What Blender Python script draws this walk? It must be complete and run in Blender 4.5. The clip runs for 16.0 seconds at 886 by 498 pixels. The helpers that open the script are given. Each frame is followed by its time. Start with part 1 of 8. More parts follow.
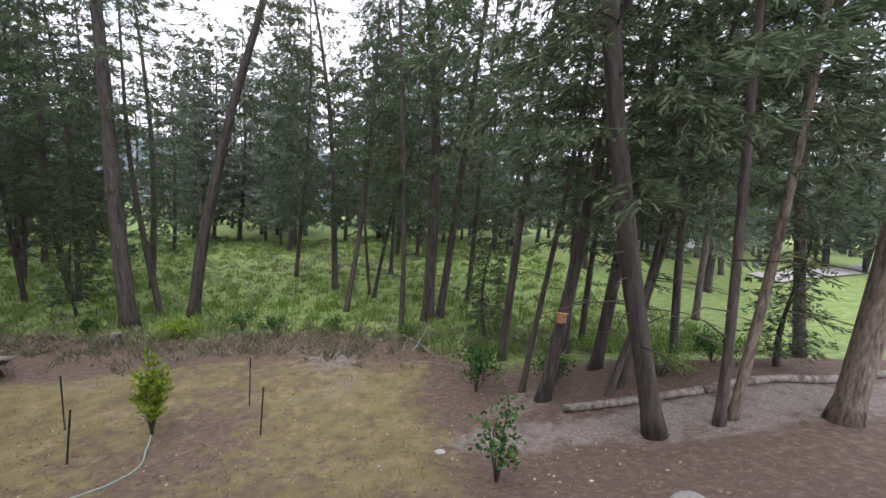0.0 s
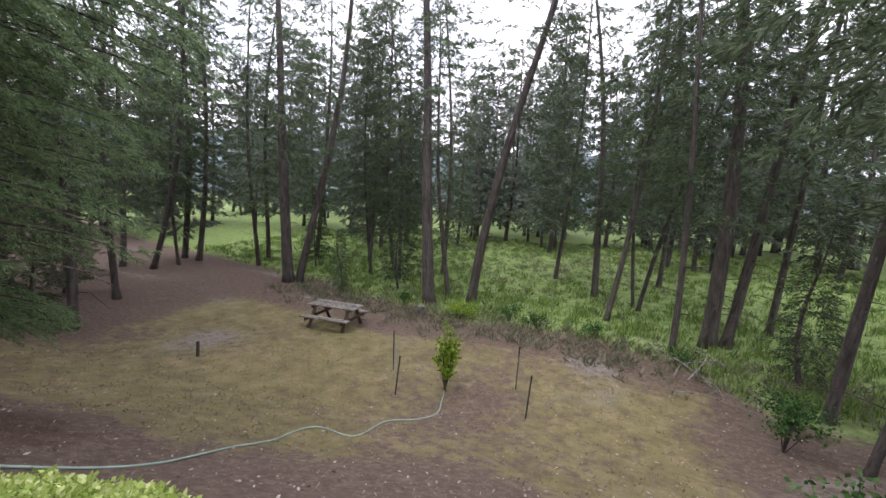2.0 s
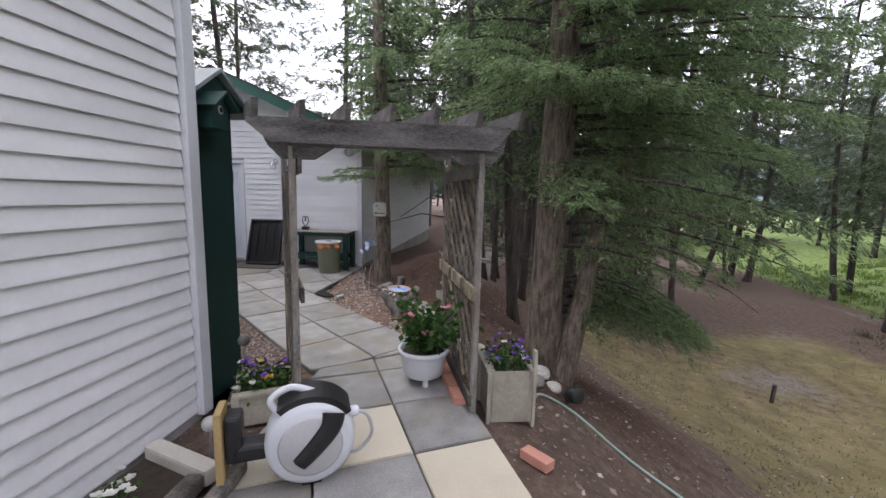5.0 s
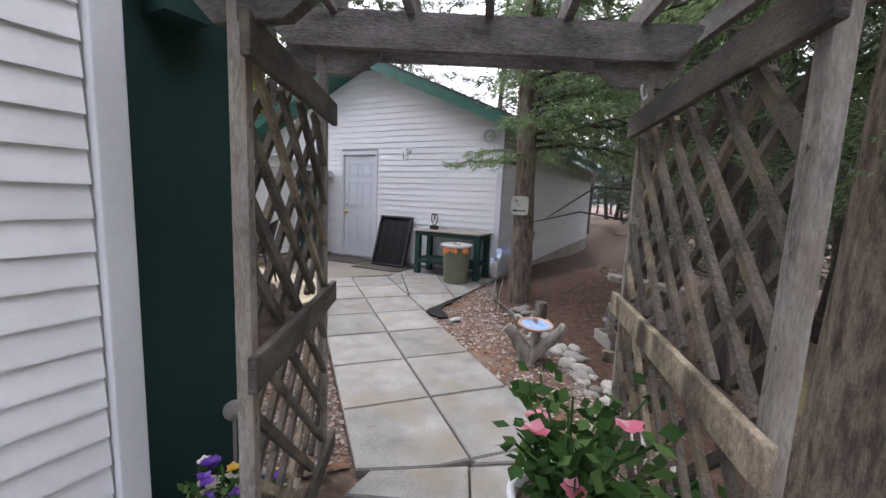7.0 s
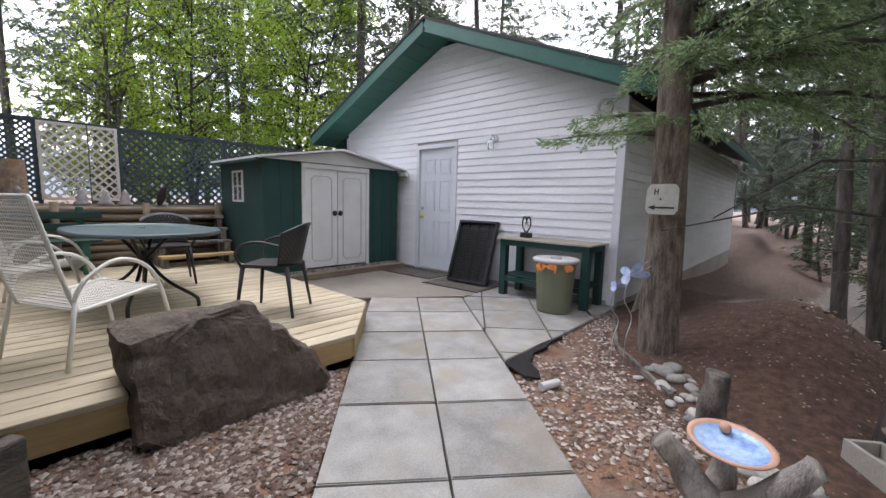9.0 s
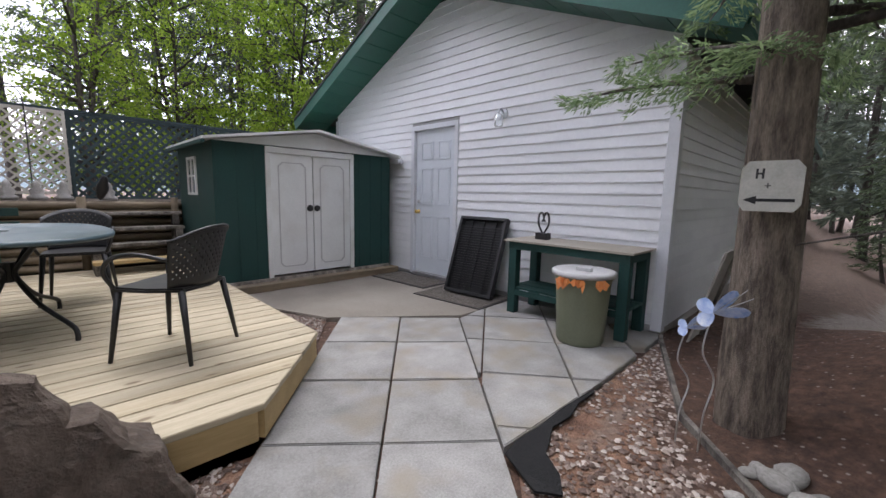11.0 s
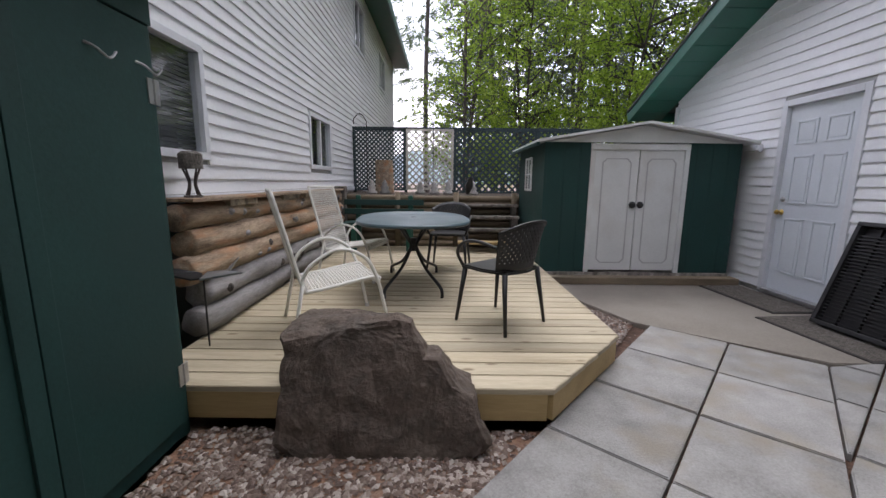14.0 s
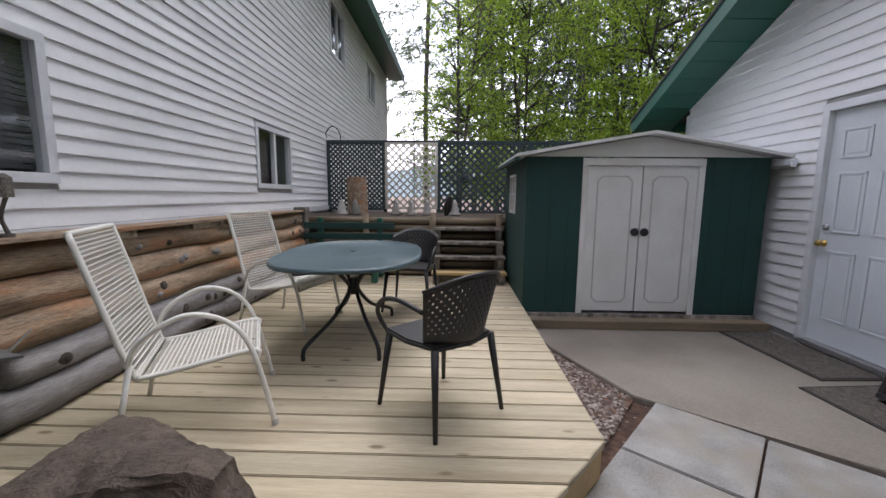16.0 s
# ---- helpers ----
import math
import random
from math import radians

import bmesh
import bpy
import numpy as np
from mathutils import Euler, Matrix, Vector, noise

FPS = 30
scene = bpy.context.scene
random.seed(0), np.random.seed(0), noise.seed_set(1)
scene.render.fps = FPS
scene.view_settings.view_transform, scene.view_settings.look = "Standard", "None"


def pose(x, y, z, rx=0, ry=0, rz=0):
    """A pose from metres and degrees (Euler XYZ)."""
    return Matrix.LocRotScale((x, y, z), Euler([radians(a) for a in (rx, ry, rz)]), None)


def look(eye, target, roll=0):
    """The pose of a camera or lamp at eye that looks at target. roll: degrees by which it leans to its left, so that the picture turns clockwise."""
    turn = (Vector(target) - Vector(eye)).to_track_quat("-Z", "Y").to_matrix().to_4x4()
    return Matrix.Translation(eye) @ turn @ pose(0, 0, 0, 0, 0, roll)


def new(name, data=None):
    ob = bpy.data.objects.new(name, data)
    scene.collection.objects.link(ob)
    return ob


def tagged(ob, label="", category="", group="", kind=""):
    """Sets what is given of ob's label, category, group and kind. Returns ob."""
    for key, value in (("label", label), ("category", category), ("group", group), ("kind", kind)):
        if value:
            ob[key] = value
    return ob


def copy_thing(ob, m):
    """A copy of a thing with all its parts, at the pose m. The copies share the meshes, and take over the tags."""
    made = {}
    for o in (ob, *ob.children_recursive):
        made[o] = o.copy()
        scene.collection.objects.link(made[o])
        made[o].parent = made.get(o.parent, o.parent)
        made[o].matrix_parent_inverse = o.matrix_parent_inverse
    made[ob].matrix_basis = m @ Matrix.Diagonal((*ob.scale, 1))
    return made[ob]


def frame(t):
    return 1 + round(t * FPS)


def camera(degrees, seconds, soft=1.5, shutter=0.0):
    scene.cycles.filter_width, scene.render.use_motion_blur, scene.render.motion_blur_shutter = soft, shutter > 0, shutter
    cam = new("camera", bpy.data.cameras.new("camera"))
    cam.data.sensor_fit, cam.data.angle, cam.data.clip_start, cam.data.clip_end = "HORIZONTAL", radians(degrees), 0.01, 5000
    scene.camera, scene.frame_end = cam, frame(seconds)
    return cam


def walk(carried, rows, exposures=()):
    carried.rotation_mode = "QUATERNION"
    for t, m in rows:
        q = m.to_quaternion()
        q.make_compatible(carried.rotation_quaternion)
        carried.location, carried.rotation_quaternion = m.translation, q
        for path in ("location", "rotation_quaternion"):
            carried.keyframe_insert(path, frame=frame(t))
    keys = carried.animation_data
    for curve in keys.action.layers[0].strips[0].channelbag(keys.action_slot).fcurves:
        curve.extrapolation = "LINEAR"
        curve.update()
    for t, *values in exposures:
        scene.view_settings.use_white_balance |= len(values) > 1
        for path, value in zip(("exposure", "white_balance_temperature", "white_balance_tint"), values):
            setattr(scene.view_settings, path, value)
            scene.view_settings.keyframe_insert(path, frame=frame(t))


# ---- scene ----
cam = camera(96.5, 16.0)
PATH = [
    (0, (10.134, 7.101, 1.736), (10.375, 9.077, 1.544), 2.6),
    (0.5, (10.084, 7.073, 1.727), (10.188, 9.062, 1.538), 2.8),
    (1, (9.982, 7.013, 1.721), (9.733, 8.988, 1.529), 2.8),
    (1.5, (9.9, 6.954, 1.73), (9.279, 8.842, 1.512), 3.0),
    (2, (9.808, 6.877, 1.711), (8.85, 8.617, 1.475), 3.3),
    (2.5, (9.73, 6.784, 1.678), (8.451, 8.301, 1.428), 2.9),
    (3, (9.52, 6.678, 1.636), (7.958, 7.902, 1.387), 2.4),
    (3.5, (9.293, 6.544, 1.645), (7.525, 7.444, 1.391), 2.3),
    (4, (8.985, 6.491, 1.607), (7.084, 7.053, 1.341), 1.8),
    (4.5, (8.657, 6.421, 1.588), (6.68, 6.567, 1.316), 1.8),
    (5, (8.306, 6.338, 1.57), (6.336, 6.119, 1.304), 1.4),
    (5.2, (8.164, 6.314, 1.552), (6.216, 5.947, 1.283), 1.1),
    (7.3, (6.278, 5.957, 1.339), (4.539, 5.004, 1.082), 2.2),
    (7.5, (6.125, 5.897, 1.309), (4.387, 4.94, 1.058), 1.7),
    (8, (5.734, 5.722, 1.276), (4.058, 4.659, 1.028), 1.3),
    (8.5, (5.373, 5.559, 1.268), (3.861, 4.272, 1.029), 1.3),
    (9, (5.077, 5.33, 1.239), (3.612, 3.989, 1.006), 1.5),
    (9.2, (4.929, 5.239, 1.231), (3.488, 3.872, 1.0), 1.2),
    (11.3, (3.914, 4.698, 1.239), (2.539, 3.274, 0.952), 1.2),
    (11.5, (3.872, 4.695, 1.253), (2.55, 3.225, 0.953), 1.2),
    (12, (3.851, 4.72, 1.268), (2.816, 3.039, 0.949), 0.7),
    (12.5, (3.884, 4.742, 1.278), (3.172, 2.901, 0.953), 0.5),
    (13, (3.926, 4.749, 1.279), (3.591, 2.805, 0.95), 0.5),
    (13.5, (3.945, 4.77, 1.293), (3.883, 2.799, 0.959), 0.6),
    (14, (3.927, 4.773, 1.286), (3.928, 2.801, 0.952), 0.6),
    (14.5, (3.897, 4.727, 1.282), (3.922, 2.755, 0.948), 0.7),
    (15, (3.831, 4.476, 1.28), (3.873, 2.503, 0.956), 0.7),
    (15.5, (3.671, 4.173, 1.363), (3.724, 2.197, 1.059), 0.6),
    (16, (3.404, 3.869, 1.389), (3.459, 1.888, 1.12), 0.5),
]
EXPOSURES = [(0, 1.35), (5, 1.45), (8, 1.95), (9, 1.9), (12, 1.6), (16, 1.45)]
walk(cam, [(t, look(eye, target, roll)) for t, eye, target, roll in PATH], EXPOSURES)

# ---- world and light ----
SUN_EL, SUN_ROT = radians(62), radians(200)
world = bpy.data.worlds.new("overcast_sky")
scene.world = world
world.use_nodes = True
wn, wl = world.node_tree.nodes, world.node_tree.links
wn.clear()
sky = wn.new("ShaderNodeTexSky")
sky.sky_type, sky.sun_disc = "NISHITA", False
sky.sun_elevation, sky.sun_rotation = SUN_EL, SUN_ROT
cloud_noise = wn.new("ShaderNodeTexNoise")
cloud_noise.inputs["Scale"].default_value, cloud_noise.inputs["Detail"].default_value = 2.2, 6
cloud_ramp = wn.new("ShaderNodeValToRGB")
cloud_ramp.color_ramp.elements[0].position, cloud_ramp.color_ramp.elements[1].position = 0.36, 0.56
cloud_ramp.color_ramp.elements[0].color = (0.45, 0.45, 0.45, 1)
cloud_mix = wn.new("ShaderNodeMix")
cloud_mix.data_type = "RGBA"
cloud_mix.inputs["B"].default_value = (8.8, 8.5, 9.7, 1)
background = wn.new("ShaderNodeBackground")
background.inputs["Strength"].default_value = 0.13
w_out = wn.new("ShaderNodeOutputWorld")
w_co = wn.new("ShaderNodeTexCoord")
wl.new(w_co.outputs["Generated"], cloud_noise.inputs["Vector"])
wl.new(cloud_noise.outputs["Fac"], cloud_ramp.inputs["Fac"])
wl.new(cloud_ramp.outputs["Color"], cloud_mix.inputs["Factor"])
wl.new(sky.outputs["Color"], cloud_mix.inputs["A"])
wl.new(cloud_mix.outputs["Result"], background.inputs["Color"])
wl.new(background.outputs["Background"], w_out.inputs["Surface"])

sun = new("sun", bpy.data.lights.new("sun", "SUN"))
sun.data.energy, sun.data.angle, sun.data.color = 0.8, radians(40), (1.0, 0.98, 0.95)
sun.matrix_world = look((0, 0, 30), (0 - 30 * math.sin(SUN_ROT) / math.tan(SUN_EL), 0 - 30 * math.cos(SUN_ROT) / math.tan(SUN_EL), 0))


# ---- materials ----
def material(name, dark, light, scale=6.0, fine=60.0, rough=0.7, bump=0.15, metal=0.0, vary=0.0, stretch=(1, 1, 1), wear=None, wear_amount=0.5, coords="Object", sheen=0.0, thin=0.0):
    """A surface of two colours mixed at two scales, with fine relief; vary shifts the brightness from object to object; wear is a third colour in patches."""
    m = bpy.data.materials.new(name)
    m.use_nodes = True
    n, l = m.node_tree.nodes, m.node_tree.links
    n.clear()
    out, bsdf = n.new("ShaderNodeOutputMaterial"), n.new("ShaderNodeBsdfPrincipled")
    co, mapping = n.new("ShaderNodeTexCoord"), n.new("ShaderNodeMapping")
    mapping.inputs["Scale"].default_value = stretch
    l.new(co.outputs[coords], mapping.inputs["Vector"])
    info = n.new("ShaderNodeObjectInfo")
    shift = n.new("ShaderNodeVectorMath")
    shift.operation = "SCALE"
    shift.inputs["Scale"].default_value = 37.0
    comb = n.new("ShaderNodeCombineXYZ")
    for k in "XYZ":
        l.new(info.outputs["Random"], comb.inputs[k])
    l.new(comb.outputs["Vector"], shift.inputs[0])
    add = n.new("ShaderNodeVectorMath")
    l.new(mapping.outputs["Vector"], add.inputs[0])
    l.new(shift.outputs["Vector"], add.inputs[1])
    big, small = n.new("ShaderNodeTexNoise"), n.new("ShaderNodeTexNoise")
    big.inputs["Scale"].default_value, big.inputs["Detail"].default_value = scale, 4
    small.inputs["Scale"].default_value, small.inputs["Detail"].default_value = fine, 5
    small.inputs["Roughness"].default_value = 0.65
    for t in (big, small):
        l.new(add.outputs["Vector"], t.inputs["Vector"])
    mix = n.new("ShaderNodeMath")
    mix.operation = "MULTIPLY_ADD"
    mix.inputs[1].default_value = 0.55
    half = n.new("ShaderNodeMath")
    half.operation = "MULTIPLY"
    half.inputs[1].default_value = 0.45
    l.new(small.outputs["Fac"], half.inputs[0])
    l.new(big.outputs["Fac"], mix.inputs[0])
    l.new(half.outputs[0], mix.inputs[2])
    ramp = n.new("ShaderNodeValToRGB")
    ramp.color_ramp.elements[0].position, ramp.color_ramp.elements[1].position = 0.33, 0.67
    ramp.color_ramp.elements[0].color, ramp.color_ramp.elements[1].color = (*dark, 1), (*light, 1)
    l.new(mix.outputs[0], ramp.inputs["Fac"])
    colour = ramp.outputs["Color"]
    if wear:
        patch, wr, wm = n.new("ShaderNodeTexNoise"), n.new("ShaderNodeValToRGB"), n.new("ShaderNodeMix")
        patch.inputs["Scale"].default_value, patch.inputs["Detail"].default_value = scale * 0.6, 7
        l.new(add.outputs["Vector"], patch.inputs["Vector"])
        wr.color_ramp.elements[0].position, wr.color_ramp.elements[1].position = 0.5, 0.68
        wr.color_ramp.elements[1].color = (wear_amount, wear_amount, wear_amount, 1)
        l.new(patch.outputs["Fac"], wr.inputs["Fac"])
        wm.data_type = "RGBA"
        wm.inputs["B"].default_value = (*wear, 1)
        l.new(wr.outputs["Color"], wm.inputs["Factor"])
        l.new(colour, wm.inputs["A"])
        colour = wm.outputs["Result"]
    if vary:
        hsv, rng = n.new("ShaderNodeHueSaturation"), n.new("ShaderNodeMapRange")
        rng.inputs["To Min"].default_value, rng.inputs["To Max"].default_value = 1 - vary, 1 + vary
        l.new(info.outputs["Random"], rng.inputs["Value"])
        l.new(rng.outputs["Result"], hsv.inputs["Value"])
        l.new(colour, hsv.inputs["Color"])
        colour = hsv.outputs["Color"]
    l.new(colour, bsdf.inputs["Base Color"])
    rr = n.new("ShaderNodeMapRange")
    rr.inputs["To Min"].default_value, rr.inputs["To Max"].default_value = max(0.03, rough - 0.1), min(1, rough + 0.1)
    l.new(big.outputs["Fac"], rr.inputs["Value"])
    l.new(rr.outputs["Result"], bsdf.inputs["Roughness"])
    bsdf.inputs["Metallic"].default_value = metal
    if bump:
        b = n.new("ShaderNodeBump")
        b.inputs["Strength"].default_value, b.inputs["Distance"].default_value = bump, 0.02
        l.new(small.outputs["Fac"], b.inputs["Height"])
        l.new(b.outputs["Normal"], bsdf.inputs["Normal"])
    surface = bsdf.outputs["BSDF"]
    if thin:
        tr, ms = n.new("ShaderNodeBsdfTranslucent"), n.new("ShaderNodeMixShader")
        l.new(colour, tr.inputs["Color"])
        ms.inputs["Fac"].default_value = thin
        l.new(surface, ms.inputs[1])
        l.new(tr.outputs["BSDF"], ms.inputs[2])
        surface = ms.outputs["Shader"]
    l.new(surface, out.inputs["Surface"])
    return m


def leaf_material(name, dark, mid, light, thin=0.25, tip=None):
    """Foliage: each clump (mesh island) takes its own green."""
    m = bpy.data.materials.new(name)
    m.use_nodes = True
    n, l = m.node_tree.nodes, m.node_tree.links
    n.clear()
    out, bsdf = n.new("ShaderNodeOutputMaterial"), n.new("ShaderNodeBsdfPrincipled")
    geo, info, ramp = n.new("ShaderNodeNewGeometry"), n.new("ShaderNodeObjectInfo"), n.new("ShaderNodeValToRGB")
    ramp.color_ramp.elements[0].color, ramp.color_ramp.elements[1].color = (*dark, 1), (*light, 1)
    e = ramp.color_ramp.elements.new(0.55)
    e.color = (*mid, 1)
    l.new(geo.outputs["Random Per Island"], ramp.inputs["Fac"])
    hsv, rng = n.new("ShaderNodeHueSaturation"), n.new("ShaderNodeMapRange")
    rng.inputs["To Min"].default_value, rng.inputs["To Max"].default_value = 0.8, 1.2
    l.new(info.outputs["Random"], rng.inputs["Value"])
    l.new(rng.outputs["Result"], hsv.inputs["Value"])
    l.new(ramp.outputs["Color"], hsv.inputs["Color"])
    l.new(hsv.outputs["Color"], bsdf.inputs["Base Color"])
    bsdf.inputs["Roughness"].default_value = 0.65
    bsdf.inputs["Specular IOR Level"].default_value = 0.2
    tr, ms = n.new("ShaderNodeBsdfTranslucent"), n.new("ShaderNodeMixShader")
    l.new(hsv.outputs["Color"], tr.inputs["Color"])
    ms.inputs["Fac"].default_value = thin
    l.new(bsdf.outputs["BSDF"], ms.inputs[1])
    l.new(tr.outputs["BSDF"], ms.inputs[2])
    l.new(ms.outputs["Shader"], out.inputs["Surface"])
    return m


def glass_material(name, tint):
    m = bpy.data.materials.new(name)
    m.use_nodes = True
    b = m.node_tree.nodes["Principled BSDF"]
    b.inputs["Base Color"].default_value = (*tint, 1)
    b.inputs["Roughness"].default_value = 0.03
    b.inputs["Transmission Weight"].default_value = 1.0
    b.inputs["IOR"].default_value = 1.45
    return m


M_SIDING = material("white_vinyl_siding", (0.69, 0.7, 0.72), (0.79, 0.8, 0.81), 1.2, 25, 0.5, 0.04, vary=0.03, wear=(0.52, 0.53, 0.54), wear_amount=0.35)
M_TRIM = material("white_trim", (0.6, 0.62, 0.65), (0.7, 0.72, 0.75), 2, 40, 0.45, 0.05)
M_CORE = material("wall_core", (0.3, 0.3, 0.3), (0.36, 0.36, 0.35), 3, 30, 0.8, 0.1)
M_CONCRETE = material("foundation_concrete", (0.3, 0.28, 0.25), (0.4, 0.38, 0.34), 2, 40, 0.9, 0.3, wear=(0.22, 0.2, 0.17))
M_SLAB = material("concrete_slab", (0.17, 0.165, 0.157), (0.36, 0.352, 0.34), 4.5, 90, 0.85, 0.4, vary=0.12, wear=(0.25, 0.22, 0.175), wear_amount=0.8, coords="Object")
M_SLAB_TAN = material("cream_slab", (0.48, 0.43, 0.33), (0.6, 0.55, 0.44), 2.5, 90, 0.85, 0.3, vary=0.08)
M_PAD = material("concrete_pad", (0.19, 0.168, 0.14), (0.3, 0.272, 0.232), 1.4, 60, 0.85, 0.3, wear=(0.14, 0.122, 0.1))
M_GREEN_TRIM = material("green_painted_trim", (0.008, 0.07, 0.05), (0.014, 0.1, 0.07), 3, 40, 0.45, 0.05)
M_DARK_GREEN = material("dark_green_paint", (0.005, 0.034, 0.03), (0.011, 0.055, 0.048), 2, 50, 0.72, 0.1, wear=(0.012, 0.038, 0.036))
M_DOOR = material("white_door_paint", (0.58, 0.62, 0.66), (0.66, 0.7, 0.74), 2, 40, 0.4, 0.03)
M_SHED_DOOR = material("shed_white_paint", (0.6, 0.61, 0.6), (0.7, 0.71, 0.7), 3, 40, 0.45, 0.05, wear=(0.4, 0.36, 0.3), wear_amount=0.3)
M_ROOF = material("dark_shingle", (0.03, 0.035, 0.035), (0.06, 0.065, 0.06), 4, 60, 0.9, 0.4)
M_METAL_DARK = material("black_metal", (0.01, 0.01, 0.012), (0.02, 0.02, 0.022), 5, 80, 0.4, 0.03)
M_BRASS = material("brass", (0.5, 0.33, 0.08), (0.65, 0.45, 0.15), 5, 60, 0.3, 0.02, metal=1.0)
M_STEEL = material("steel", (0.4, 0.4, 0.4), (0.55, 0.55, 0.55), 8, 90, 0.4, 0.03, metal=0.8)
M_DECK = material("new_deck_board", (0.34, 0.29, 0.195), (0.54, 0.47, 0.34), 3.0, 30, 0.65, 0.2, vary=0.18, stretch=(0.4, 4.5, 4.5), wear=(0.25, 0.19, 0.11), wear_amount=0.6)


def knots(m, along, across, size, colour):
    """Scattered dark knots and short checks along the grain of a board material."""
    n, l = m.node_tree.nodes, m.node_tree.links
    bsdf = [k for k in n if k.type == "BSDF_PRINCIPLED"][0]
    link = bsdf.inputs["Base Color"].links[0]
    source = link.from_socket
    co, info, comb, add = n.new("ShaderNodeTexCoord"), n.new("ShaderNodeObjectInfo"), n.new("ShaderNodeVectorMath"), n.new("ShaderNodeVectorMath")
    comb.operation = "MULTIPLY"
    comb.inputs[1].default_value = (along, across, across)
    l.new(co.outputs["Object"], comb.inputs[0])
    scale = n.new("ShaderNodeMath")
    scale.operation = "MULTIPLY"
    scale.inputs[1].default_value = 61.0
    l.new(info.outputs["Random"], scale.inputs[0])
    l.new(comb.outputs["Vector"], add.inputs[0])
    l.new(scale.outputs[0], add.inputs[1])
    cells, ramp, mix = n.new("ShaderNodeTexVoronoi"), n.new("ShaderNodeValToRGB"), n.new("ShaderNodeMix")
    cells.inputs["Scale"].default_value = 1.0
    l.new(add.outputs["Vector"], cells.inputs["Vector"])
    a, b = ramp.color_ramp.elements
    a.position, b.position = size * 0.45, size
    a.color, b.color = (0.8, 0.8, 0.8, 1), (0, 0, 0, 1)
    l.new(cells.outputs["Distance"], ramp.inputs["Fac"])
    mix.data_type = "RGBA"
    mix.inputs["B"].default_value = (*colour, 1)
    l.new(ramp.outputs["Color"], mix.inputs["Factor"])
    l.new(source, mix.inputs["A"])
    l.new(mix.outputs["Result"], bsdf.inputs["Base Color"])


knots(M_DECK, 2.6, 6.5, 0.13, (0.13, 0.085, 0.045))
M_DECK_RIM = material("deck_rim_wood", (0.34, 0.24, 0.1), (0.48, 0.35, 0.17), 3, 30, 0.65, 0.12, stretch=(0.3, 3, 3))
M_GREY_WOOD = material("weathered_grey_wood", (0.045, 0.04, 0.036), (0.4, 0.365, 0.32), 9, 80, 0.85, 0.9, vary=0.25, stretch=(1.3, 1.3, 0.7), wear=(0.035, 0.029, 0.025), wear_amount=0.8)
M_STAINED_WOOD = material("brown_stained_wood", (0.04, 0.026, 0.018), (0.12, 0.08, 0.055), 6, 60, 0.8, 0.5, vary=0.15, stretch=(1.2, 1.2, 0.7))
M_GREY_BEAM = material("weathered_beam", (0.05, 0.046, 0.045), (0.3, 0.285, 0.275), 6, 60, 0.85, 0.8, vary=0.2, stretch=(0.6, 0.6, 2.0), wear=(0.06, 0.05, 0.045))
M_BARE_WOOD = material("bare_peeled_wood", (0.1, 0.075, 0.05), (0.52, 0.44, 0.32), 9, 70, 0.8, 0.8, vary=0.2, stretch=(1.3, 1.3, 0.8), wear=(0.06, 0.048, 0.038), wear_amount=0.95)
M_LOG = material("peeled_log", (0.13, 0.088, 0.06), (0.56, 0.43, 0.3), 5, 34, 0.8, 1.0, vary=0.3, stretch=(3, 0.5, 3), wear=(0.46, 0.22, 0.1), wear_amount=0.8)
M_LOG_GREY = material("grey_log", (0.15, 0.14, 0.14), (0.4, 0.385, 0.38), 3, 30, 0.85, 0.5, vary=0.15, stretch=(3, 0.5, 3), wear=(0.07, 0.06, 0.055))
M_FENCE_LOG = material("retaining_pole", (0.13, 0.1, 0.065), (0.27, 0.21, 0.14), 3, 30, 0.8, 0.4, vary=0.2, stretch=(0.4, 3, 3), wear=(0.09, 0.08, 0.06))
M_BARK = material("fir_bark", (0.03, 0.026, 0.024), (0.135, 0.115, 0.102), 7, 22, 0.95, 1.0, vary=0.2, stretch=(2.4, 2.4, 0.35), wear=(0.02, 0.017, 0.015), wear_amount=0.7)
M_BARK_LIGHT = material("light_bark", (0.07, 0.054, 0.043), (0.36, 0.295, 0.235), 13, 60, 0.95, 1.0, vary=0.1, stretch=(2.2, 2.2, 0.5), wear=(0.04, 0.031, 0.025), wear_amount=0.8)
M_NEEDLE = leaf_material("fir_needles", (0.052, 0.074, 0.044), (0.088, 0.12, 0.067), (0.16, 0.205, 0.115), 0.4)
M_NEEDLE_NEAR = leaf_material("near_fir_needles", (0.105, 0.152, 0.078), (0.175, 0.25, 0.125), (0.28, 0.36, 0.19), 0.62)
# Fir needles again, paler and greyer: the haze of distance is in the colour.
M_NEEDLE_HAZED = leaf_material("hazed_fir_needles", (0.09, 0.112, 0.09), (0.13, 0.157, 0.12), (0.18, 0.21, 0.155), 0.4)
M_LEAF_SPRING = leaf_material("spring_leaves", (0.15, 0.24, 0.025), (0.26, 0.39, 0.04), (0.38, 0.5, 0.09), 0.5)
M_LEAF = leaf_material("garden_leaves", (0.02, 0.06, 0.015), (0.05, 0.12, 0.03), (0.11, 0.2, 0.06), 0.3)
M_LEAF_BRIGHT = leaf_material("variegated_leaves", (0.22, 0.3, 0.06), (0.42, 0.52, 0.15), (0.62, 0.66, 0.32), 0.3)
M_GRASS = leaf_material("meadow_grass", (0.085, 0.15, 0.035), (0.16, 0.25, 0.06), (0.28, 0.35, 0.12), 0.3)
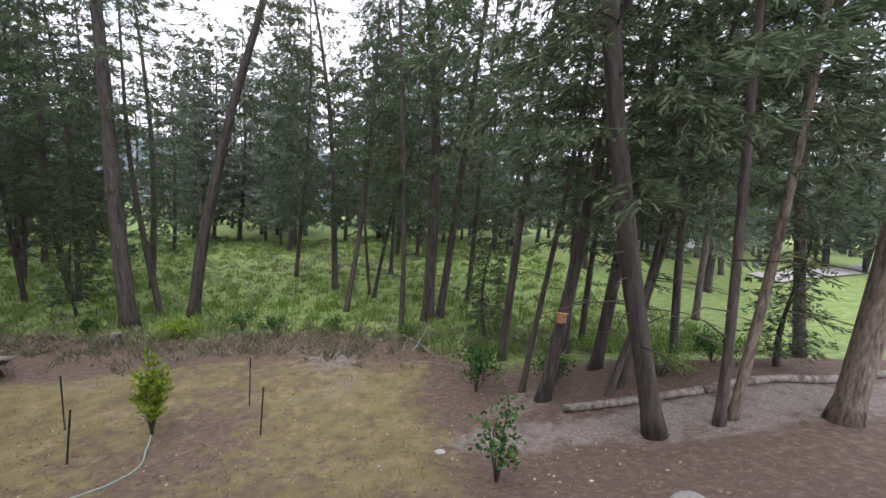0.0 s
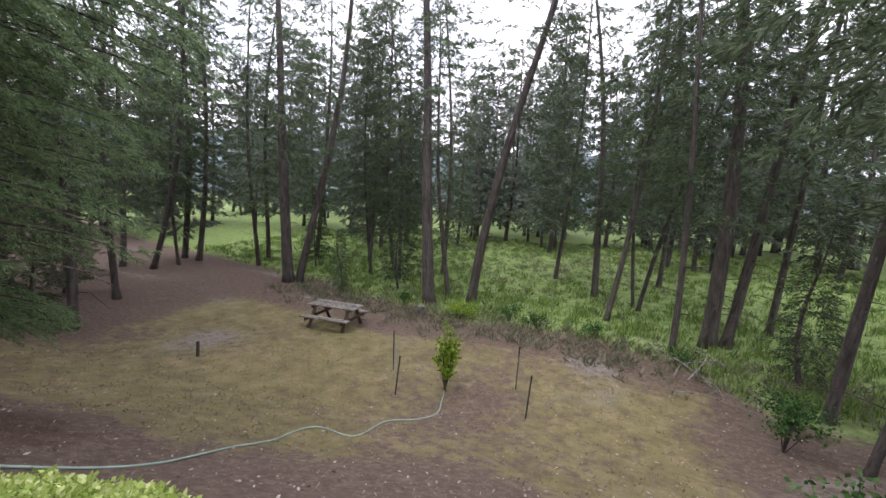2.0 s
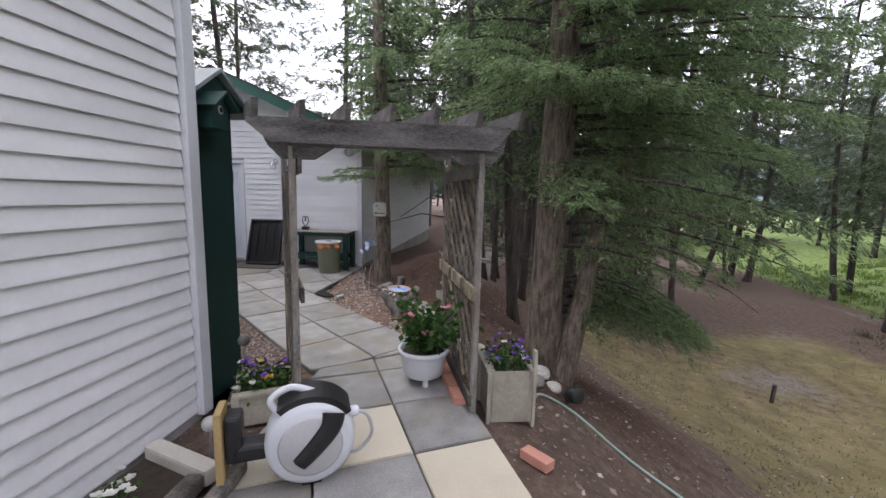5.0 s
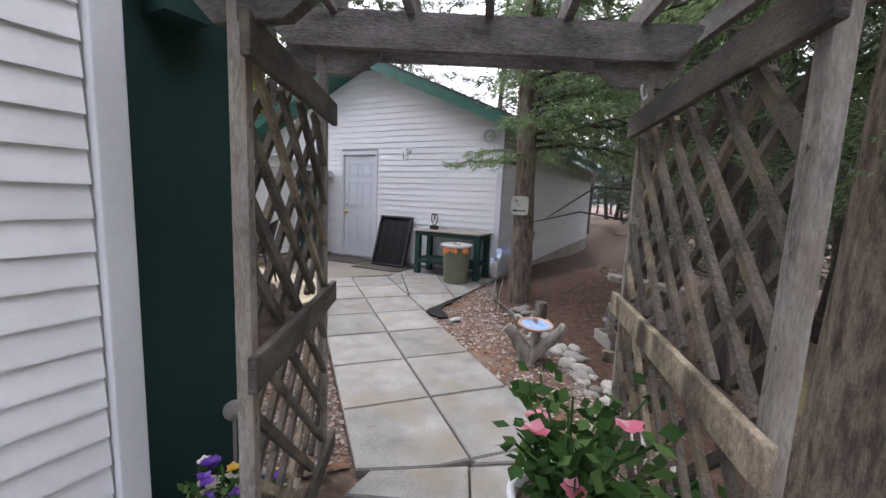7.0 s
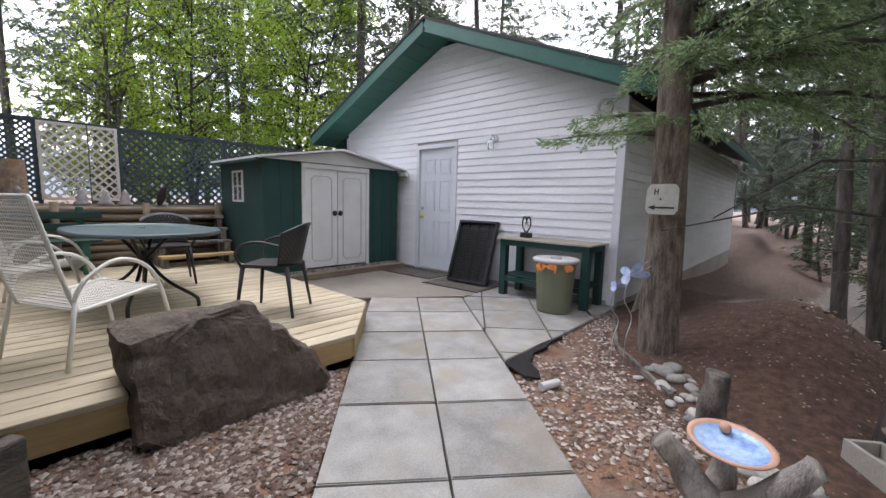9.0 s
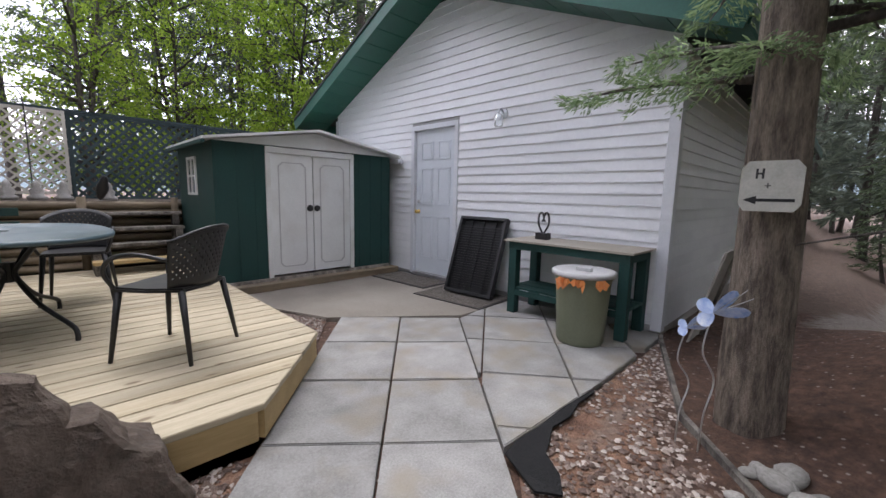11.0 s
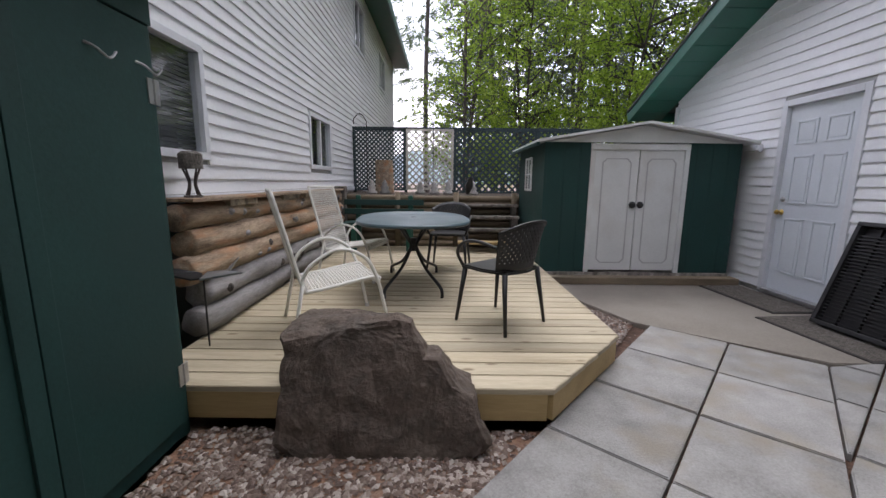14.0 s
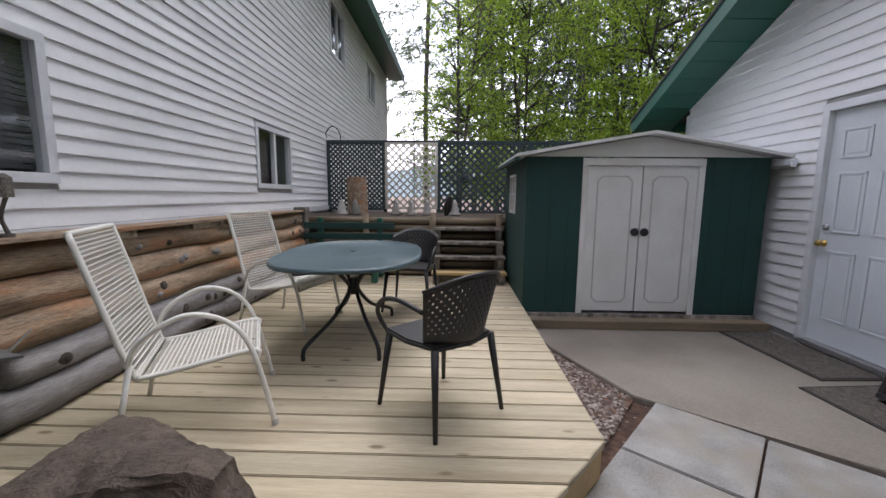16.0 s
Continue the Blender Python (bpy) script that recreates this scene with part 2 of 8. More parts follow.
M_SHRUB_GREY = leaf_material("dry_shrub", (0.12, 0.13, 0.08), (0.2, 0.2, 0.13), (0.3, 0.28, 0.2), 0.2)
M_ROCK = material("dark_rock", (0.034, 0.024, 0.018), (0.125, 0.092, 0.07), 6, 30, 0.75, 0.9, wear=(0.1, 0.08, 0.06), wear_amount=0.35)
M_STONE = material("river_stone", (0.2, 0.19, 0.175), (0.4, 0.385, 0.36), 4, 60, 0.75, 0.3, vary=0.5)
M_WHITE_PLASTIC = material("white_plastic", (0.6, 0.62, 0.65), (0.7, 0.72, 0.75), 3, 60, 0.45, 0.02)
M_WHITE_CHAIR = material("white_powder_coat", (0.68, 0.67, 0.62), (0.78, 0.77, 0.72), 5, 60, 0.45, 0.02)
M_BLACK_PLASTIC = material("black_plastic", (0.012, 0.012, 0.013), (0.022, 0.022, 0.024), 5, 80, 0.45, 0.03)
M_TABLE = material("blue_grey_tabletop", (0.05, 0.085, 0.1), (0.075, 0.115, 0.13), 3, 120, 0.35, 0.04)
M_CAN = material("olive_plastic", (0.155, 0.17, 0.11), (0.205, 0.22, 0.15), 3, 60, 0.5, 0.05)
M_LID = material("grey_plastic_lid", (0.42, 0.42, 0.42), (0.52, 0.52, 0.52), 3, 60, 0.5, 0.05)
M_ORANGE = material("orange_bag", (0.6, 0.2, 0.06), (0.75, 0.3, 0.1), 8, 60, 0.4, 0.1)
M_GLASS = glass_material("window_glass", (0.9, 0.93, 0.95))
# Colour of the blinds, and of the painted dark of rooms behind windows.
M_BLIND_ROOM = material("dark_blind_and_room_shade", (0.05, 0.05, 0.055), (0.08, 0.08, 0.085), 3, 60, 0.6, 0.05)
M_BRICK = material("red_brick", (0.42, 0.19, 0.14), (0.56, 0.28, 0.21), 8, 80, 0.85, 0.3, vary=0.15)
M_HOSE = material("pale_hose", (0.24, 0.33, 0.28), (0.34, 0.42, 0.36), 6, 60, 0.5, 0.05)
M_SOIL = material("potting_soil", (0.03, 0.022, 0.016), (0.07, 0.05, 0.035), 20, 80, 0.95, 0.6)
M_CREAM = material("cream_lattice", (0.5, 0.47, 0.4), (0.62, 0.59, 0.52), 4, 60, 0.6, 0.1)
M_GREEN_LATTICE = material("green_lattice", (0.02, 0.04, 0.045), (0.035, 0.06, 0.065), 4, 60, 0.6, 0.1)
M_MAT = material("door_mat", (0.03, 0.027, 0.024), (0.06, 0.055, 0.05), 30, 120, 0.9, 0.4)
M_MAT_RIB = material("dusty_mat_rib", (0.07, 0.062, 0.053), (0.24, 0.215, 0.185), 30, 120, 0.9, 0.4)


# ---- mesh helpers ----
def part(name, bm, mat, parent=None, label="", smooth=False, at=None):
    me = bpy.data.meshes.new(name)
    bm.to_mesh(me)
    bm.free()
    me.materials.append(mat)
    if smooth:
        for p in me.polygons:
            p.use_smooth = True
    ob = new(name, me)
    if parent:
        ob.parent = parent
    if at is not None:
        ob.matrix_basis = at
    if label:
        ob["label"] = label
    return ob


def from_lists(name, verts, faces, mat, parent=None, smooth=False):
    me = bpy.data.meshes.new(name)
    me.from_pydata(verts, [], faces)
    me.materials.append(mat)
    if smooth:
        for p in me.polygons:
            p.use_smooth = True
    ob = new(name, me)
    if parent:
        ob.parent = parent
    return ob


def empty(name, m=None):
    ob = new(name)
    if m is not None:
        ob.matrix_basis = m
    return ob


def box(bm, x0, y0, z0, x1, y1, z1, bevel=0.0, m=None):
    g = bmesh.ops.create_cube(bm, size=1)
    bmesh.ops.transform(bm, verts=g["verts"], matrix=Matrix.Translation(((x0 + x1) / 2, (y0 + y1) / 2, (z0 + z1) / 2)) @ Matrix.Diagonal((abs(x1 - x0), abs(y1 - y0), abs(z1 - z0), 1)))
    vs = g["verts"]
    if bevel:
        es = list({e for v in vs for e in v.link_edges})
        r = bmesh.ops.bevel(bm, geom=es, offset=bevel, segments=2, affect="EDGES", profile=0.6)
        vs = list({v for f in r["faces"] for v in f.verts} | {v for v in vs if v.is_valid})
    if m is not None:
        bmesh.ops.transform(bm, verts=vs, matrix=m)
    return vs


def box_bm(*a, **k):
    bm = bmesh.new()
    box(bm, *a, **k)
    return bm


def beam(bm, a, b, w, h=None, up=(0, 0, 1), bevel=0.0):
    """A square-cut bar from a to b."""
    a, b = Vector(a), Vector(b)
    h = h or w
    z = (b - a).normalized()
    x = Vector(up).cross(z)
    if x.length < 1e-4:
        x = Vector((1, 0, 0)).cross(z)
    x.normalize()
    y = z.cross(x)
    m = Matrix((x, y, z)).transposed().to_4x4()
    m.translation = (a + b) / 2
    ln = (b - a).length
    return box(bm, -w / 2, -h / 2, -ln / 2, w / 2, h / 2, ln / 2, bevel, m)


def tube(bm, pts, r, seg=8, cap=True, rs=None):
    """A round bar through the points."""
    pts = [Vector(p) for p in pts]
    rings, side = [], None
    for i, p in enumerate(pts):
        d = (pts[min(i + 1, len(pts) - 1)] - pts[max(i - 1, 0)]).normalized()
        if side is None:
            side = d.orthogonal().normalized()
        side = (side - d * side.dot(d)).normalized()
        up = d.cross(side)
        rr = rs[i] if rs else r
        rings.append([bm.verts.new(p + (side * math.cos(2 * math.pi * k / seg) + up * math.sin(2 * math.pi * k / seg)) * rr) for k in range(seg)])
    for a, b in zip(rings, rings[1:]):
        for k in range(seg):
            bm.faces.new((a[k], a[(k + 1) % seg], b[(k + 1) % seg], b[k]))
    if cap:
        bm.faces.new(rings[0][::-1])
        bm.faces.new(rings[-1])


def lathe(bm, prof, seg=24, m=None):
    """A turned body from (radius, height) pairs."""
    rings = []
    for r, z in prof:
        rings.append([bm.verts.new((max(r, 1e-4) * math.cos(2 * math.pi * k / seg), max(r, 1e-4) * math.sin(2 * math.pi * k / seg), z)) for k in range(seg)])
    for a, b in zip(rings, rings[1:]):
        for k in range(seg):
            bm.faces.new((a[k], a[(k + 1) % seg], b[(k + 1) % seg], b[k]))
    if m is not None:
        bmesh.ops.transform(bm, verts=[v for r in rings for v in r], matrix=m)


def prism(bm, poly, z0, z1, bevel=0.0):
    lo = [bm.verts.new((x, y, z0)) for x, y in poly]
    hi = [bm.verts.new((x, y, z1)) for x, y in poly]
    k = len(poly)
    top = bm.faces.new(hi)
    bm.faces.new(lo[::-1])
    for i in range(k):
        bm.faces.new((lo[i], lo[(i + 1) % k], hi[(i + 1) % k], hi[i]))
    if bevel:
        bmesh.ops.bevel(bm, geom=list(top.edges), offset=bevel, segments=2, affect="EDGES")


def arc(pts, n=6):
    """A smooth line through the points (Catmull-Rom)."""
    pts = [Vector(p) for p in pts]
    res = []
    for i in range(len(pts) - 1):
        p0, p1, p2, p3 = pts[max(i - 1, 0)], pts[i], pts[i + 1], pts[min(i + 2, len(pts) - 1)]
        for k in range(n):
            t = k / n
            res.append(0.5 * (2 * p1 + (p2 - p0) * t + (2 * p0 - 5 * p1 + 4 * p2 - p3) * t * t + (3 * p1 - p0 - 3 * p2 + p3) * t ** 3))
    res.append(pts[-1])
    return res


def smooth_step(a, b, v):
    t = min(1, max(0, (v - a) / (b - a)))
    return t * t * (3 - 2 * t)


def ramp_of(v, pairs):
    for (a, za), (b, zb) in zip(pairs, pairs[1:]):
        if v <= b:
            return za + (zb - za) * max(0, (v - a) / (b - a))
    return pairs[-1][1]


# ---- ground ----
SLOPE = [(-1, -0.05), (0, -0.07), (0.35, -0.16), (0.8, -0.42), (2.4, -1.2), (4.0, -1.85), (6.0, -2.32), (9.0, -2.5)]


def edge_y(x):
    """Where the level garden ends and the bank begins."""
    return ramp_of(x, [(-12, 4.7), (0, 5.1), (2.0, 5.6), (3.6, 6.4), (5.6, 6.55), (7.0, 7.1), (8.0, 7.55), (12, 8.2), (30, 8.2)])


def height(x, y):
    d = y - edge_y(x)
    z = ramp_of(d, SLOPE)
    k = smooth_step(0.5, 6, d)
    z += k * 0.03 * max(-9.0, min(6.0, x - 6.0))
    z += 0.95 * smooth_step(11.5, 17, x) * k * (1 - smooth_step(14.2, 18, y))
    far = math.hypot(x - 6, y - 14)
    z += smooth_step(18, 70, far) * 1.3 * smooth_step(10, 30, y) + 0.5 * smooth_step(24, 34, y) * (1 - smooth_step(34, 50, abs(x + 2)))
    z += 0.55 * math.exp(-((x - 0.1) ** 2 / 2.2 + (y - 5.6) ** 2 / 0.9))
    z += k * 0.09 * noise.noise((x * 0.35, y * 0.35, 0)) + k * 0.03 * noise.noise((x * 1.4, y * 1.4, 3))
    if y < 4.3 and x < -0.3:
        z = -0.07
    if x < -1:
        z -= smooth_step(-1, -9, x) * 0.9 * smooth_step(3.2, 4.2, y) * (1 - k)
    return z


def spaced(lo, a, b, hi, step):
    """Even steps from a to b, growing steps beyond."""
    xs = list(np.arange(a, b + 1e-6, step))
    s = step
    while xs[-1] < hi:
        s *= 1.35
        xs.append(xs[-1] + s)
    s, left = step, []
    x = a
    while x > lo:
        s *= 1.35
        x -= s
        left.append(x)
    return left[::-1] + xs


def trail_distance(x, y):
    """Distance from the gravel track at the foot of the bank."""
    best = 99
    line = [(11.6, 12.9), (13.4, 12.75), (15.4, 12.5), (18.0, 12.5), (21.2, 13.2), (27.2, 15.5)]
    for (ax, ay), (bx, by) in zip(line, line[1:]):
        t = max(0, min(1, ((x - ax) * (bx - ax) + (y - ay) * (by - ay)) / ((bx - ax) ** 2 + (by - ay) ** 2)))
        best = min(best, math.hypot(x - ax - t * (bx - ax), y - ay - t * (by - ay)))
    return best


def zones(x, y):
    """Shares of green grass, dry lawn and pale gravel at a place."""
    w = 1.2 * noise.noise((x * 0.22, y * 0.22, 5)) + 0.6 * noise.noise((x * 0.8, y * 0.8, 9))
    d = y - edge_y(x)
    green = smooth_step(19.0, 21.5, y + w * 0.8 + 0.05 * (x - 3) - 1.3 * smooth_step(-1, -5, x) + 2.6 * smooth_step(10, 13, x) * smooth_step(13.4, 14.4, y))
    lawn = smooth_step(2.2, 4.2, d + w) * (1 - smooth_step(17.0, 18.2, y + w)) * smooth_step(-7, -3, x + 2 * w) * (1 - smooth_step(10.5, 12.2, x + w)) * (0.6 + 0.4 * w)
    bare = smooth_step(0.15, 0.75, noise.noise((x * 0.3, y * 0.45, 21)) + 0.25 * w) * smooth_step(2, 5, d) * (1 - green)
    gravel = max(0.62 * (1 - smooth_step(0.25, 0.75, trail_distance(x, y) + 0.3 * w)), 0.6 * bare)
    if x < -1 and 4.2 < y < 7.5:
        gravel = max(gravel, 1 - smooth_step(0.35, 0.8, abs(y - 5.0 - 0.12 * (-x))))
    return max(0, green * (1 - gravel)), max(0, min(1, lawn)), gravel


def needles(x, y):
    """Share of red-brown fallen needles: under the spruces by the garage."""
    d = y - edge_y(x)
    return smooth_step(5.2, 4.2, x) * smooth_step(3.0, 1.0, d) * smooth_step(-3.5, -2.0, x)


def ground_material():
    m = bpy.data.materials.new("earth_grass_and_gravel")
    m.use_nodes = True
    n, l = m.node_tree.nodes, m.node_tree.links
    bsdf = n["Principled BSDF"]
    bsdf.inputs["Roughness"].default_value = 0.95
    geo, att, sep = n.new("ShaderNodeNewGeometry"), n.new("ShaderNodeAttribute"), n.new("ShaderNodeSeparateColor")
    att.attribute_name = "zone"
    l.new(att.outputs["Color"], sep.inputs["Color"])

    def noisy(scale, stops, detail=6, rough=0.65):
        t, r = n.new("ShaderNodeTexNoise"), n.new("ShaderNodeValToRGB")
        t.inputs["Scale"].default_value, t.inputs["Detail"].default_value, t.inputs["Roughness"].default_value = scale, detail, rough
        l.new(geo.outputs["Position"], t.inputs["Vector"])
        els = r.color_ramp.elements
        for k, (p, c) in enumerate(stops):
            e = els[k] if k < 2 else els.new(p)
            e.position, e.color = p, (*c, 1)
        l.new(t.outputs["Fac"], r.inputs["Fac"])
        return r.outputs["Color"], t.outputs["Fac"]

    earth, fine = noisy(9, [(0.3, (0.06, 0.043, 0.035)), (0.72, (0.22, 0.16, 0.125)), (0.5, (0.115, 0.078, 0.058))], 10, 0.75)
    lawn, _ = noisy(1.7, [(0.3, (0.1, 0.068, 0.045)), (0.72, (0.3, 0.23, 0.14)), (0.5, (0.18, 0.155, 0.062))], 10, 0.75)
    grass, _ = noisy(3, [(0.32, (0.08, 0.13, 0.035)), (0.7, (0.26, 0.31, 0.12)), (0.5, (0.15, 0.22, 0.055))], 8)
    stones, _ = noisy(26, [(0.34, (0.1, 0.085, 0.072)), (0.68, (0.38, 0.35, 0.33)), (0.5, (0.2, 0.175, 0.155))], 8, 0.8)
    colour = earth
    fallen, _ = noisy(14, [(0.3, (0.035, 0.02, 0.015)), (0.72, (0.18, 0.1, 0.066)), (0.5, (0.08, 0.045, 0.031))], 10, 0.75)
    for k, c in (("Alpha", fallen), ("Green", lawn), ("Red", grass), ("Blue", stones)):
        edge, _ = noisy(4, [(0.35, (0.25, 0.25, 0.25)), (0.65, (0.95, 0.95, 0.95))], 6)
        add, clamp = n.new("ShaderNodeMath"), n.new("ShaderNodeMapRange")
        source = att.outputs["Alpha"] if k == "Alpha" else sep.outputs[k]
        l.new(source, add.inputs[0])
        l.new(edge, add.inputs[1])
        clamp.inputs["From Min"].default_value, clamp.inputs["From Max"].default_value = 0.75, 1.25
        l.new(add.outputs[0], clamp.inputs["Value"])
        gate = n.new("ShaderNodeMath")
        gate.operation = "MULTIPLY"
        l.new(clamp.outputs["Result"], gate.inputs[0])
        sq = n.new("ShaderNodeMapRange")
        sq.inputs["From Max"].default_value = 0.3
        l.new(source, sq.inputs["Value"])
        l.new(sq.outputs["Result"], gate.inputs[1])
        mix = n.new("ShaderNodeMix")
        mix.data_type = "RGBA"
        l.new(gate.outputs[0], mix.inputs["Factor"])
        l.new(colour, mix.inputs["A"])
        l.new(c, mix.inputs["B"])
        colour = mix.outputs["Result"]
    # pale leaf litter and chips
    chips, cr, cm = n.new("ShaderNodeTexVoronoi"), n.new("ShaderNodeValToRGB"), n.new("ShaderNodeMix")
    chips.inputs["Scale"].default_value = 16
    l.new(geo.outputs["Position"], chips.inputs["Vector"])
    cr.color_ramp.elements[0].position, cr.color_ramp.elements[1].position = 0.1, 0.17
    cr.color_ramp.elements[0].color, cr.color_ramp.elements[1].color = (0.7, 0.7, 0.7, 1), (0, 0, 0, 1)
    l.new(chips.outputs["Distance"], cr.inputs["Fac"])
    cm.data_type = "RGBA"
    cm.inputs["B"].default_value = (0.33, 0.29, 0.25, 1)
    l.new(cr.outputs["Color"], cm.inputs["Factor"])
    l.new(colour, cm.inputs["A"])
    l.new(cm.outputs["Result"], bsdf.inputs["Base Color"])
    b = n.new("ShaderNodeBump")
    b.inputs["Strength"].default_value, b.inputs["Distance"].default_value = 0.8, 0.05
    l.new(fine, b.inputs["Height"])
    l.new(b.outputs["Normal"], bsdf.inputs["Normal"])
    return m


def build_ground():
    xs, ys = spaced(-900, -8, 24, 900, 0.25), spaced(-400, 3.5, 30, 1500, 0.25)
    verts = [(x, y, height(x, y)) for y in ys for x in xs]
    w = len(xs)
    faces = [(j * w + i, j * w + i + 1, (j + 1) * w + i + 1, (j + 1) * w + i) for j in range(len(ys) - 1) for i in range(w - 1)]
    ob = from_lists("ground", verts, faces, ground_material(), smooth=True)
    a = ob.data.color_attributes.new("zone", "FLOAT_COLOR", "POINT")
    a.data.foreach_set("color", np.array([(*zones(x, y), needles(x, y)) for x, y, _ in verts], dtype=np.float32).ravel())
    tagged(ob, "brown needle-strewn yard with dry lawn, gravel track and green meadow", "ground", kind="structure")


build_ground()


# ---- buildings ----
def wall_board(name, parent, mat, p0, p1, up, out, t_low=0.02, t_top=0.002):
    """One siding course from p0 to p1 (low edge), `up` high, facing out."""
    p0, p1, o, u = Vector(p0), Vector(p1), Vector(out), Vector((0, 0, up))
    vs = []
    for p in (p0, p1):
        vs += [p, p + o * t_low, p + o * (t_low * 0.95) + Vector((0, 0, 0.012)), p + o * t_top + u, p + u]
    fs = [(0, 5, 6, 1), (1, 6, 7, 2), (2, 7, 8, 3), (3, 8, 9, 4), (4, 9, 5, 0), (0, 1, 2, 3, 4), (9, 8, 7, 6, 5)]
    return from_lists(name, [tuple(v) for v in vs], fs, mat, parent)


def siding(parent, origin, along, out, span, z0, z1, course, holes=()):
    """Horizontal boards over a wall. span(z) gives the stretch along the wall at a height; holes are (a, b, low, high)."""
    o, d = Vector(origin), Vector(along)
    z = z0
    while z < z1 - 0.02:
        h = min(course, z1 - z)
        a, b = span(z + h * 0.1)
        cuts = sorted((max(a, p), min(b, q)) for p, q, lo, hi in holes if lo < z + h * 0.5 < hi and q > a and p < b)
        x = a
        for p, q in cuts + [(b, b)]:
            if p - x > 0.03:
                wall_board("siding_board", parent, M_SIDING, o + d * x + Vector((0, 0, z)), o + d * p + Vector((0, 0, z)), h, out)
            x = max(x, q)
        z += h


def window(name, x, y0, y1, z0, z1, blinds=False, split=0.5, frame=0.06):
    """A sliding window in the wall that faces west."""
    w = empty(name)
    tagged(w, "white-framed sliding window with " + ("closed dark blinds" if blinds else "clear glass before a dark sheet") + " in white siding", "window", kind="structure")
    bm = bmesh.new()
    for a in ((y0, z0, y1, z0 + frame), (y0, z1 - frame, y1, z1), (y0, z0 + frame, y0 + frame, z1 - frame), (y1 - frame, z0 + frame, y1, z1 - frame)):
        box(bm, x - 0.035, a[0], a[1], x + 0.06, a[2], a[3], 0.004)
    part("window_frame", bm, M_TRIM, w)
    ym = y0 + (y1 - y0) * split
    part("mullion", box_bm(x - 0.02, ym - 0.025, z0 + frame, x + 0.04, ym + 0.025, z1 - frame), M_TRIM, w)
    for a, b in ((y0 + frame, ym - 0.025), (ym + 0.025, y1 - frame)):
        p = part("pane", box_bm(x + 0.005, a, z0 + frame, x + 0.012, b, z1 - frame), M_GLASS, w)
        p.visible_shadow = False
    if blinds:
        z = z0 + frame + 0.02
        while z < z1 - frame - 0.01:
            part("blind_slat", box_bm(x + 0.05, y0 + frame, z, x + 0.056, y1 - frame, z + 0.028), M_BLIND_ROOM, w)
            z += 0.035
    # An added dark sheet behind the panes stands in for the room's shade.
    part("dark_room", box_bm(x + 0.3, y0 - 0.1, z0 - 0.1, x + 0.32, y1 + 0.1, z1 + 0.1), M_BLIND_ROOM, w)
    return w


HX, HN, HS = 5.86, 4.37, -10.6
house = empty("house")
tagged(house, "two-storey house with white vinyl siding and green eaves", "house")
WINDOWS = [(1.47, 2.75, 1.44, 2.31, True), (-2.08, -1.02, 1.46, 2.26, False), (-5.2, -4.15, 4.1, 5.14, False), (-8.45, -7.48, 4.0, 4.98, False)]


def west_wall():
    holes = sorted([(w[0], w[1], w[2], w[3]) for w in WINDOWS])
    y = HS
    for a, b, lo, hi in holes:
        for q in ((y, 0, a, 5.6), (a, 0, b, lo), (a, hi, b, 5.6)):
            part("wall_section", box_bm(HX, q[0], q[1], HX + 0.2, q[2], q[3]), M_CORE, house)
        y = b
    part("wall_section", box_bm(HX, y, 0, HX + 0.2, HN - 0.02, 5.6), M_CORE, house)
    return [(a - HS, b - HS, lo, hi) for a, b, lo, hi in holes]


COURSE = 0.112
holes = west_wall()
siding(house, (HX, HS, 0), (0, 1, 0), (-1, 0, 0), lambda z: (0, HN - HS - 0.06), 1.18, 5.6, COURSE, holes)
part("wall_north", box_bm(HX, HN - 0.2, -0.1, 15.0, HN - 0.01, 5.6), M_CORE, house)
siding(house, (HX, HN - 0.01, 0), (1, 0, 0), (0, 1, 0), lambda z: (0.06, 9.1), 0.03, 5.6, COURSE)
part("wall_east", box_bm(14.8, HS, -0.1, 15.0, HN - 0.21, 5.6), M_SIDING, house)
part("wall_south", box_bm(HX + 0.21, HS, -0.1, 14.79, HS + 0.2, 5.6), M_SIDING, house)
bm = bmesh.new()
box(bm, HX - 0.045, HN - 0.09, 0.0, HX + 0.05, HN + 0.045, 5.6, 0.006)
part("corner_post", bm, M_TRIM, house)
bm = bmesh.new()
box(bm, HX - 0.03, HS - 0.03, 1.1, HX + 0.06, HS + 0.06, 5.6, 0.006)
part("corner_post", bm, M_TRIM, house)
part("sill_board", box_bm(HX - 0.035, HS, 1.1, HX - 0.001, 2.7, 1.175, 0.005), M_TRIM, house)
bm = bmesh.new()
for s, xa, xb in ((1, HX - 0.55, 10.4), (-1, 15.5, 10.4)):
    vs = [bm.verts.new(p) for p in ((xa, HS - 0.6, 5.55), (xa, HN + 0.6, 5.55), (xb, HN + 0.6, 7.6), (xb, HS - 0.6, 7.6))]
    f = bm.faces.new(vs)
    r = bmesh.ops.extrude_face_region(bm, geom=[f])
    bmesh.ops.translate(bm, verts=[v for v in r["geom"] if isinstance(v, bmesh.types.BMVert)], vec=(0, 0, 0.14))
part("roof", bm, M_ROOF, house)
part("soffit", box_bm(HX - 0.52, HS - 0.55, 5.5, HX - 0.01, HN + 0.55, 5.545), M_GREEN_TRIM, house)
part("fascia", box_bm(HX - 0.58, HS - 0.62, 5.42, HX - 0.555, HN + 0.62, 5.68), M_GREEN_TRIM, house)
for k, (a, b, lo, hi, bl) in enumerate(WINDOWS):
    window("window_%d" % (k + 1), HX, a, b, lo, hi, bl)
part("floor_inside", box_bm(HX + 0.22, HS + 0.22, 3.0, 14.7, HN - 0.22, 3.2), M_CORE, house)

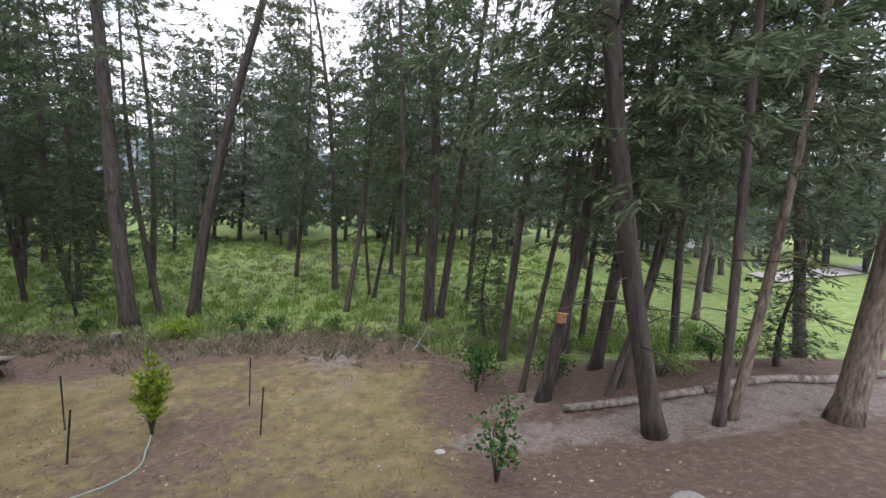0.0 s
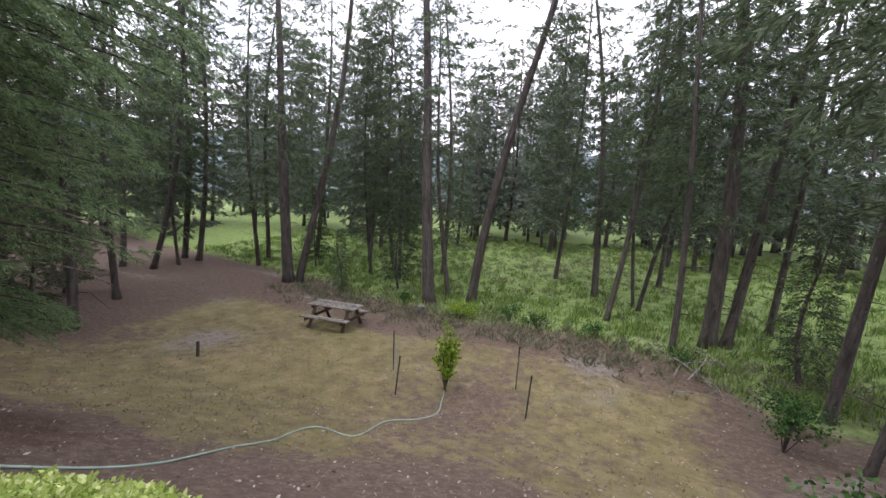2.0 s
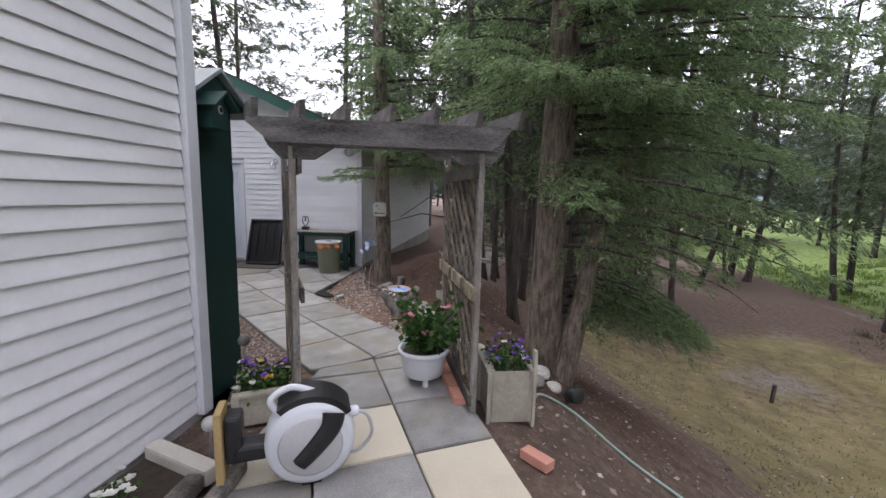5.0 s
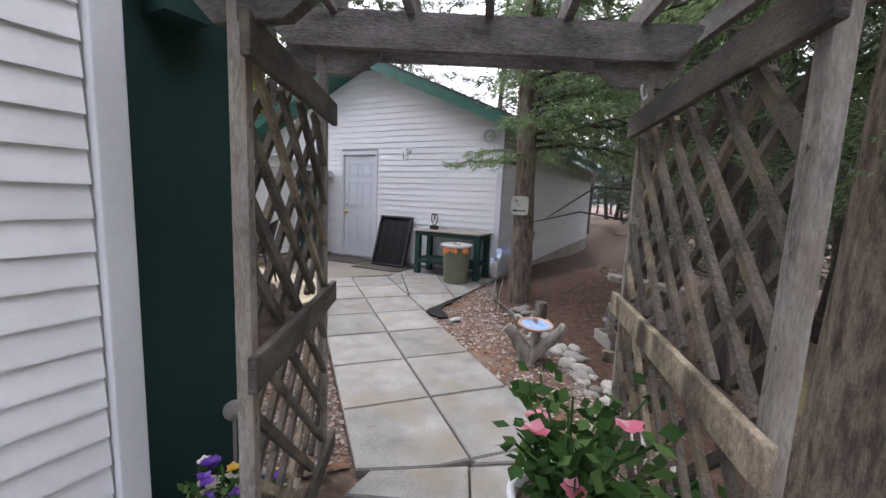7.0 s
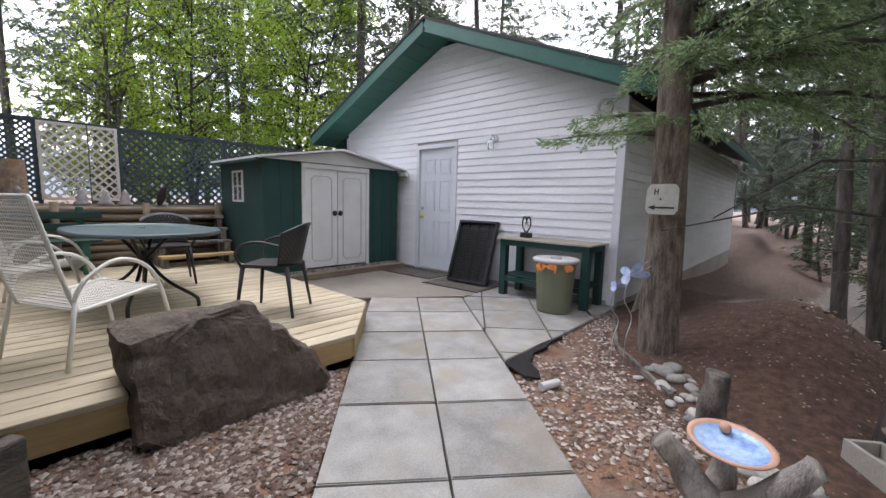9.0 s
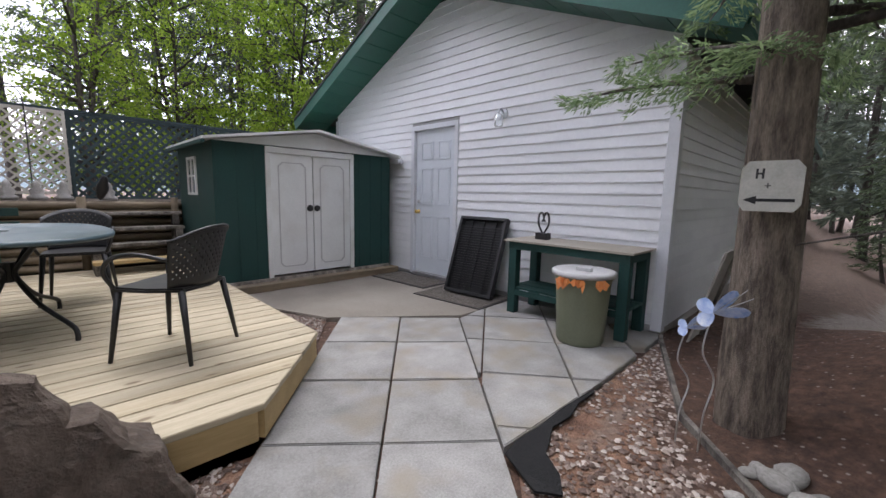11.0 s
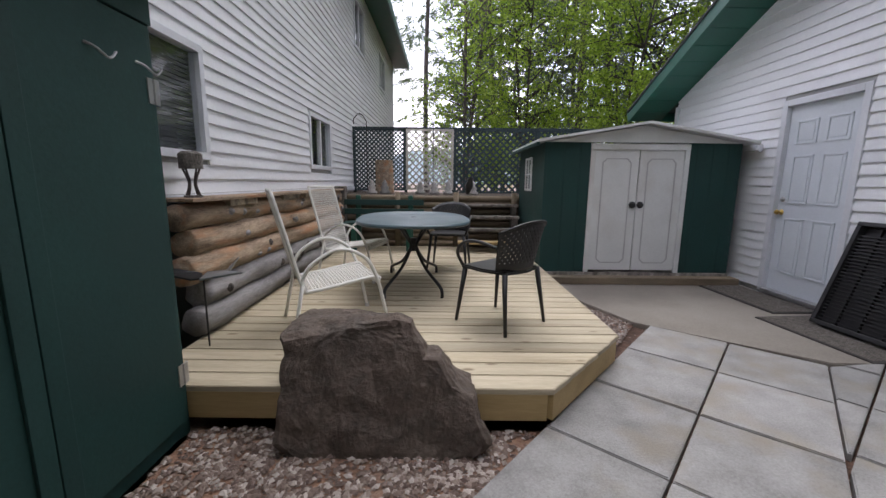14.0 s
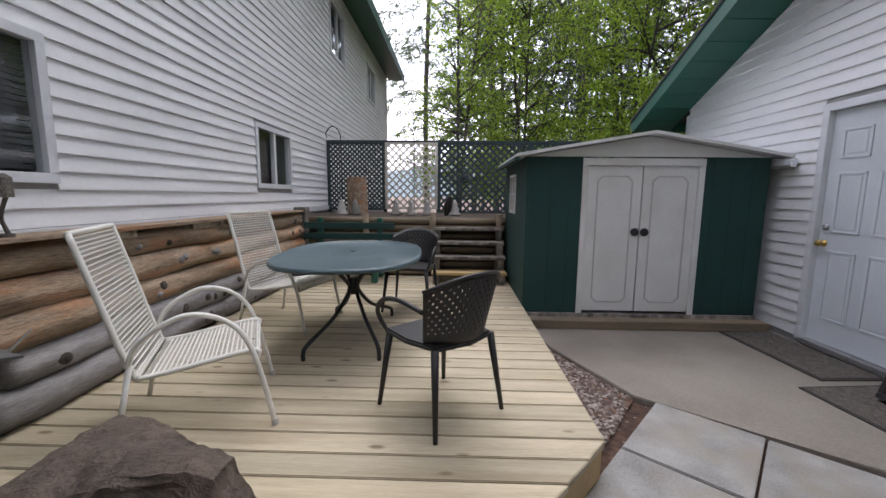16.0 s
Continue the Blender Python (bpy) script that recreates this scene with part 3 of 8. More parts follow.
# the garage: gable wall facing east
GY0, GY1, RIDGE_Y, RIDGE_Z, PITCH = -2.18, 3.61, 0.72, 3.82, 0.43
garage = empty("garage")
tagged(garage, "white-sided garage with green eaves and a gable end", "garage")


def gable_span(z):
    half = min(2.895, max(0.0, (RIDGE_Z + 0.08 - z) / PITCH))
    return (max(GY0, RIDGE_Y - half) - GY0, min(GY1, RIDGE_Y + half) - GY0)


DOOR = (0.0, 0.97, 0.06, 2.24)
bm = bmesh.new()
for a, b, lo in ((GY0, DOOR[0], -0.1), (DOOR[1], GY1, -0.1), (DOOR[0], DOOR[1], DOOR[3])):
    pts = [(a, lo), (b, lo)] + [(y, RIDGE_Z - PITCH * abs(y - RIDGE_Y)) for y in ([b, RIDGE_Y, a] if a < RIDGE_Y < b else [b, a])]
    f = bm.faces.new([bm.verts.new((-0.15, y, z)) for y, z in pts])
    r = bmesh.ops.extrude_face_region(bm, geom=[f])
    bmesh.ops.translate(bm, verts=[v for v in r["geom"] if isinstance(v, bmesh.types.BMVert)], vec=(0.15, 0, 0))
part("wall_east", bm, M_CORE, garage)
siding(garage, (0, GY0, 0), (0, 1, 0), (1, 0, 0), gable_span, 0.05, RIDGE_Z, COURSE, [(DOOR[0] - GY0 - 0.0, DOOR[1] - GY0, 0, DOOR[3])])
part("wall_north", box_bm(-10, GY1 - 0.15, -1.4, -0.16, GY1 - 0.005, 2.57), M_CORE, garage)
siding(garage, (0, GY1 - 0.005, 0), (-1, 0, 0), (0, 1, 0), lambda z: (0.05, 10), 0.02, 2.57, COURSE)
part("wall_south", box_bm(-10, GY0, -0.1, -0.16, GY0 + 0.15, 2.57), M_SIDING, garage)
part("wall_west", box_bm(-10, GY0 + 0.16, -1.4, -9.85, GY1 - 0.16, 2.57), M_SIDING, garage)
part("foundation", box_bm(-10.02, GY1 - 0.003, -1.5, 0.0, GY1 + 0.012, 0.015), M_CONCRETE, garage)
part("corner_post", box_bm(-0.07, GY1 - 0.07, 0.0, 0.03, GY1 + 0.03, 2.56, 0.006), M_TRIM, garage)
part("corner_post", box_bm(-0.07, GY0 - 0.03, 0.0, 0.03, GY0 + 0.07, 2.56, 0.006), M_TRIM, garage)
ROOF_OUT, EAVE = 0.6, 3.42
for s, nm in ((1, "roof_slope"), (-1, "roof_slope")):
    e = Vector((0, s * EAVE, -PITCH * EAVE))
    top = Vector((0, RIDGE_Y, RIDGE_Z + 0.2))
    bm = bmesh.new()
    vs = [bm.verts.new(p) for p in (top + Vector((ROOF_OUT + 0.03, 0, 0)), top + Vector((-10.6, 0, 0)), top + e + Vector((-10.6, 0, 0)), top + e + Vector((ROOF_OUT + 0.03, 0, 0)))]
    f = bm.faces.new(vs)
    r = bmesh.ops.extrude_face_region(bm, geom=[f])
    bmesh.ops.translate(bm, verts=[v for v in r["geom"] if isinstance(v, bmesh.types.BMVert)], vec=(0, 0, 0.035))
    part(nm, bm, M_ROOF, garage)
    # barge board along the gable
    bm = bmesh.new()
    a, b = top + Vector((ROOF_OUT, 0, -0.09)), top + e + Vector((ROOF_OUT, 0, -0.09))
    beam(bm, a, b, 0.17, 0.025, up=(1, 0, 0))
    part("barge_board", bm, M_GREEN_TRIM, garage)
    # soffit under the overhang, in narrow grooved panels
    k, steps = 0, 12
    for k in range(steps):
        bm = bmesh.new()
        p, q = top + e * (k / steps) + Vector((0, 0, -0.14)), top + e * ((k + 0.96) / steps) + Vector((0, 0, -0.14))
        vs = [bm.verts.new(v) for v in (p + Vector((ROOF_OUT - 0.02, 0, 0)), p + Vector((0.02, 0, 0)), q + Vector((0.02, 0, 0)), q + Vector((ROOF_OUT - 0.02, 0, 0)))]
        f = bm.faces.new(vs)
        r = bmesh.ops.extrude_face_region(bm, geom=[f])
        bmesh.ops.translate(bm, verts=[v for v in r["geom"] if isinstance(v, bmesh.types.BMVert)], vec=(0, 0, 0.012))
        part("soffit_panel", bm, M_GREEN_TRIM, garage)
    # eave fascia along the side
    fa = top + e
    part("fascia", box_bm(-10.6, fa.y - 0.012, fa.z - 0.14, ROOF_OUT - 0.02, fa.y + 0.012, fa.z + 0.0), M_GREEN_TRIM, garage)


def side_door():
    d = empty("door_1")
    tagged(d, "white six-panel steel door with brass knob, closed", "door", kind="structure")
    y0, y1, z0, z1 = DOOR
    bm = bmesh.new()
    f = 0.07
    box(bm, -0.1, y0, z0 - 0.04, 0.03, y0 + f, z1, 0.005)
    box(bm, -0.1, y1 - f, z0 - 0.04, 0.03, y1, z1, 0.005)
    box(bm, -0.1, y0 + f, z1 - f, 0.03, y1 - f, z1, 0.005)
    part("door_frame", bm, M_TRIM, d)
    part("threshold", box_bm(-0.1, y0 + f, z0 - 0.05, 0.05, y1 - f, z0 - 0.005, 0.004), M_STEEL, d)
    leaf = part("door_leaf", box_bm(-0.07, y0 + f + 0.003, z0, -0.025, y1 - f - 0.003, z1 - f - 0.003, 0.003), M_DOOR, d)
    ya, yb = y0 + f + 0.11, y1 - f - 0.11
    ym = (ya + yb) / 2
    for lo, hi in ((0.28, 0.92), (1.08, 1.62), (1.74, 2.0)):
        for a, b in ((ya, ym - 0.05), (ym + 0.05, yb)):
            bm = bmesh.new()
            for r in ((a, lo, b, lo + 0.022), (a, hi - 0.022, b, hi), (a, lo, a + 0.022, hi), (b - 0.022, lo, b, hi)):
                box(bm, -0.026, r[0], r[1], -0.016, r[2], r[3], 0.004)
            box(bm, -0.026, a + 0.04, lo + 0.04, -0.019, b - 0.04, hi - 0.04, 0.003)
            part("panel", bm, M_DOOR, leaf)
    bm = bmesh.new()
    lathe(bm, [(0.0, 0.0), (0.032, 0.0), (0.03, 0.01), (0.012, 0.015), (0.012, 0.035), (0.027, 0.045), (0.03, 0.06), (0.02, 0.072), (0.0, 0.075)], 16, pose(-0.025, y0 + f + 0.06, 0.98, 0, 90, 0))
    part("door_knob", bm, M_BRASS, leaf, smooth=True)
    bm = bmesh.new()
    lathe(bm, [(0.0, 0.0), (0.03, 0.0), (0.028, 0.014), (0.0, 0.016)], 16, pose(-0.025, y0 + f + 0.06, 1.13, 0, 90, 0))
    part("deadbolt", bm, M_STEEL, leaf, smooth=True)


side_door()


# ---- paving ----
def clip(poly, a, b):
    """Keep what lies to the left of the line from a to b."""
    res = []
    for i, p in enumerate(poly):
        q = poly[(i + 1) % len(poly)]
        sp = (b[0] - a[0]) * (p[1] - a[1]) - (b[1] - a[1]) * (p[0] - a[0])
        sq = (b[0] - a[0]) * (q[1] - a[1]) - (b[1] - a[1]) * (q[0] - a[0])
        if sp >= 0:
            res.append(p)
        if sp * sq < 0:
            t = sp / (sp - sq)
            res.append((p[0] + t * (q[0] - p[0]), p[1] + t * (q[1] - p[1])))
    return res


def shrink(poly, d):
    cx, cy = sum(p[0] for p in poly) / len(poly), sum(p[1] for p in poly) / len(poly)
    out = poly
    for i in range(len(poly)):
        a, b = poly[i], poly[(i + 1) % len(poly)]
        dx, dy = b[0] - a[0], b[1] - a[1]
        ln = math.hypot(dx, dy)
        if ln < 1e-6:
            continue
        nx, ny = -dy / ln * d, dx / ln * d
        out = clip(out, (a[0] + nx, a[1] + ny), (b[0] + nx, b[1] + ny))
        if len(out) < 3:
            return []
    return out


def area(poly):
    return 0.5 * sum(p[0] * q[1] - q[0] * p[1] for p, q in zip(poly, poly[1:] + poly[:1]))


def slabs(parent, origin, u, v, su, sv, iu, iv, region, tan=()):
    """Paving slabs on a grid, cut to a convex region (counter-clockwise)."""
    for i in range(*iu):
        for j in range(*iv):
            c = [(i, j), (i + 1, j), (i + 1, j + 1), (i, j + 1)]
            poly = [(origin[0] + u[0] * su * a + v[0] * sv * b, origin[1] + u[1] * su * a + v[1] * sv * b) for a, b in c]
            if area(poly) < 0:
                poly = poly[::-1]
            for a, b in zip(region, region[1:] + region[:1]):
                poly = clip(poly, a, b)
                if len(poly) < 3:
                    break
            if len(poly) < 3 or area(poly) < 0.01:
                continue
            poly = [p for k, p in enumerate(poly) if math.hypot(p[0] - poly[k - 1][0], p[1] - poly[k - 1][1]) > 0.015]
            if len(poly) < 3:
                continue
            poly = shrink(poly, 0.007)
            if len(poly) < 3:
                continue
            dz = random.uniform(-0.005, 0.003)
            cx, cy = sum(p[0] for p in poly) / len(poly), sum(p[1] for p in poly) / len(poly)
            bm = bmesh.new()
            prism(bm, [(x - cx, y - cy) for x, y in poly], -0.05, 0, 0.006)
            part("paving_slab", bm, M_SLAB_TAN if (i, j) in tan else M_SLAB, parent, at=pose(cx, cy, dz, random.uniform(-0.3, 0.3), random.uniform(-0.3, 0.3), 0))


pavement = empty("pavement")
tagged(pavement, "grey and cream concrete paving slabs with dark open joints", "pavement", kind="structure")
U, V = (0.658, 0.753), (-0.753, 0.658)
PATH_O = (3.815, 4.255)


def path_point(a, b):
    return (PATH_O[0] + U[0] * a + V[0] * b, PATH_O[1] + U[1] * a + V[1] * b)


SEAM_A, SEAM_B = (5.25, 4.62), (4.39, 5.825)
path_region = [path_point(-3.43, -0.6), (SEAM_A[0], SEAM_A[1]), (SEAM_B[0], SEAM_B[1]), path_point(-3.43, 0.6)]
slabs(pavement, PATH_O, U, V, 0.686, 0.6, (-5, 3), (-1, 1), path_region)
A, B = (0.9, 0.44), (-0.44, 0.9)
slabs(pavement, (6.09, 5.945), A, B, 0.6, 0.6, (-5, 14), (-8, 6), [(SEAM_A[0], SEAM_A[1]), (6.35, 4.9), (13.0, 5.0), (13.0, 7.9), (9.6, 7.45), (6.4, 6.66), (SEAM_B[0], SEAM_B[1])], tan=((0, 0), (-1, -1), (1, -2), (3, 0), (-1, -2)))
# slabs beside the garage bench, laid at another angle
slabs(pavement, (1.914, 3.038), (0.62, -0.78), (-0.78, -0.62), 0.62, 0.66, (-4, 4), (-3, 5), [(2.5, 3.665), (1.115, 2.075), (0.8, 2.04), (0.06, 2.0), (0.06, 3.68), (1.52, 3.69)][::-1])
bm = bmesh.new()
prism(bm, [(2.12, 1.2), (1.52, 1.66), (1.04, 2.03), (0.79, 2.03), (0.02, 1.98), (0.02, -0.38), (2.64, -0.38), (2.5, 0.3)], -0.05, -0.004, 0.008)
part("concrete_pad", bm, M_PAD, pavement)

# gravel strip ground below the beds lies on the ground sheet itself

# ---- deck ----
DZ = 0.205
deck = empty("deck")
tagged(deck, "low deck of fresh pale treated-pine boards", "deck")
W = 0.157
y = 2.825
while y > -1.85:
    x0 = 2.67 if y < 2.05 else 2.67 + (y - 2.05) * 0.68 / 0.775
    xa0 = 2.67 if y - W < 2.05 else 2.67 + (y - W - 2.05) * 0.68 / 0.775
    lo = y - W + 0.009
    bm = bmesh.new()
    prism(bm, [(xa0 - 0.02 - 4.1, lo - y), (5.6 - 4.1, lo - y), (5.6 - 4.1, 0), (x0 - 0.02 - 4.1, 0)], -0.032, 0, 0.004)
    part("deck_board", bm, M_DECK, deck, at=pose(4.1, y, DZ))
    y -= W
for a, b in (((2.68, -1.85), (2.68, 2.04)), ((2.685, 2.06), (3.34, 2.805)), ((3.36, 2.805), (5.55, 2.805))):
    bm = bmesh.new()
    beam(bm, (*a, DZ - 0.11), (*b, DZ - 0.11), 0.035, 0.15)
    part("rim_joist", bm, M_DECK_RIM, deck)
for px, rows in ((2.85, (-1.5, 0.4, 1.9)), (4.1, (-1.5, 0.4, 2.5)), (5.3, (-1.5, 0.4, 2.5))):
    for py in rows:
        part("deck_foot", box_bm(px - 0.06, py - 0.06, -0.08, px + 0.06, py + 0.06, DZ - 0.035), M_DECK_RIM, deck)


# ---- trees ----
def blades_mesh(name, base, direction, side, length, width, mat):
    """Many small tapered leaves in one mesh, from arrays."""
    n = len(base)
    d = direction / np.maximum(np.linalg.norm(direction, axis=1, keepdims=True), 1e-6)
    s = np.cross(d, side)
    s /= np.maximum(np.linalg.norm(s, axis=1, keepdims=True), 1e-6)
    L, W = length[:, None], width[:, None]
    v = np.empty((n, 4, 3))
    v[:, 0], v[:, 1], v[:, 2], v[:, 3] = base, base + d * L * 0.5 + s * W * 0.5, base + d * L, base + d * L * 0.5 - s * W * 0.5
    me = bpy.data.meshes.new(name)
    me.vertices.add(4 * n)
    me.vertices.foreach_set("co", v.ravel())
    me.loops.add(4 * n)
    me.loops.foreach_set("vertex_index", np.arange(4 * n))
    me.polygons.add(n)
    me.polygons.foreach_set("loop_start", np.arange(0, 4 * n, 4))
    me.polygons.foreach_set("loop_total", np.full(n, 4))
    me.update()
    me.validate()
    me.materials.append(mat)
    return me


class Leaves:
    def __init__(self, seed):
        self.rng = np.random.default_rng(seed)
        self.b, self.d, self.s, self.l, self.w = [], [], [], [], []

    def add(self, b, d, l, w):
        k = len(b)
        self.b.append(b), self.d.append(d), self.s.append(self.rng.normal(size=(k, 3))), self.l.append(l), self.w.append(w)

    def mesh(self, name, mat):
        c = np.concatenate
        return blades_mesh(name, c(self.b), c(self.d), c(self.s), c(self.l), c(self.w), mat)


def conifer_branch(lv, p0, az, L, droop, step, twig, n, bl, bw, hang=0.35):
    """A bough that leaves p0 at the azimuth, sags and carries side twigs clothed in needles."""
    r = lv.rng
    out = np.array((math.cos(az), math.sin(az), 0.0))
    lat = np.array((-out[1], out[0], 0.0))
    k = max(3, int(L / step))
    for i in range(k):
        f = (i + 0.6) / k
        if f < 0.16 and L > 0.8:
            continue
        p = p0 + out * L * f + np.array((0, 0, L * (0.16 * f - droop * f * f))) + r.normal(scale=0.03 * L, size=3) * (0.4, 0.4, 0.5)
        for sg in (-1, 1):
            tl = twig * (1.15 - 0.75 * f) * r.uniform(0.6, 1.2)
            td = out * r.uniform(0.35, 0.9) + lat * sg * r.uniform(0.5, 1.0) + np.array((0, 0, -hang * r.uniform(0.2, 1.6)))
            td /= np.linalg.norm(td)
            u = r.random(n)
            b = p + td * (tl * u)[:, None] + np.array((0, 0, -0.25 * hang)) * (tl * u * u)[:, None] + r.normal(scale=0.012 + bl * 0.08, size=(n, 3))
            d = td + r.normal(scale=0.34, size=(n, 3)) + np.array((0, 0, -0.08))
            lv.add(b, d, bl * r.uniform(0.7, 1.3, n), bw * r.uniform(0.7, 1.3, n))


def conifer_crown(name, seed, H, low, reach, count, step, twig, n, bl, bw, mat, droop=0.28, gap=0.0, hang=0.35):
    lv = Leaves(seed)
    r = lv.rng
    for i in range(count):
        f = (i + r.random()) / count
        z = low + (H - low) * f ** 1.1
        if gap and r.random() < gap:
            continue
        rise = (z - low) / (H - low)
        L = reach * (0.28 + 0.72 * (1 - rise) ** 0.8) * r.uniform(0.55, 1.1) * min(1, 0.55 + 3 * rise)
        conifer_branch(lv, np.array((0, 0, z)), i * 2.399 + r.uniform(-0.5, 0.5), L, droop * r.uniform(0.5, 1.4), step, twig, n, bl, bw, hang)
    return lv.mesh(name, mat)


def trunk_bm(r, H, bend=0.15, seed=0, seg=12, flare=1.45, stubs=0, stub_low=1.2, stub_high=6.0, fork=False):
    rnd = random.Random(seed)
    bm = bmesh.new()
    px, py = rnd.uniform(-1, 1), rnd.uniform(-1, 1)
    n = 16
    pts, rs = [], []
    for i in range(n + 1):
        f = (i / n) ** 1.25
        z = f * H - 0.25
        pts.append((bend * (math.sin(f * 5 + px) - math.sin(px)), bend * (math.sin(f * 4 + py) - math.sin(py)), z))
        rs.append(r * (1 - 0.86 * f) * (1 + (flare - 1) * max(0, 1 - (z + 0.25) / 0.6) ** 2))
    tube(bm, pts, r, seg, rs=rs)
    for v in bm.verts:
        a = math.atan2(v.co.y, v.co.x)
        k = 0.06 * math.sin(a * 5 + v.co.z * 1.5 + px * 7) + 0.05 * rnd.uniform(-1, 1)
        v.co.x += math.cos(a) * r * k
        v.co.y += math.sin(a) * r * k
    for k in range(stubs):
        z = rnd.uniform(stub_low, stub_high)
        a, L = rnd.uniform(0, 6.28), rnd.uniform(0.35, 1.5)
        f = ((z + 0.25) / H) ** 0.8
        c = Vector((bend * (math.sin(f * 5 + px) - math.sin(px)), bend * (math.sin(f * 4 + py) - math.sin(py)), z))
        dv = Vector((math.cos(a), math.sin(a), 0))
        tube(bm, [c, c + dv * L * 0.5 + Vector((0, 0, 0.05 * L)), c + dv * L + Vector((0, 0, rnd.uniform(-0.35, 0.05) * L))], 0.01, 4, rs=[0.016, 0.011, 0.004])
    return bm


CROWN = {
    "full": [conifer_crown("crown", 11 + k, 14, 2.4, 2.4, 104, 0.26, 0.5, 27, 0.13, 0.023, M_NEEDLE, gap=0.12) for k in range(3)],
    "sparse": [conifer_crown("crown", 21 + k, 14, 4.0, 2.4, 74, 0.26, 0.48, 26, 0.13, 0.022, M_NEEDLE, gap=0.18) for k in range(3)],
    "young": [conifer_crown("crown", 31 + k, 5, 0.5, 1.15, 85, 0.16, 0.3, 8, 0.15, 0.032, M_NEEDLE, gap=0.05) for k in range(2)],
    # Far crowns take the needle colour with haze mixed in.
    "far": [conifer_crown("crown", 41 + k, 16, 1.6, 3.0, 72, 0.45, 0.8, 10, 0.42, 0.09, M_NEEDLE_HAZED) for k in range(3)],
}
CROWN_H = {"full": 14, "sparse": 14, "young": 5, "far": 16}
tree_count = 0


def fir(x, y, r, lean=0.0, kind="sparse", H=14.0, label="", wide=1.0, stubs=14, z=None, light=False, name="fir_tree", group="firs round the yard", lean_y=0.0):
    """A fir with a bare trunk, dead twigs and a crown."""
    global tree_count
    tree_count += 1
    if H >= 8.5:
        H *= 1.5
        wide *= 0.92
    k = tree_count
    d = Vector((lean, lean_y, 1)).normalized()
    base = Matrix.Translation((x, y, height(x, y) if z is None else z)) @ Vector((0, 0, 1)).rotation_difference(d).to_matrix().to_4x4() @ pose(0, 0, 0, 0, 0, (k * 77) % 360)
    t = empty(name, base)
    tagged(t, label or "tall fir with dark bark, bare lower trunk and green crown", "tree", group)
    part("trunk", trunk_bm(r, H, 0.1 + 0.012 * H, k, 12 if r > 0.1 else 7, stubs=stubs, stub_low=1.0, stub_high=H * 0.5), M_BARK_LIGHT if light else M_BARK, t, smooth=True)
    s = H / CROWN_H[kind]
    c = new("crown", CROWN[kind][k % len(CROWN[kind])])
    c.parent = t
    c.matrix_basis = Matrix.Diagonal((s * wide, s * wide, s, 1))
    return t


# tall firs along the edge of the yard
fir(1.41, 21.16, 0.26, -0.12, "sparse", 16, "large fir leaning slightly, dark straight trunk", stubs=26)
fir(2.82, 22.41, 0.21, 0.17, "sparse", 15, "fir with a strongly leaning curved trunk", stubs=26)
fir(1.36, 23.00, 0.12, -0.1, "full", 9)
fir(7.27, 26.70, 0.16, -0.13, "full", 13)
fir(8.28, 22.80, 0.11, 0.1, "sparse", 12)
fir(9.26, 25.20, 0.1, 0.22, "sparse", 11)
fir(9.04, 25.80, 0.08, 0.0, "full", 10)
fir(10.42, 20.40, 0.1, 0.0, "sparse", 12)
fir(11.38, 21.40, 0.23, -0.07, "full", 15, "double-stemmed fir with dark bark", stubs=22)
fir(11.87, 21.50, 0.16, 0.13, "sparse", 14, "leaning second stem of a double fir", stubs=22)
fir(13.16, 19.10, 0.07, -0.03, "young", 4.5, "young fir with a crown down to the ground", stubs=0)
fir(13.21, 17.60, 0.12, 0.1, "sparse", 12)
fir(13.11, 14.32, 0.13, 0.07, "full", 14, "leaning fir that carries a wooden nest box", stubs=24)
fir(12.89, 14.90, 0.07, 0.08, "sparse", 9)
fir(15.25, 17.90, 0.1, 0.06, "full", 12)
fir(16.53, 19.50, 0.11, 0.15, "full", 12)
fir(14.89, 15.60, 0.14, 0.1, "full", 13)
fir(14.19, 13.85, 0.075, 0.12, "sparse", 8)
fir(14.58, 14.12, 0.09, 0.24, "sparse", 11)
fir(14.07, 12.24, 0.15, -0.18, "full", 14, "leaning fir with pale flaking bark patches", stubs=20)
fir(15.00, 12.16, 0.075, 0.03, "full", 12)
fir(15.26, 12.25, 0.075, 0.05, "sparse", 12, light=True)
fir(16.59, 11.78, 0.18, 0.12, "full", 13, "stout fir with rough brown bark at the track", stubs=10, wide=1.25, light=True)
fir(18.17, 14.20, 0.07, 0.0, "young", 3.2, "small bushy fir beside the track", stubs=0, wide=1.4)
fir(-7.50, 28.00, 0.13, 0.0, "full", 13)
fir(-3.50, 25.50, 0.13, -0.1, "full", 12)
fir(-6.54, 20.45, 0.27, -0.08, "full", 15, "fir of a double clump with a thick dark trunk", stubs=20)
fir(-6.35, 20.90, 0.2, 0.16, "sparse", 14, "leaning stem of a fir clump", stubs=20)
fir(-15.10, 20.80, 0.17, 0.08, "full", 14)
fir(-11.50, 22.40, 0.13, -0.04, "full", 12)
fir(-12.60, 23.90, 0.14, 0.08, "sparse", 13)
fir(-11.40, 26.90, 0.16, 0.03, "full", 14)
fir(-14.10, 17.80, 0.15, 0.3, "sparse", 13)
fir(-15.50, 17.00, 0.15, 0.0, "full", 14)
fir(-14.40, 19.30, 0.1, -0.04, "full", 11)
fir(-4.83, 24.90, 0.1, -0.04, "full", 10)
fir(-3.00, 25.10, 0.11, -0.1, "full", 11)
fir(-3.20, 20.60, 0.05, 0.0, "young", 3.0, "small young fir on bare earth", stubs=0)
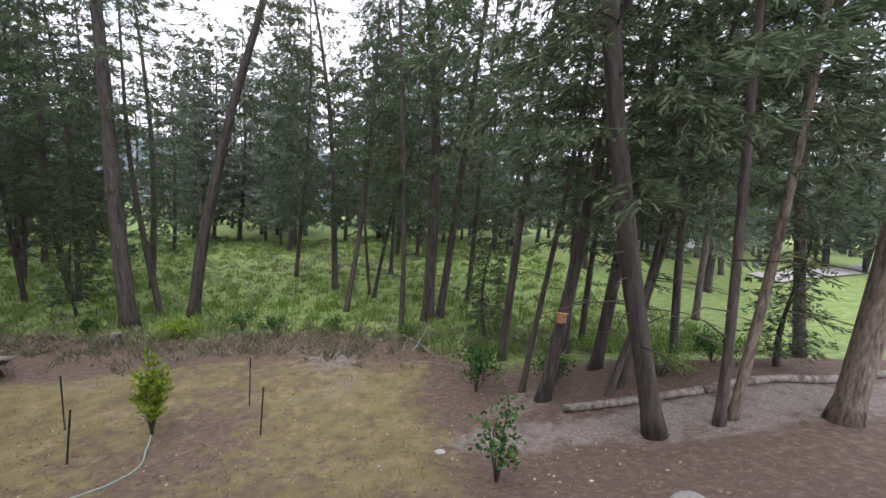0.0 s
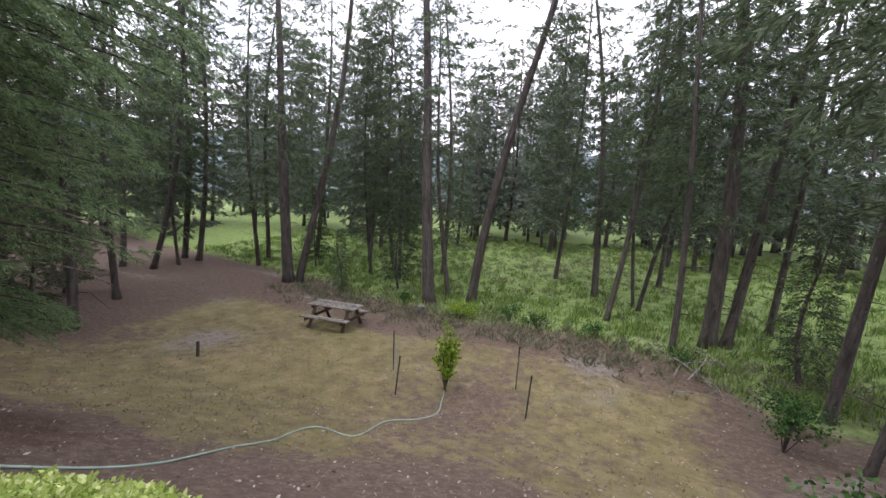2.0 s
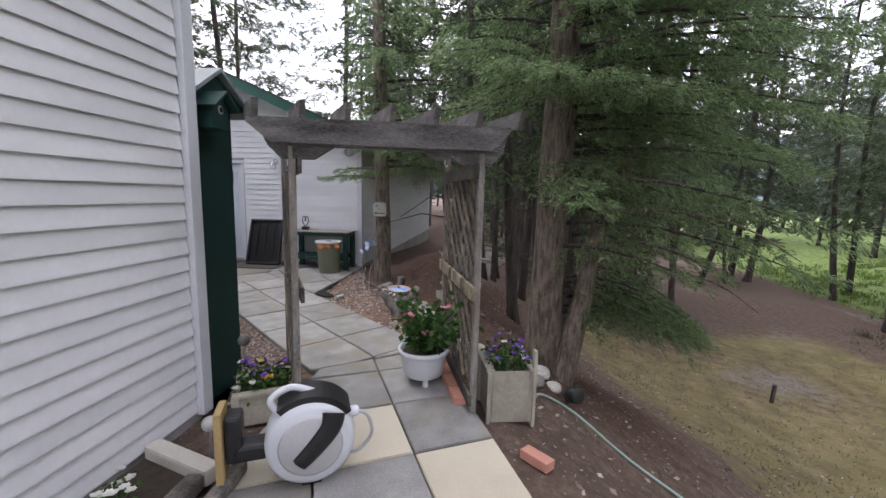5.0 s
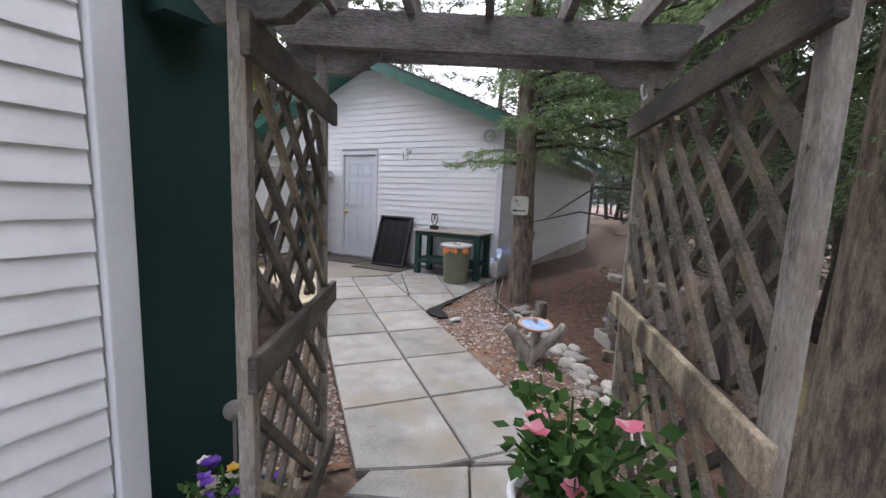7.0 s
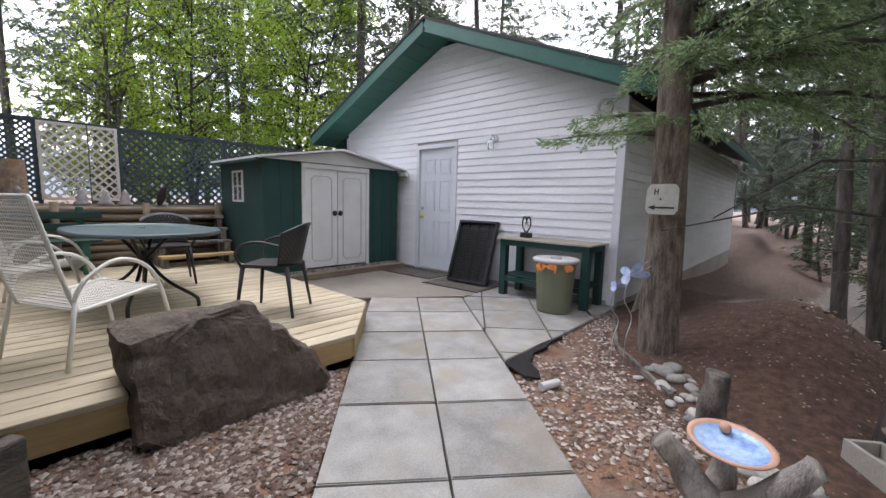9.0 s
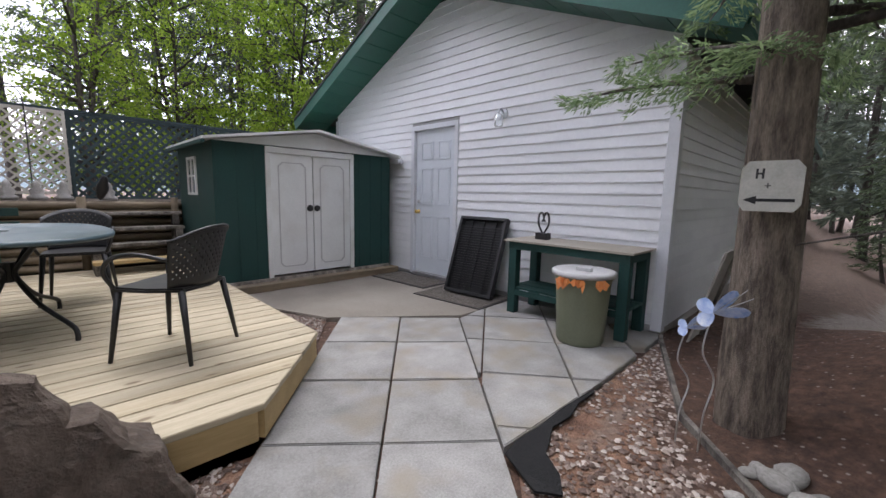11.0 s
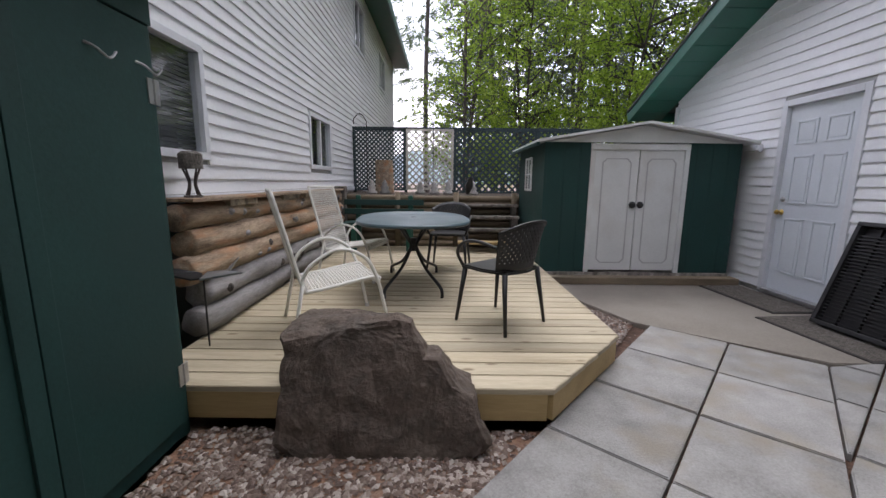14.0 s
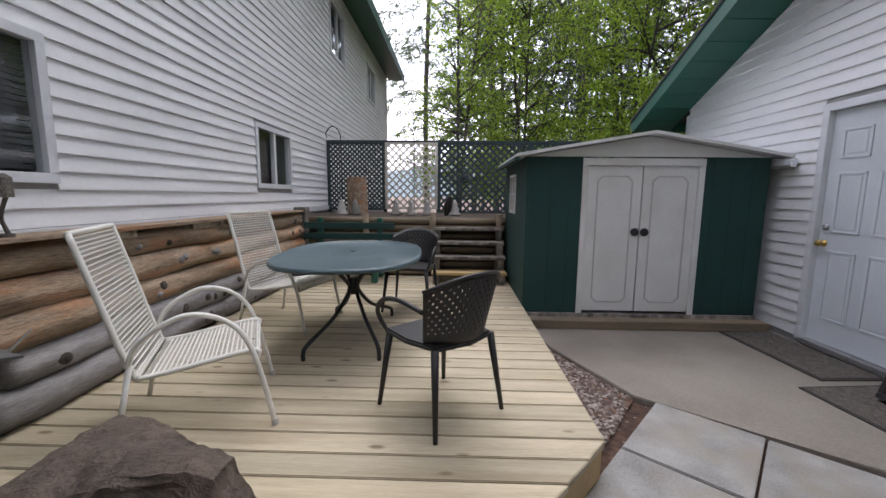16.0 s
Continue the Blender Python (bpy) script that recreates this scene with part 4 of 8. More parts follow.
fir(-9.00, 24.60, 0.05, 0.0, "young", 5.0, "young fir in the meadow edge", stubs=0)
fir(-1.20, 22.60, 0.06, 0.0, "young", 6.0, "young fir between taller trunks", stubs=0)
fir(4.75, 29.50, 0.12, 0.02, "full", 12)
fir(-1.50, 27.50, 0.14, -0.05, "full", 14)
fir(18.77, 18.00, 0.13, 0.05, "full", 14)
fir(20.57, 15.80, 0.14, -0.05, "full", 13)
fir(13.47, 24.50, 0.12, 0.05, "full", 13)
fir(9.90, 30.00, 0.13, -0.03, "full", 14)
fir(22.77, 22.00, 0.14, 0.05, "full", 15)
# the wood behind the garage and along its side
for a in ((2.0, 5.75, 0.065, -0.1, 9), (-4.1, 5.9, 0.11, -0.06, 13), (-3.4, 6.3, 0.11, -0.05, 13), (-5.3, 6.6, 0.1, -0.05, 12), (-3.3, 7.4, 0.11, -0.04, 13), (-2.6, 8.3, 0.13, 0.0, 13), (0.9, 6.9, 0.11, -0.05, 12), (-0.6, 7.6, 0.13, -0.04, 14),
          (-1.8, 7.0, 0.12, -0.06, 13), (1.9, 7.5, 0.12, 0.04, 11), (-6.5, 8.6, 0.14, 0.03, 14), (-8.0, 6.8, 0.12, 0.0, 13), (-10.5, 8.0, 0.14, 0.03, 14), (-9.0, 10.5, 0.13, 0.0, 14), (-5.0, 11.5, 0.14, 0.05, 14), (-12.5, 12.0, 0.15, 0.0, 15), (-8.5, 14.0, 0.13, 0.05, 14)):
    fir(a[0], a[1], a[2], a[3], "full" if a[1] > 7 else "sparse", a[4], "slim dark fir trunk in the wood beside the garage", stubs=24, group="firs beside the garage")
for x, y, h in ((-6.0, 8.4, 4.0), (-8.2, 9.2, 4.6), (-7.2, 11.2, 5.0), (-11.5, 9.8, 5.0), (-13.0, 7.6, 5.4), (-10.5, 13.0, 5.4), (-14.5, 11.0, 5.5), (-15.0, 14.5, 5.5), (-16.5, 6.0, 5.5)):
    fir(x, y, 0.06, 0.0, "young", h, "young fir with low boughs in the wood beside the garage", stubs=0, wide=1.25, group="young firs beside the garage")
for x, y in ((-3.0, -5.5), (-6.0, -7.0), (-1.0, -11.0), (-9.0, -5.5), (1.5, -14.0), (-4.0, -14.0), (-13.0, -2.0), (-13.5, 3.0), (-14.0, -8.0), (4.8, -17.0)):
    fir(x, y, 0.16, 0.0, "full", 15 + (x * 7 + y * 3) % 4, "tall fir behind the garage", wide=1.15, group="firs behind the garage")

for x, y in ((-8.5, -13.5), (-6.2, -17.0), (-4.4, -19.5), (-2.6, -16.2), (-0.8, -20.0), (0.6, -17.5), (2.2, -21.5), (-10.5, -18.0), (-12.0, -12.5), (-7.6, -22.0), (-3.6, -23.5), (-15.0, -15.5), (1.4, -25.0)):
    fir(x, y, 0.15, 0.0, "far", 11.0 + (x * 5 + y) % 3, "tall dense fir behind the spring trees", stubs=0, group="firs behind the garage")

# far wood: every tree is a crown and trunk of its own
rf = random.Random(5)
far_trunk = None
for k in range(225):
    a = radians(rf.uniform(-62, 112))
    dist = rf.uniform(26, 48) if k % 3 == 0 else rf.uniform(40, 85)
    x, y = 8 - math.sin(a) * dist, 8 + math.cos(a) * dist
    if y < 14 and x > -14 or (abs(x - 4.5 + 0.12 * (y - 20)) < 7 and y < 38) or (x > 15 and y < 27) or y < -6:
        continue
    H = rf.uniform(13, 21)
    t = empty("fir_tree", pose(x, y, height(x, y), 0, rf.uniform(-3, 3), rf.uniform(0, 360)))
    tagged(t, "distant fir at the far side of the meadow", "tree", "firs of the far wood")
    if far_trunk is None:
        far_trunk = part("trunk", trunk_bm(0.17, 16, 0.2, 3, 6), M_BARK, t, smooth=True)
        tr = far_trunk
    else:
        tr = new("trunk", far_trunk.data)
        tr.parent = t
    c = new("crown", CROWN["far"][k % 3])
    c.parent = t
    s = H / 16
    tr.matrix_basis = Matrix.Diagonal((s, s, s, 1))
    c.matrix_basis = Matrix.Diagonal((s, s, s, 1))


def big_spruce(x, y, z, r, H, label, seed, low, reach, count, sector, lean, light=False, extra=()):
    """A near spruce whose sagging boughs hang over the garden. sector(az, z) scales a bough's length."""
    t = empty("spruce_tree", Matrix.Translation((x, y, z)) @ Vector((0, 0, 1)).rotation_difference(Vector((lean[0], lean[1], 1)).normalized()).to_matrix().to_4x4())
    tagged(t, label, "tree")
    part("trunk", trunk_bm(r, H, 0.06, seed, 20, 1.35, stubs=4, stub_low=2.2, stub_high=3.4), M_BARK_LIGHT if light else M_BARK, t, smooth=True)
    lv = Leaves(seed)
    rr = lv.rng
    bm = bmesh.new()
    for i in range(count):
        f = (i + rr.random()) / count
        zz = low + (H * 0.72 - low) * f ** 1.5
        az = i * 2.399 + rr.uniform(-0.4, 0.4)
        L = reach * (1 - 0.6 * f) * rr.uniform(0.6, 1.1) * sector(az, zz)
        if L < 0.35:
            continue
        dr = rr.uniform(0.2, 0.42)
        conifer_branch(lv, np.array((0, 0, zz)), az, L, dr, 0.11, 0.5, 42 if zz < 4.5 else 12, 0.058 if zz < 4.5 else 0.13, 0.014 if zz < 4.5 else 0.03, 0.5)
        o = Vector((math.cos(az), math.sin(az), 0))
        tube(bm, [Vector((0, 0, zz)) + o * L * g + Vector((0, 0, L * (0.16 * g - dr * g * g))) for g in (0, 0.25, 0.5, 0.75, 0.95)], 0.02, 5, rs=[0.03, 0.022, 0.016, 0.01, 0.004])
    for az, L, zz, dr, hang in extra:
        conifer_branch(lv, np.array((0, 0, zz)), radians(az), L, dr, 0.1, 0.3 + 0.4 * hang, 52, 0.055, 0.01, hang)
        o = Vector((math.cos(radians(az)), math.sin(radians(az)), 0))
        tube(bm, [Vector((0, 0, zz)) + o * L * g + Vector((0, 0, L * (0.16 * g - dr * g * g))) for g in (0, 0.25, 0.5, 0.75, 0.95)], 0.02, 5, rs=[0.03, 0.022, 0.016, 0.01, 0.004])
    tagged(part("bough_wood", bm, M_BARK, t, smooth=True), kind="stuff")
    c = new("crown", lv.mesh("crown", M_NEEDLE_NEAR))
    c.parent = t
    return t


def keep_off_house(az, z):
    toward_house = math.cos(az - radians(-85))
    if toward_house > 0.2:
        return 0.0 if z < 2.8 else 0.5
    if math.cos(az - radians(40)) > 0.7:
        return 0.45 if z < 3.4 else 0.8
    return 1.0


big_spruce(3.82, 7.02, height(3.82, 7.02) + 0.05, 0.2, 13, "large spruce with light furrowed bark and sagging boughs over the arbour", 71, 2.0, 3.5, 100, keep_off_house, (-0.03, 0.0), True,
           [(-40, 1.7, 3.15, 0.3, 0.5), (-24, 1.5, 3.0, 0.3, 0.5), (-8, 1.5, 2.95, 0.32, 0.5), (10, 1.5, 2.9, 0.32, 0.5), (25, 1.6, 2.85, 0.33, 0.5), (40, 1.6, 2.85, 0.28, 0.5), (53, 1.7, 3.1, 0.25, 0.5), (66, 1.9, 3.0, 0.22, 0.45), (80, 2.5, 2.8, 0.22, 0.4), (95, 2.8, 2.7, 0.35, 0.5),
            (110, 2.8, 2.4, 0.4, 0.5), (-15, 1.9, 3.9, 0.25, 0.5), (20, 2.2, 3.8, 0.25, 0.5), (45, 2.7, 4.0, 0.25, 0.5), (70, 3.0, 3.7, 0.28, 0.5), (90, 3.2, 3.4, 0.28, 0.5), (60, 2.9, 4.5, 0.25, 0.5), (58, 1.5, 2.6, 0.2, 0.4),
            (84, 1.6, 0.9, 0.4, 0.6), (92, 1.7, 0.75, 0.4, 0.6), (100, 1.6, 0.6, 0.34, 0.5), (107, 1.8, 0.85, 0.42, 0.6), (77, 1.3, 0.8, 0.42, 0.6), (114, 1.5, 0.5, 0.3, 0.5), (95, 1.5, 1.1, 0.45, 0.7), (88, 1.7, 0.55, 0.3, 0.6), (96, 1.75, 0.95, 0.45, 0.6), (104, 1.6, 0.7, 0.4, 0.6), (82, 1.45, 0.65, 0.35, 0.6), (90, 1.6, 0.85, 0.4, 0.7), (99, 1.7, 0.7, 0.38, 0.7),
            (60, 3.0, 3.7, 0.22, 0.5), (75, 3.4, 4.0, 0.22, 0.5), (85, 3.5, 3.4, 0.2, 0.5), (98, 3.3, 3.9, 0.25, 0.5), (70, 3.3, 4.8, 0.22, 0.5), (50, 2.7, 4.7, 0.22, 0.5), (88, 3.4, 4.6, 0.22, 0.5)]
           + [(40 + 80 * (k * 0.618 % 1.0), 1.5 + 1.0 * (k * 0.377 % 1.0), 1.3 + 4.2 * (k / 26) ** 1.1, 0.24 + 0.16 * (k * 0.731 % 1.0), 0.45 + 0.2 * (k * 0.29 % 1.0)) for k in range(26)])
# its second, leaning stem
stem = empty("bare_conifer", pose(4.02, 7.2, height(4.02, 7.2)))
tagged(stem, "bare leaning pale conifer stem beside the spruce", "tree")
bm = bmesh.new()
tube(bm, arc([(0, 0, -0.2), (-0.05, 0.12, 0.5), (-0.1, 0.22, 1.0), (-0.12, 0.28, 1.5), (-0.2, 0.5, 2.1), (-0.35, 0.8, 2.9), (-0.5, 1.0, 4.2)], 4), 0.1, 12, rs=[0.13 - 0.09 * k / 24 for k in range(25)])
part("trunk", bm, M_BARK_LIGHT, stem, smooth=True)
for k, (z, a, L) in enumerate(((1.25, 80, 1.6), (1.5, 100, 1.3), (1.85, 60, 1.7), (1.0, 130, 0.8), (0.6, 200, 0.5))):
    o = Vector((math.cos(radians(a)), math.sin(radians(a)), 0))
    c = Vector((-0.1, 0.25, z))
    bm = bmesh.new()
    tube(bm, arc([c, c + o * L * 0.4 + Vector((0, 0, 0.03)), c + o * L * 0.75 + Vector((0, 0, -0.08)), c + o * L + Vector((0, 0, -0.35))], 4), 0.012, 5, rs=[0.02 - 0.016 * j / 12 for j in range(13)])
    part("branch", bm, M_BARK_LIGHT, stem, smooth=True)


def garage_side(az, z):
    south_east = math.cos(az - radians(-50))
    if south_east > 0.1:
        return 0.0 if z < 3.4 else 0.3
    return 0.6 if math.cos(az - radians(200)) > 0.7 else 1.0


big_spruce(1.33, 4.47, -0.35, 0.155, 13, "spruce with a sign on its trunk and boughs over the path", 83, 2.5, 2.5, 80, garage_side, (-0.01, -0.02), True,
           [(-10, 0.4, 2.3, 0.25, 0.2), (-71, 1.0, 2.2, 0.16, 0.15), (-60, 0.75, 2.35, 0.2, 0.25), (40, 1.3, 2.7, 0.35, 0.5), (65, 2.0, 2.6, 0.38, 0.5), (90, 2.0, 2.4, 0.4, 0.5), (22, 1.0, 2.7, 0.35, 0.5),
            (5, 0.8, 3.2, 0.3, 0.5), (30, 1.4, 3.3, 0.3, 0.5), (50, 1.7, 3.1, 0.3, 0.5), (-12, 0.9, 3.7, 0.3, 0.5), (18, 1.5, 4.0, 0.25, 0.5), (58, 1.9, 2.9, 0.32, 0.5), (75, 2.1, 3.0, 0.3, 0.5)])


def broadleaf(x, y, H, seed, label, spread, leaves, z=-0.07, bare=0.25):
    """A spring tree of several bent stems with small fresh leaves."""
    rnd = random.Random(seed)
    t = empty("broadleaf_tree", pose(x, y, z))
    tagged(t, label, "tree", "spring trees behind the fence")
    bm = bmesh.new()
    lv = Leaves(seed)
    ends = []
    for s in range(4):
        a, tip = rnd.uniform(0, 6.28), rnd.uniform(0.3, 1.0) * spread * 0.6
        line = arc([(0, 0, -0.2), (math.cos(a) * tip * 0.15, math.sin(a) * tip * 0.15, H * 0.25), (math.cos(a) * tip * 0.5, math.sin(a) * tip * 0.5, H * 0.55), (math.cos(a) * tip, math.sin(a) * tip, H * rnd.uniform(0.8, 1))], 6)
        n = len(line)
        tube(bm, line, 0.1, 7, rs=[0.07 * (1 - 0.88 * i / n) for i in range(n)])
        for b in range(25):
            i = rnd.randint(n // 4, n - 1)
            p, aa, L = line[i], rnd.uniform(0, 6.28), rnd.uniform(0.6, 1.7) * spread * 0.35
            q = p + Vector((math.cos(aa) * L, math.sin(aa) * L, L * rnd.uniform(-0.1, 0.7)))
            mid = (p + q) / 2 + Vector((0, 0, 0.12 * L))
            tube(bm, [p, mid, q], 0.02, 5, rs=[0.028, 0.018, 0.006])
            ends += [(mid, q)]
    part("trunk", bm, M_BARK, t, smooth=True)
    per = leaves // len(ends)
    for m, q in ends:
        u = lv.rng.random((per, 1))
        b = np.array(m) * (1 - u) + np.array(q) * u + lv.rng.normal(scale=0.2 * spread * 0.3, size=(per, 3))
        lv.add(b, lv.rng.normal(size=(per, 3)) + np.array((0, 0, -0.4)), lv.rng.uniform(0.06, 0.11, per), lv.rng.uniform(0.035, 0.06, per))
    c = new("crown", lv.mesh("crown", M_LEAF_SPRING))
    c.parent = t
    return t


broadleaf(3.3, -7.6, 9.0, 3, "multi-stemmed tree with fresh yellow-green spring leaves", 3.3, 13000)
broadleaf(-1.2, -7.0, 8.0, 4, "bright yellow-green spring tree behind the shed", 3.4, 26000)
broadleaf(1.3, -8.6, 8.5, 8, "slender spring tree with sparse young leaves", 3.4, 14000)


# ---- meadow, undergrowth and litter ----
def tufts(name, label, mat, spots, blades, lo, hi, width, seed, lean=0.35):
    lv = Leaves(seed)
    r = lv.rng
    for x, y, s in spots:
        k = max(3, int(blades * s))
        b = np.array((x, y, height(x, y) - 0.02)) + np.column_stack((r.normal(scale=0.09 * s, size=k), r.normal(scale=0.09 * s, size=k), np.zeros(k)))
        d = np.column_stack((r.normal(scale=lean, size=k), r.normal(scale=lean, size=k), np.ones(k)))
        lv.add(b, d, r.uniform(lo, hi, k) * s, np.full(k, width) * (0.7 + 0.6 * s))
    ob = new(name, lv.mesh(name, mat))
    return tagged(ob, label, "plants", kind="stuff")


rg = random.Random(9)
spots, dry, litter = [], [], []
while len(spots) < 5200:
    y = 18 + 30 * rg.random() ** 1.6
    x = rg.uniform(-20, 22)
    g, l, s = zones(x, y)
    if rg.random() < g:
        mound = math.exp(-((x - 4) ** 2 / 30 + (y - 33) ** 2 / 40))
        (dry if rg.random() < 0.75 * mound + 0.08 else spots).append((x, y, rg.uniform(0.7, 1.5)))
tufts("meadow_grass", "lush green meadow grass beyond the trees", M_GRASS, spots, 15, 0.1, 0.3, 0.02, 1)
for k in range(900):
    x, y = rg.uniform(-6, 16), rg.gauss(19.6, 0.9)
    dry.append((x, y - 0.05 * (x - 3), rg.uniform(0.6, 1.4)))
tufts("dry_undergrowth", "grey-green dry brush at the meadow edge", M_SHRUB_GREY, dry, 10, 0.1, 0.34, 0.024, 2, 0.8)
lawn_spots = []
while len(lawn_spots) < 5000:
    x, y = rg.uniform(-4, 12), rg.uniform(9.0, 18)
    if rg.random() < zones(x, y)[1]:
        lawn_spots.append((x, y, rg.uniform(0.35, 0.8)))
M_LAWN = leaf_material("dry_lawn_grass", (0.11, 0.08, 0.045), (0.19, 0.145, 0.075), (0.2, 0.19, 0.07), 0.2)
tufts("lawn_grass", "short dry yellowish lawn grass", M_LAWN, lawn_spots, 7, 0.05, 0.13, 0.012, 3, 0.9)


def bush(name, label, x, y, w, h, n, mat, leaf=(0.05, 0.035), seed=0, z=None, stems=9, upright=0.3, low=0.6):
    """A leafy bush: thin stems and many leaves in an uneven mass."""
    t = empty(name, pose(x, y, height(x, y) if z is None else z))
    tagged(t, label, "shrub")
    lv = Leaves(seed + 300)
    r = lv.rng
    bm = bmesh.new()
    tips = []
    for k in range(stems):
        a, q = r.uniform(0, 6.28), r.uniform(0.2, 1) * w
        tip = Vector((math.cos(a) * q, math.sin(a) * q, h * r.uniform(low, 1.0) * (1 - 0.3 * (q / w) ** 2)))
        mid = Vector((tip.x * 0.35, tip.y * 0.35, tip.z * 0.55))
        tube(bm, [(0, 0, -0.05), mid, tip], 0.006, 5, rs=[0.012, 0.008, 0.003])
        tips += [(mid, tip)]
    part("stems", bm, M_BARK, t)
    per = n // stems
    for m, q in tips:
        u = r.random((per, 1)) ** 0.7
        b = np.array(m) * (1 - u) + np.array(q) * u + r.normal(scale=0.13 * w + 0.02, size=(per, 3)) * (1, 1, 0.8)
        b[:, 2] = np.maximum(b[:, 2], 0.01)
        lv.add(b, r.normal(size=(per, 3)) + np.array((0, 0, upright)), r.uniform(0.7, 1.3, per) * leaf[0], r.uniform(0.7, 1.3, per) * leaf[1])
    c = new("leaves", lv.mesh("leaves", mat))
    c.parent = t
    return t


# ---- yard things ----
def picnic_table():
    t = empty("picnic_table", pose(0.5, 16.55, height(0.5, 16.55), 0, 0, 12))
    tagged(t, "weathered grey picnic table with dark brown legs and attached benches", "picnic table")
    for k in range(5):
        part("tabletop_board", box_bm(-0.86, -0.36 + k * 0.145, 0.7, 0.86, -0.225 + k * 0.145, 0.74, 0.006), M_GREY_WOOD, t)
    for s in (-1, 1):
        for k in range(2):
            part("bench_board", box_bm(-0.86, s * 0.66 - 0.13 + k * 0.135, 0.4, 0.86, s * 0.66 - 0.005 + k * 0.135, 0.44, 0.006), M_GREY_WOOD, t)
        for x in (-0.62, 0.62):
            bm = bmesh.new()
            beam(bm, (x, s * 0.22, 0.7), (x, s * 0.62, 0.0), 0.04, 0.11, up=(1, 0, 0))
            part("leg", bm, M_STAINED_WOOD, t)
    for x in (-0.66, 0.66):
        part("cross_beam", box_bm(x - 0.02, -0.78, 0.3, x + 0.02, 0.78, 0.398), M_STAINED_WOOD, t)
        part("top_cleat", box_bm(x - 0.06, -0.34, 0.6, x - 0.022, 0.34, 0.698), M_STAINED_WOOD, t)


picnic_table()
bush("sapling", "young leafy sapling with fresh green leaves", 6.0, 14.25, 0.3, 1.65, 900, M_LEAF_SPRING, (0.1, 0.045), 1, stems=15, upright=0.6, low=0.4)
for k, (x, y, h) in enumerate(((5.2, 13.5, 0.85), (4.35, 14.6, 1.0), (7.3, 15.2, 1.0), (7.9, 14.0, 0.9))):
    st = empty("fence_stake", pose(x, y, height(x, y), random.uniform(-3, 3), random.uniform(-3, 5), 0))
    tagged(st, "thin dark metal stake of a sapling guard", "stake", "stakes round the sapling")
    bm = bmesh.new()
    tube(bm, [(0, 0, -0.2), (0, 0, h)], 0.014, 6)
    part("rod", bm, M_METAL_DARK, st)
    for z in (0.3, 0.6, 0.85):
        part("hook", box_bm(-0.02, -0.008, z, 0.02, 0.008, z + 0.012), M_METAL_DARK, st)
guard = empty("wire_guard", pose(6.2, 14.35, -2.4))
tagged(guard, "faint wire mesh strung between stakes", "wire mesh")
M_WIRE = material("galvanised_wire", (0.22, 0.21, 0.19), (0.32, 0.31, 0.29), 8, 60, 0.6, 0.02, metal=0.4)
for (ax, ay), (bx, by) in (((-1.0, -0.85), (-1.85, 0.25)), ((1.1, 0.85), (1.7, -0.35))):
    bm = bmesh.new()
    for k in range(13):
        z = 0.02 + k * 0.07
        tube(bm, [(ax, ay, z), (bx, by, z)], 0.0012, 3)
    for k in range(17):
        f = k / 16
        p = (ax + (bx - ax) * f, ay + (by - ay) * f)
        tube(bm, [(*p, 0.0), (*p, 0.86)], 0.0012, 3)
    part("mesh_panel", bm, M_WIRE, guard)
st = empty("marker_stake", pose(-0.38, 12.5, height(-0.38, 12.5), 4, 3, 20))
tagged(st, "short dark wooden stake in the lawn", "stake")
bm = bmesh.new()
beam(bm, (0, 0, -0.1), (0.02, 0, 0.42), 0.07, 0.05, bevel=0.008)
part("post", bm, M_BARK, st)
stump = empty("tree_stump", pose(2.1, 19.4, height(2.1, 19.4)))
tagged(stump, "small weathered grey tree stump", "stump")
bm = bmesh.new()
tube(bm, [(0, 0, -0.1), (0, 0, 0.15), (0.02, 0, 0.38)], 0.14, 12, rs=[0.19, 0.15, 0.14])
part("wood", bm, M_GREY_WOOD, stump)


def nest_box():
    t = empty("nest_box", pose(13.3, 14.08, height(13.11, 14.32) + 1.65, 0, 0, 25) @ Matrix.Scale(0.72, 4))
    tagged(t, "small orange-brown wooden nest box on a trunk", "nest box")
    m = material("nest_wood", (0.36, 0.18, 0.09), (0.5, 0.28, 0.15), 5, 40, 0.7, 0.2)
    part("box", box_bm(-0.09, -0.08, 0, 0.09, 0.08, 0.24, 0.004), m, t)
    part("roof", box_bm(-0.11, -0.13, 0.242, 0.11, 0.1, 0.262, 0.003), m, t)
    bm = bmesh.new()
    lathe(bm, [(0.0, 0), (0.022, 0), (0.022, 0.004), (0, 0.004)], 12, pose(0, -0.081, 0.16, 90, 0, 0))
    part("entrance", bm, M_METAL_DARK, t)


nest_box()
edging = empty("log_edging")
tagged(edging, "fallen grey logs that edge the gravel track", "log")
for a, b, r in (((13.2, 13.5), (15.45, 13.05), 0.075), ((15.5, 13.03), (18.2, 13.15), 0.07), ((18.3, 13.15), (21.7, 13.95), 0.07)):
    bm = bmesh.new()
    n = 8
    tube(bm, [(a[0] + (b[0] - a[0]) * k / n, a[1] + (b[1] - a[1]) * k / n, height(a[0] + (b[0] - a[0]) * k / n, a[1] + (b[1] - a[1]) * k / n) + 0.06) for k in range(n + 1)], r, 10, rs=[r * random.uniform(0.85, 1.1) for _ in range(n + 1)])
    part("log", bm, M_GREY_WOOD, edging, smooth=True)
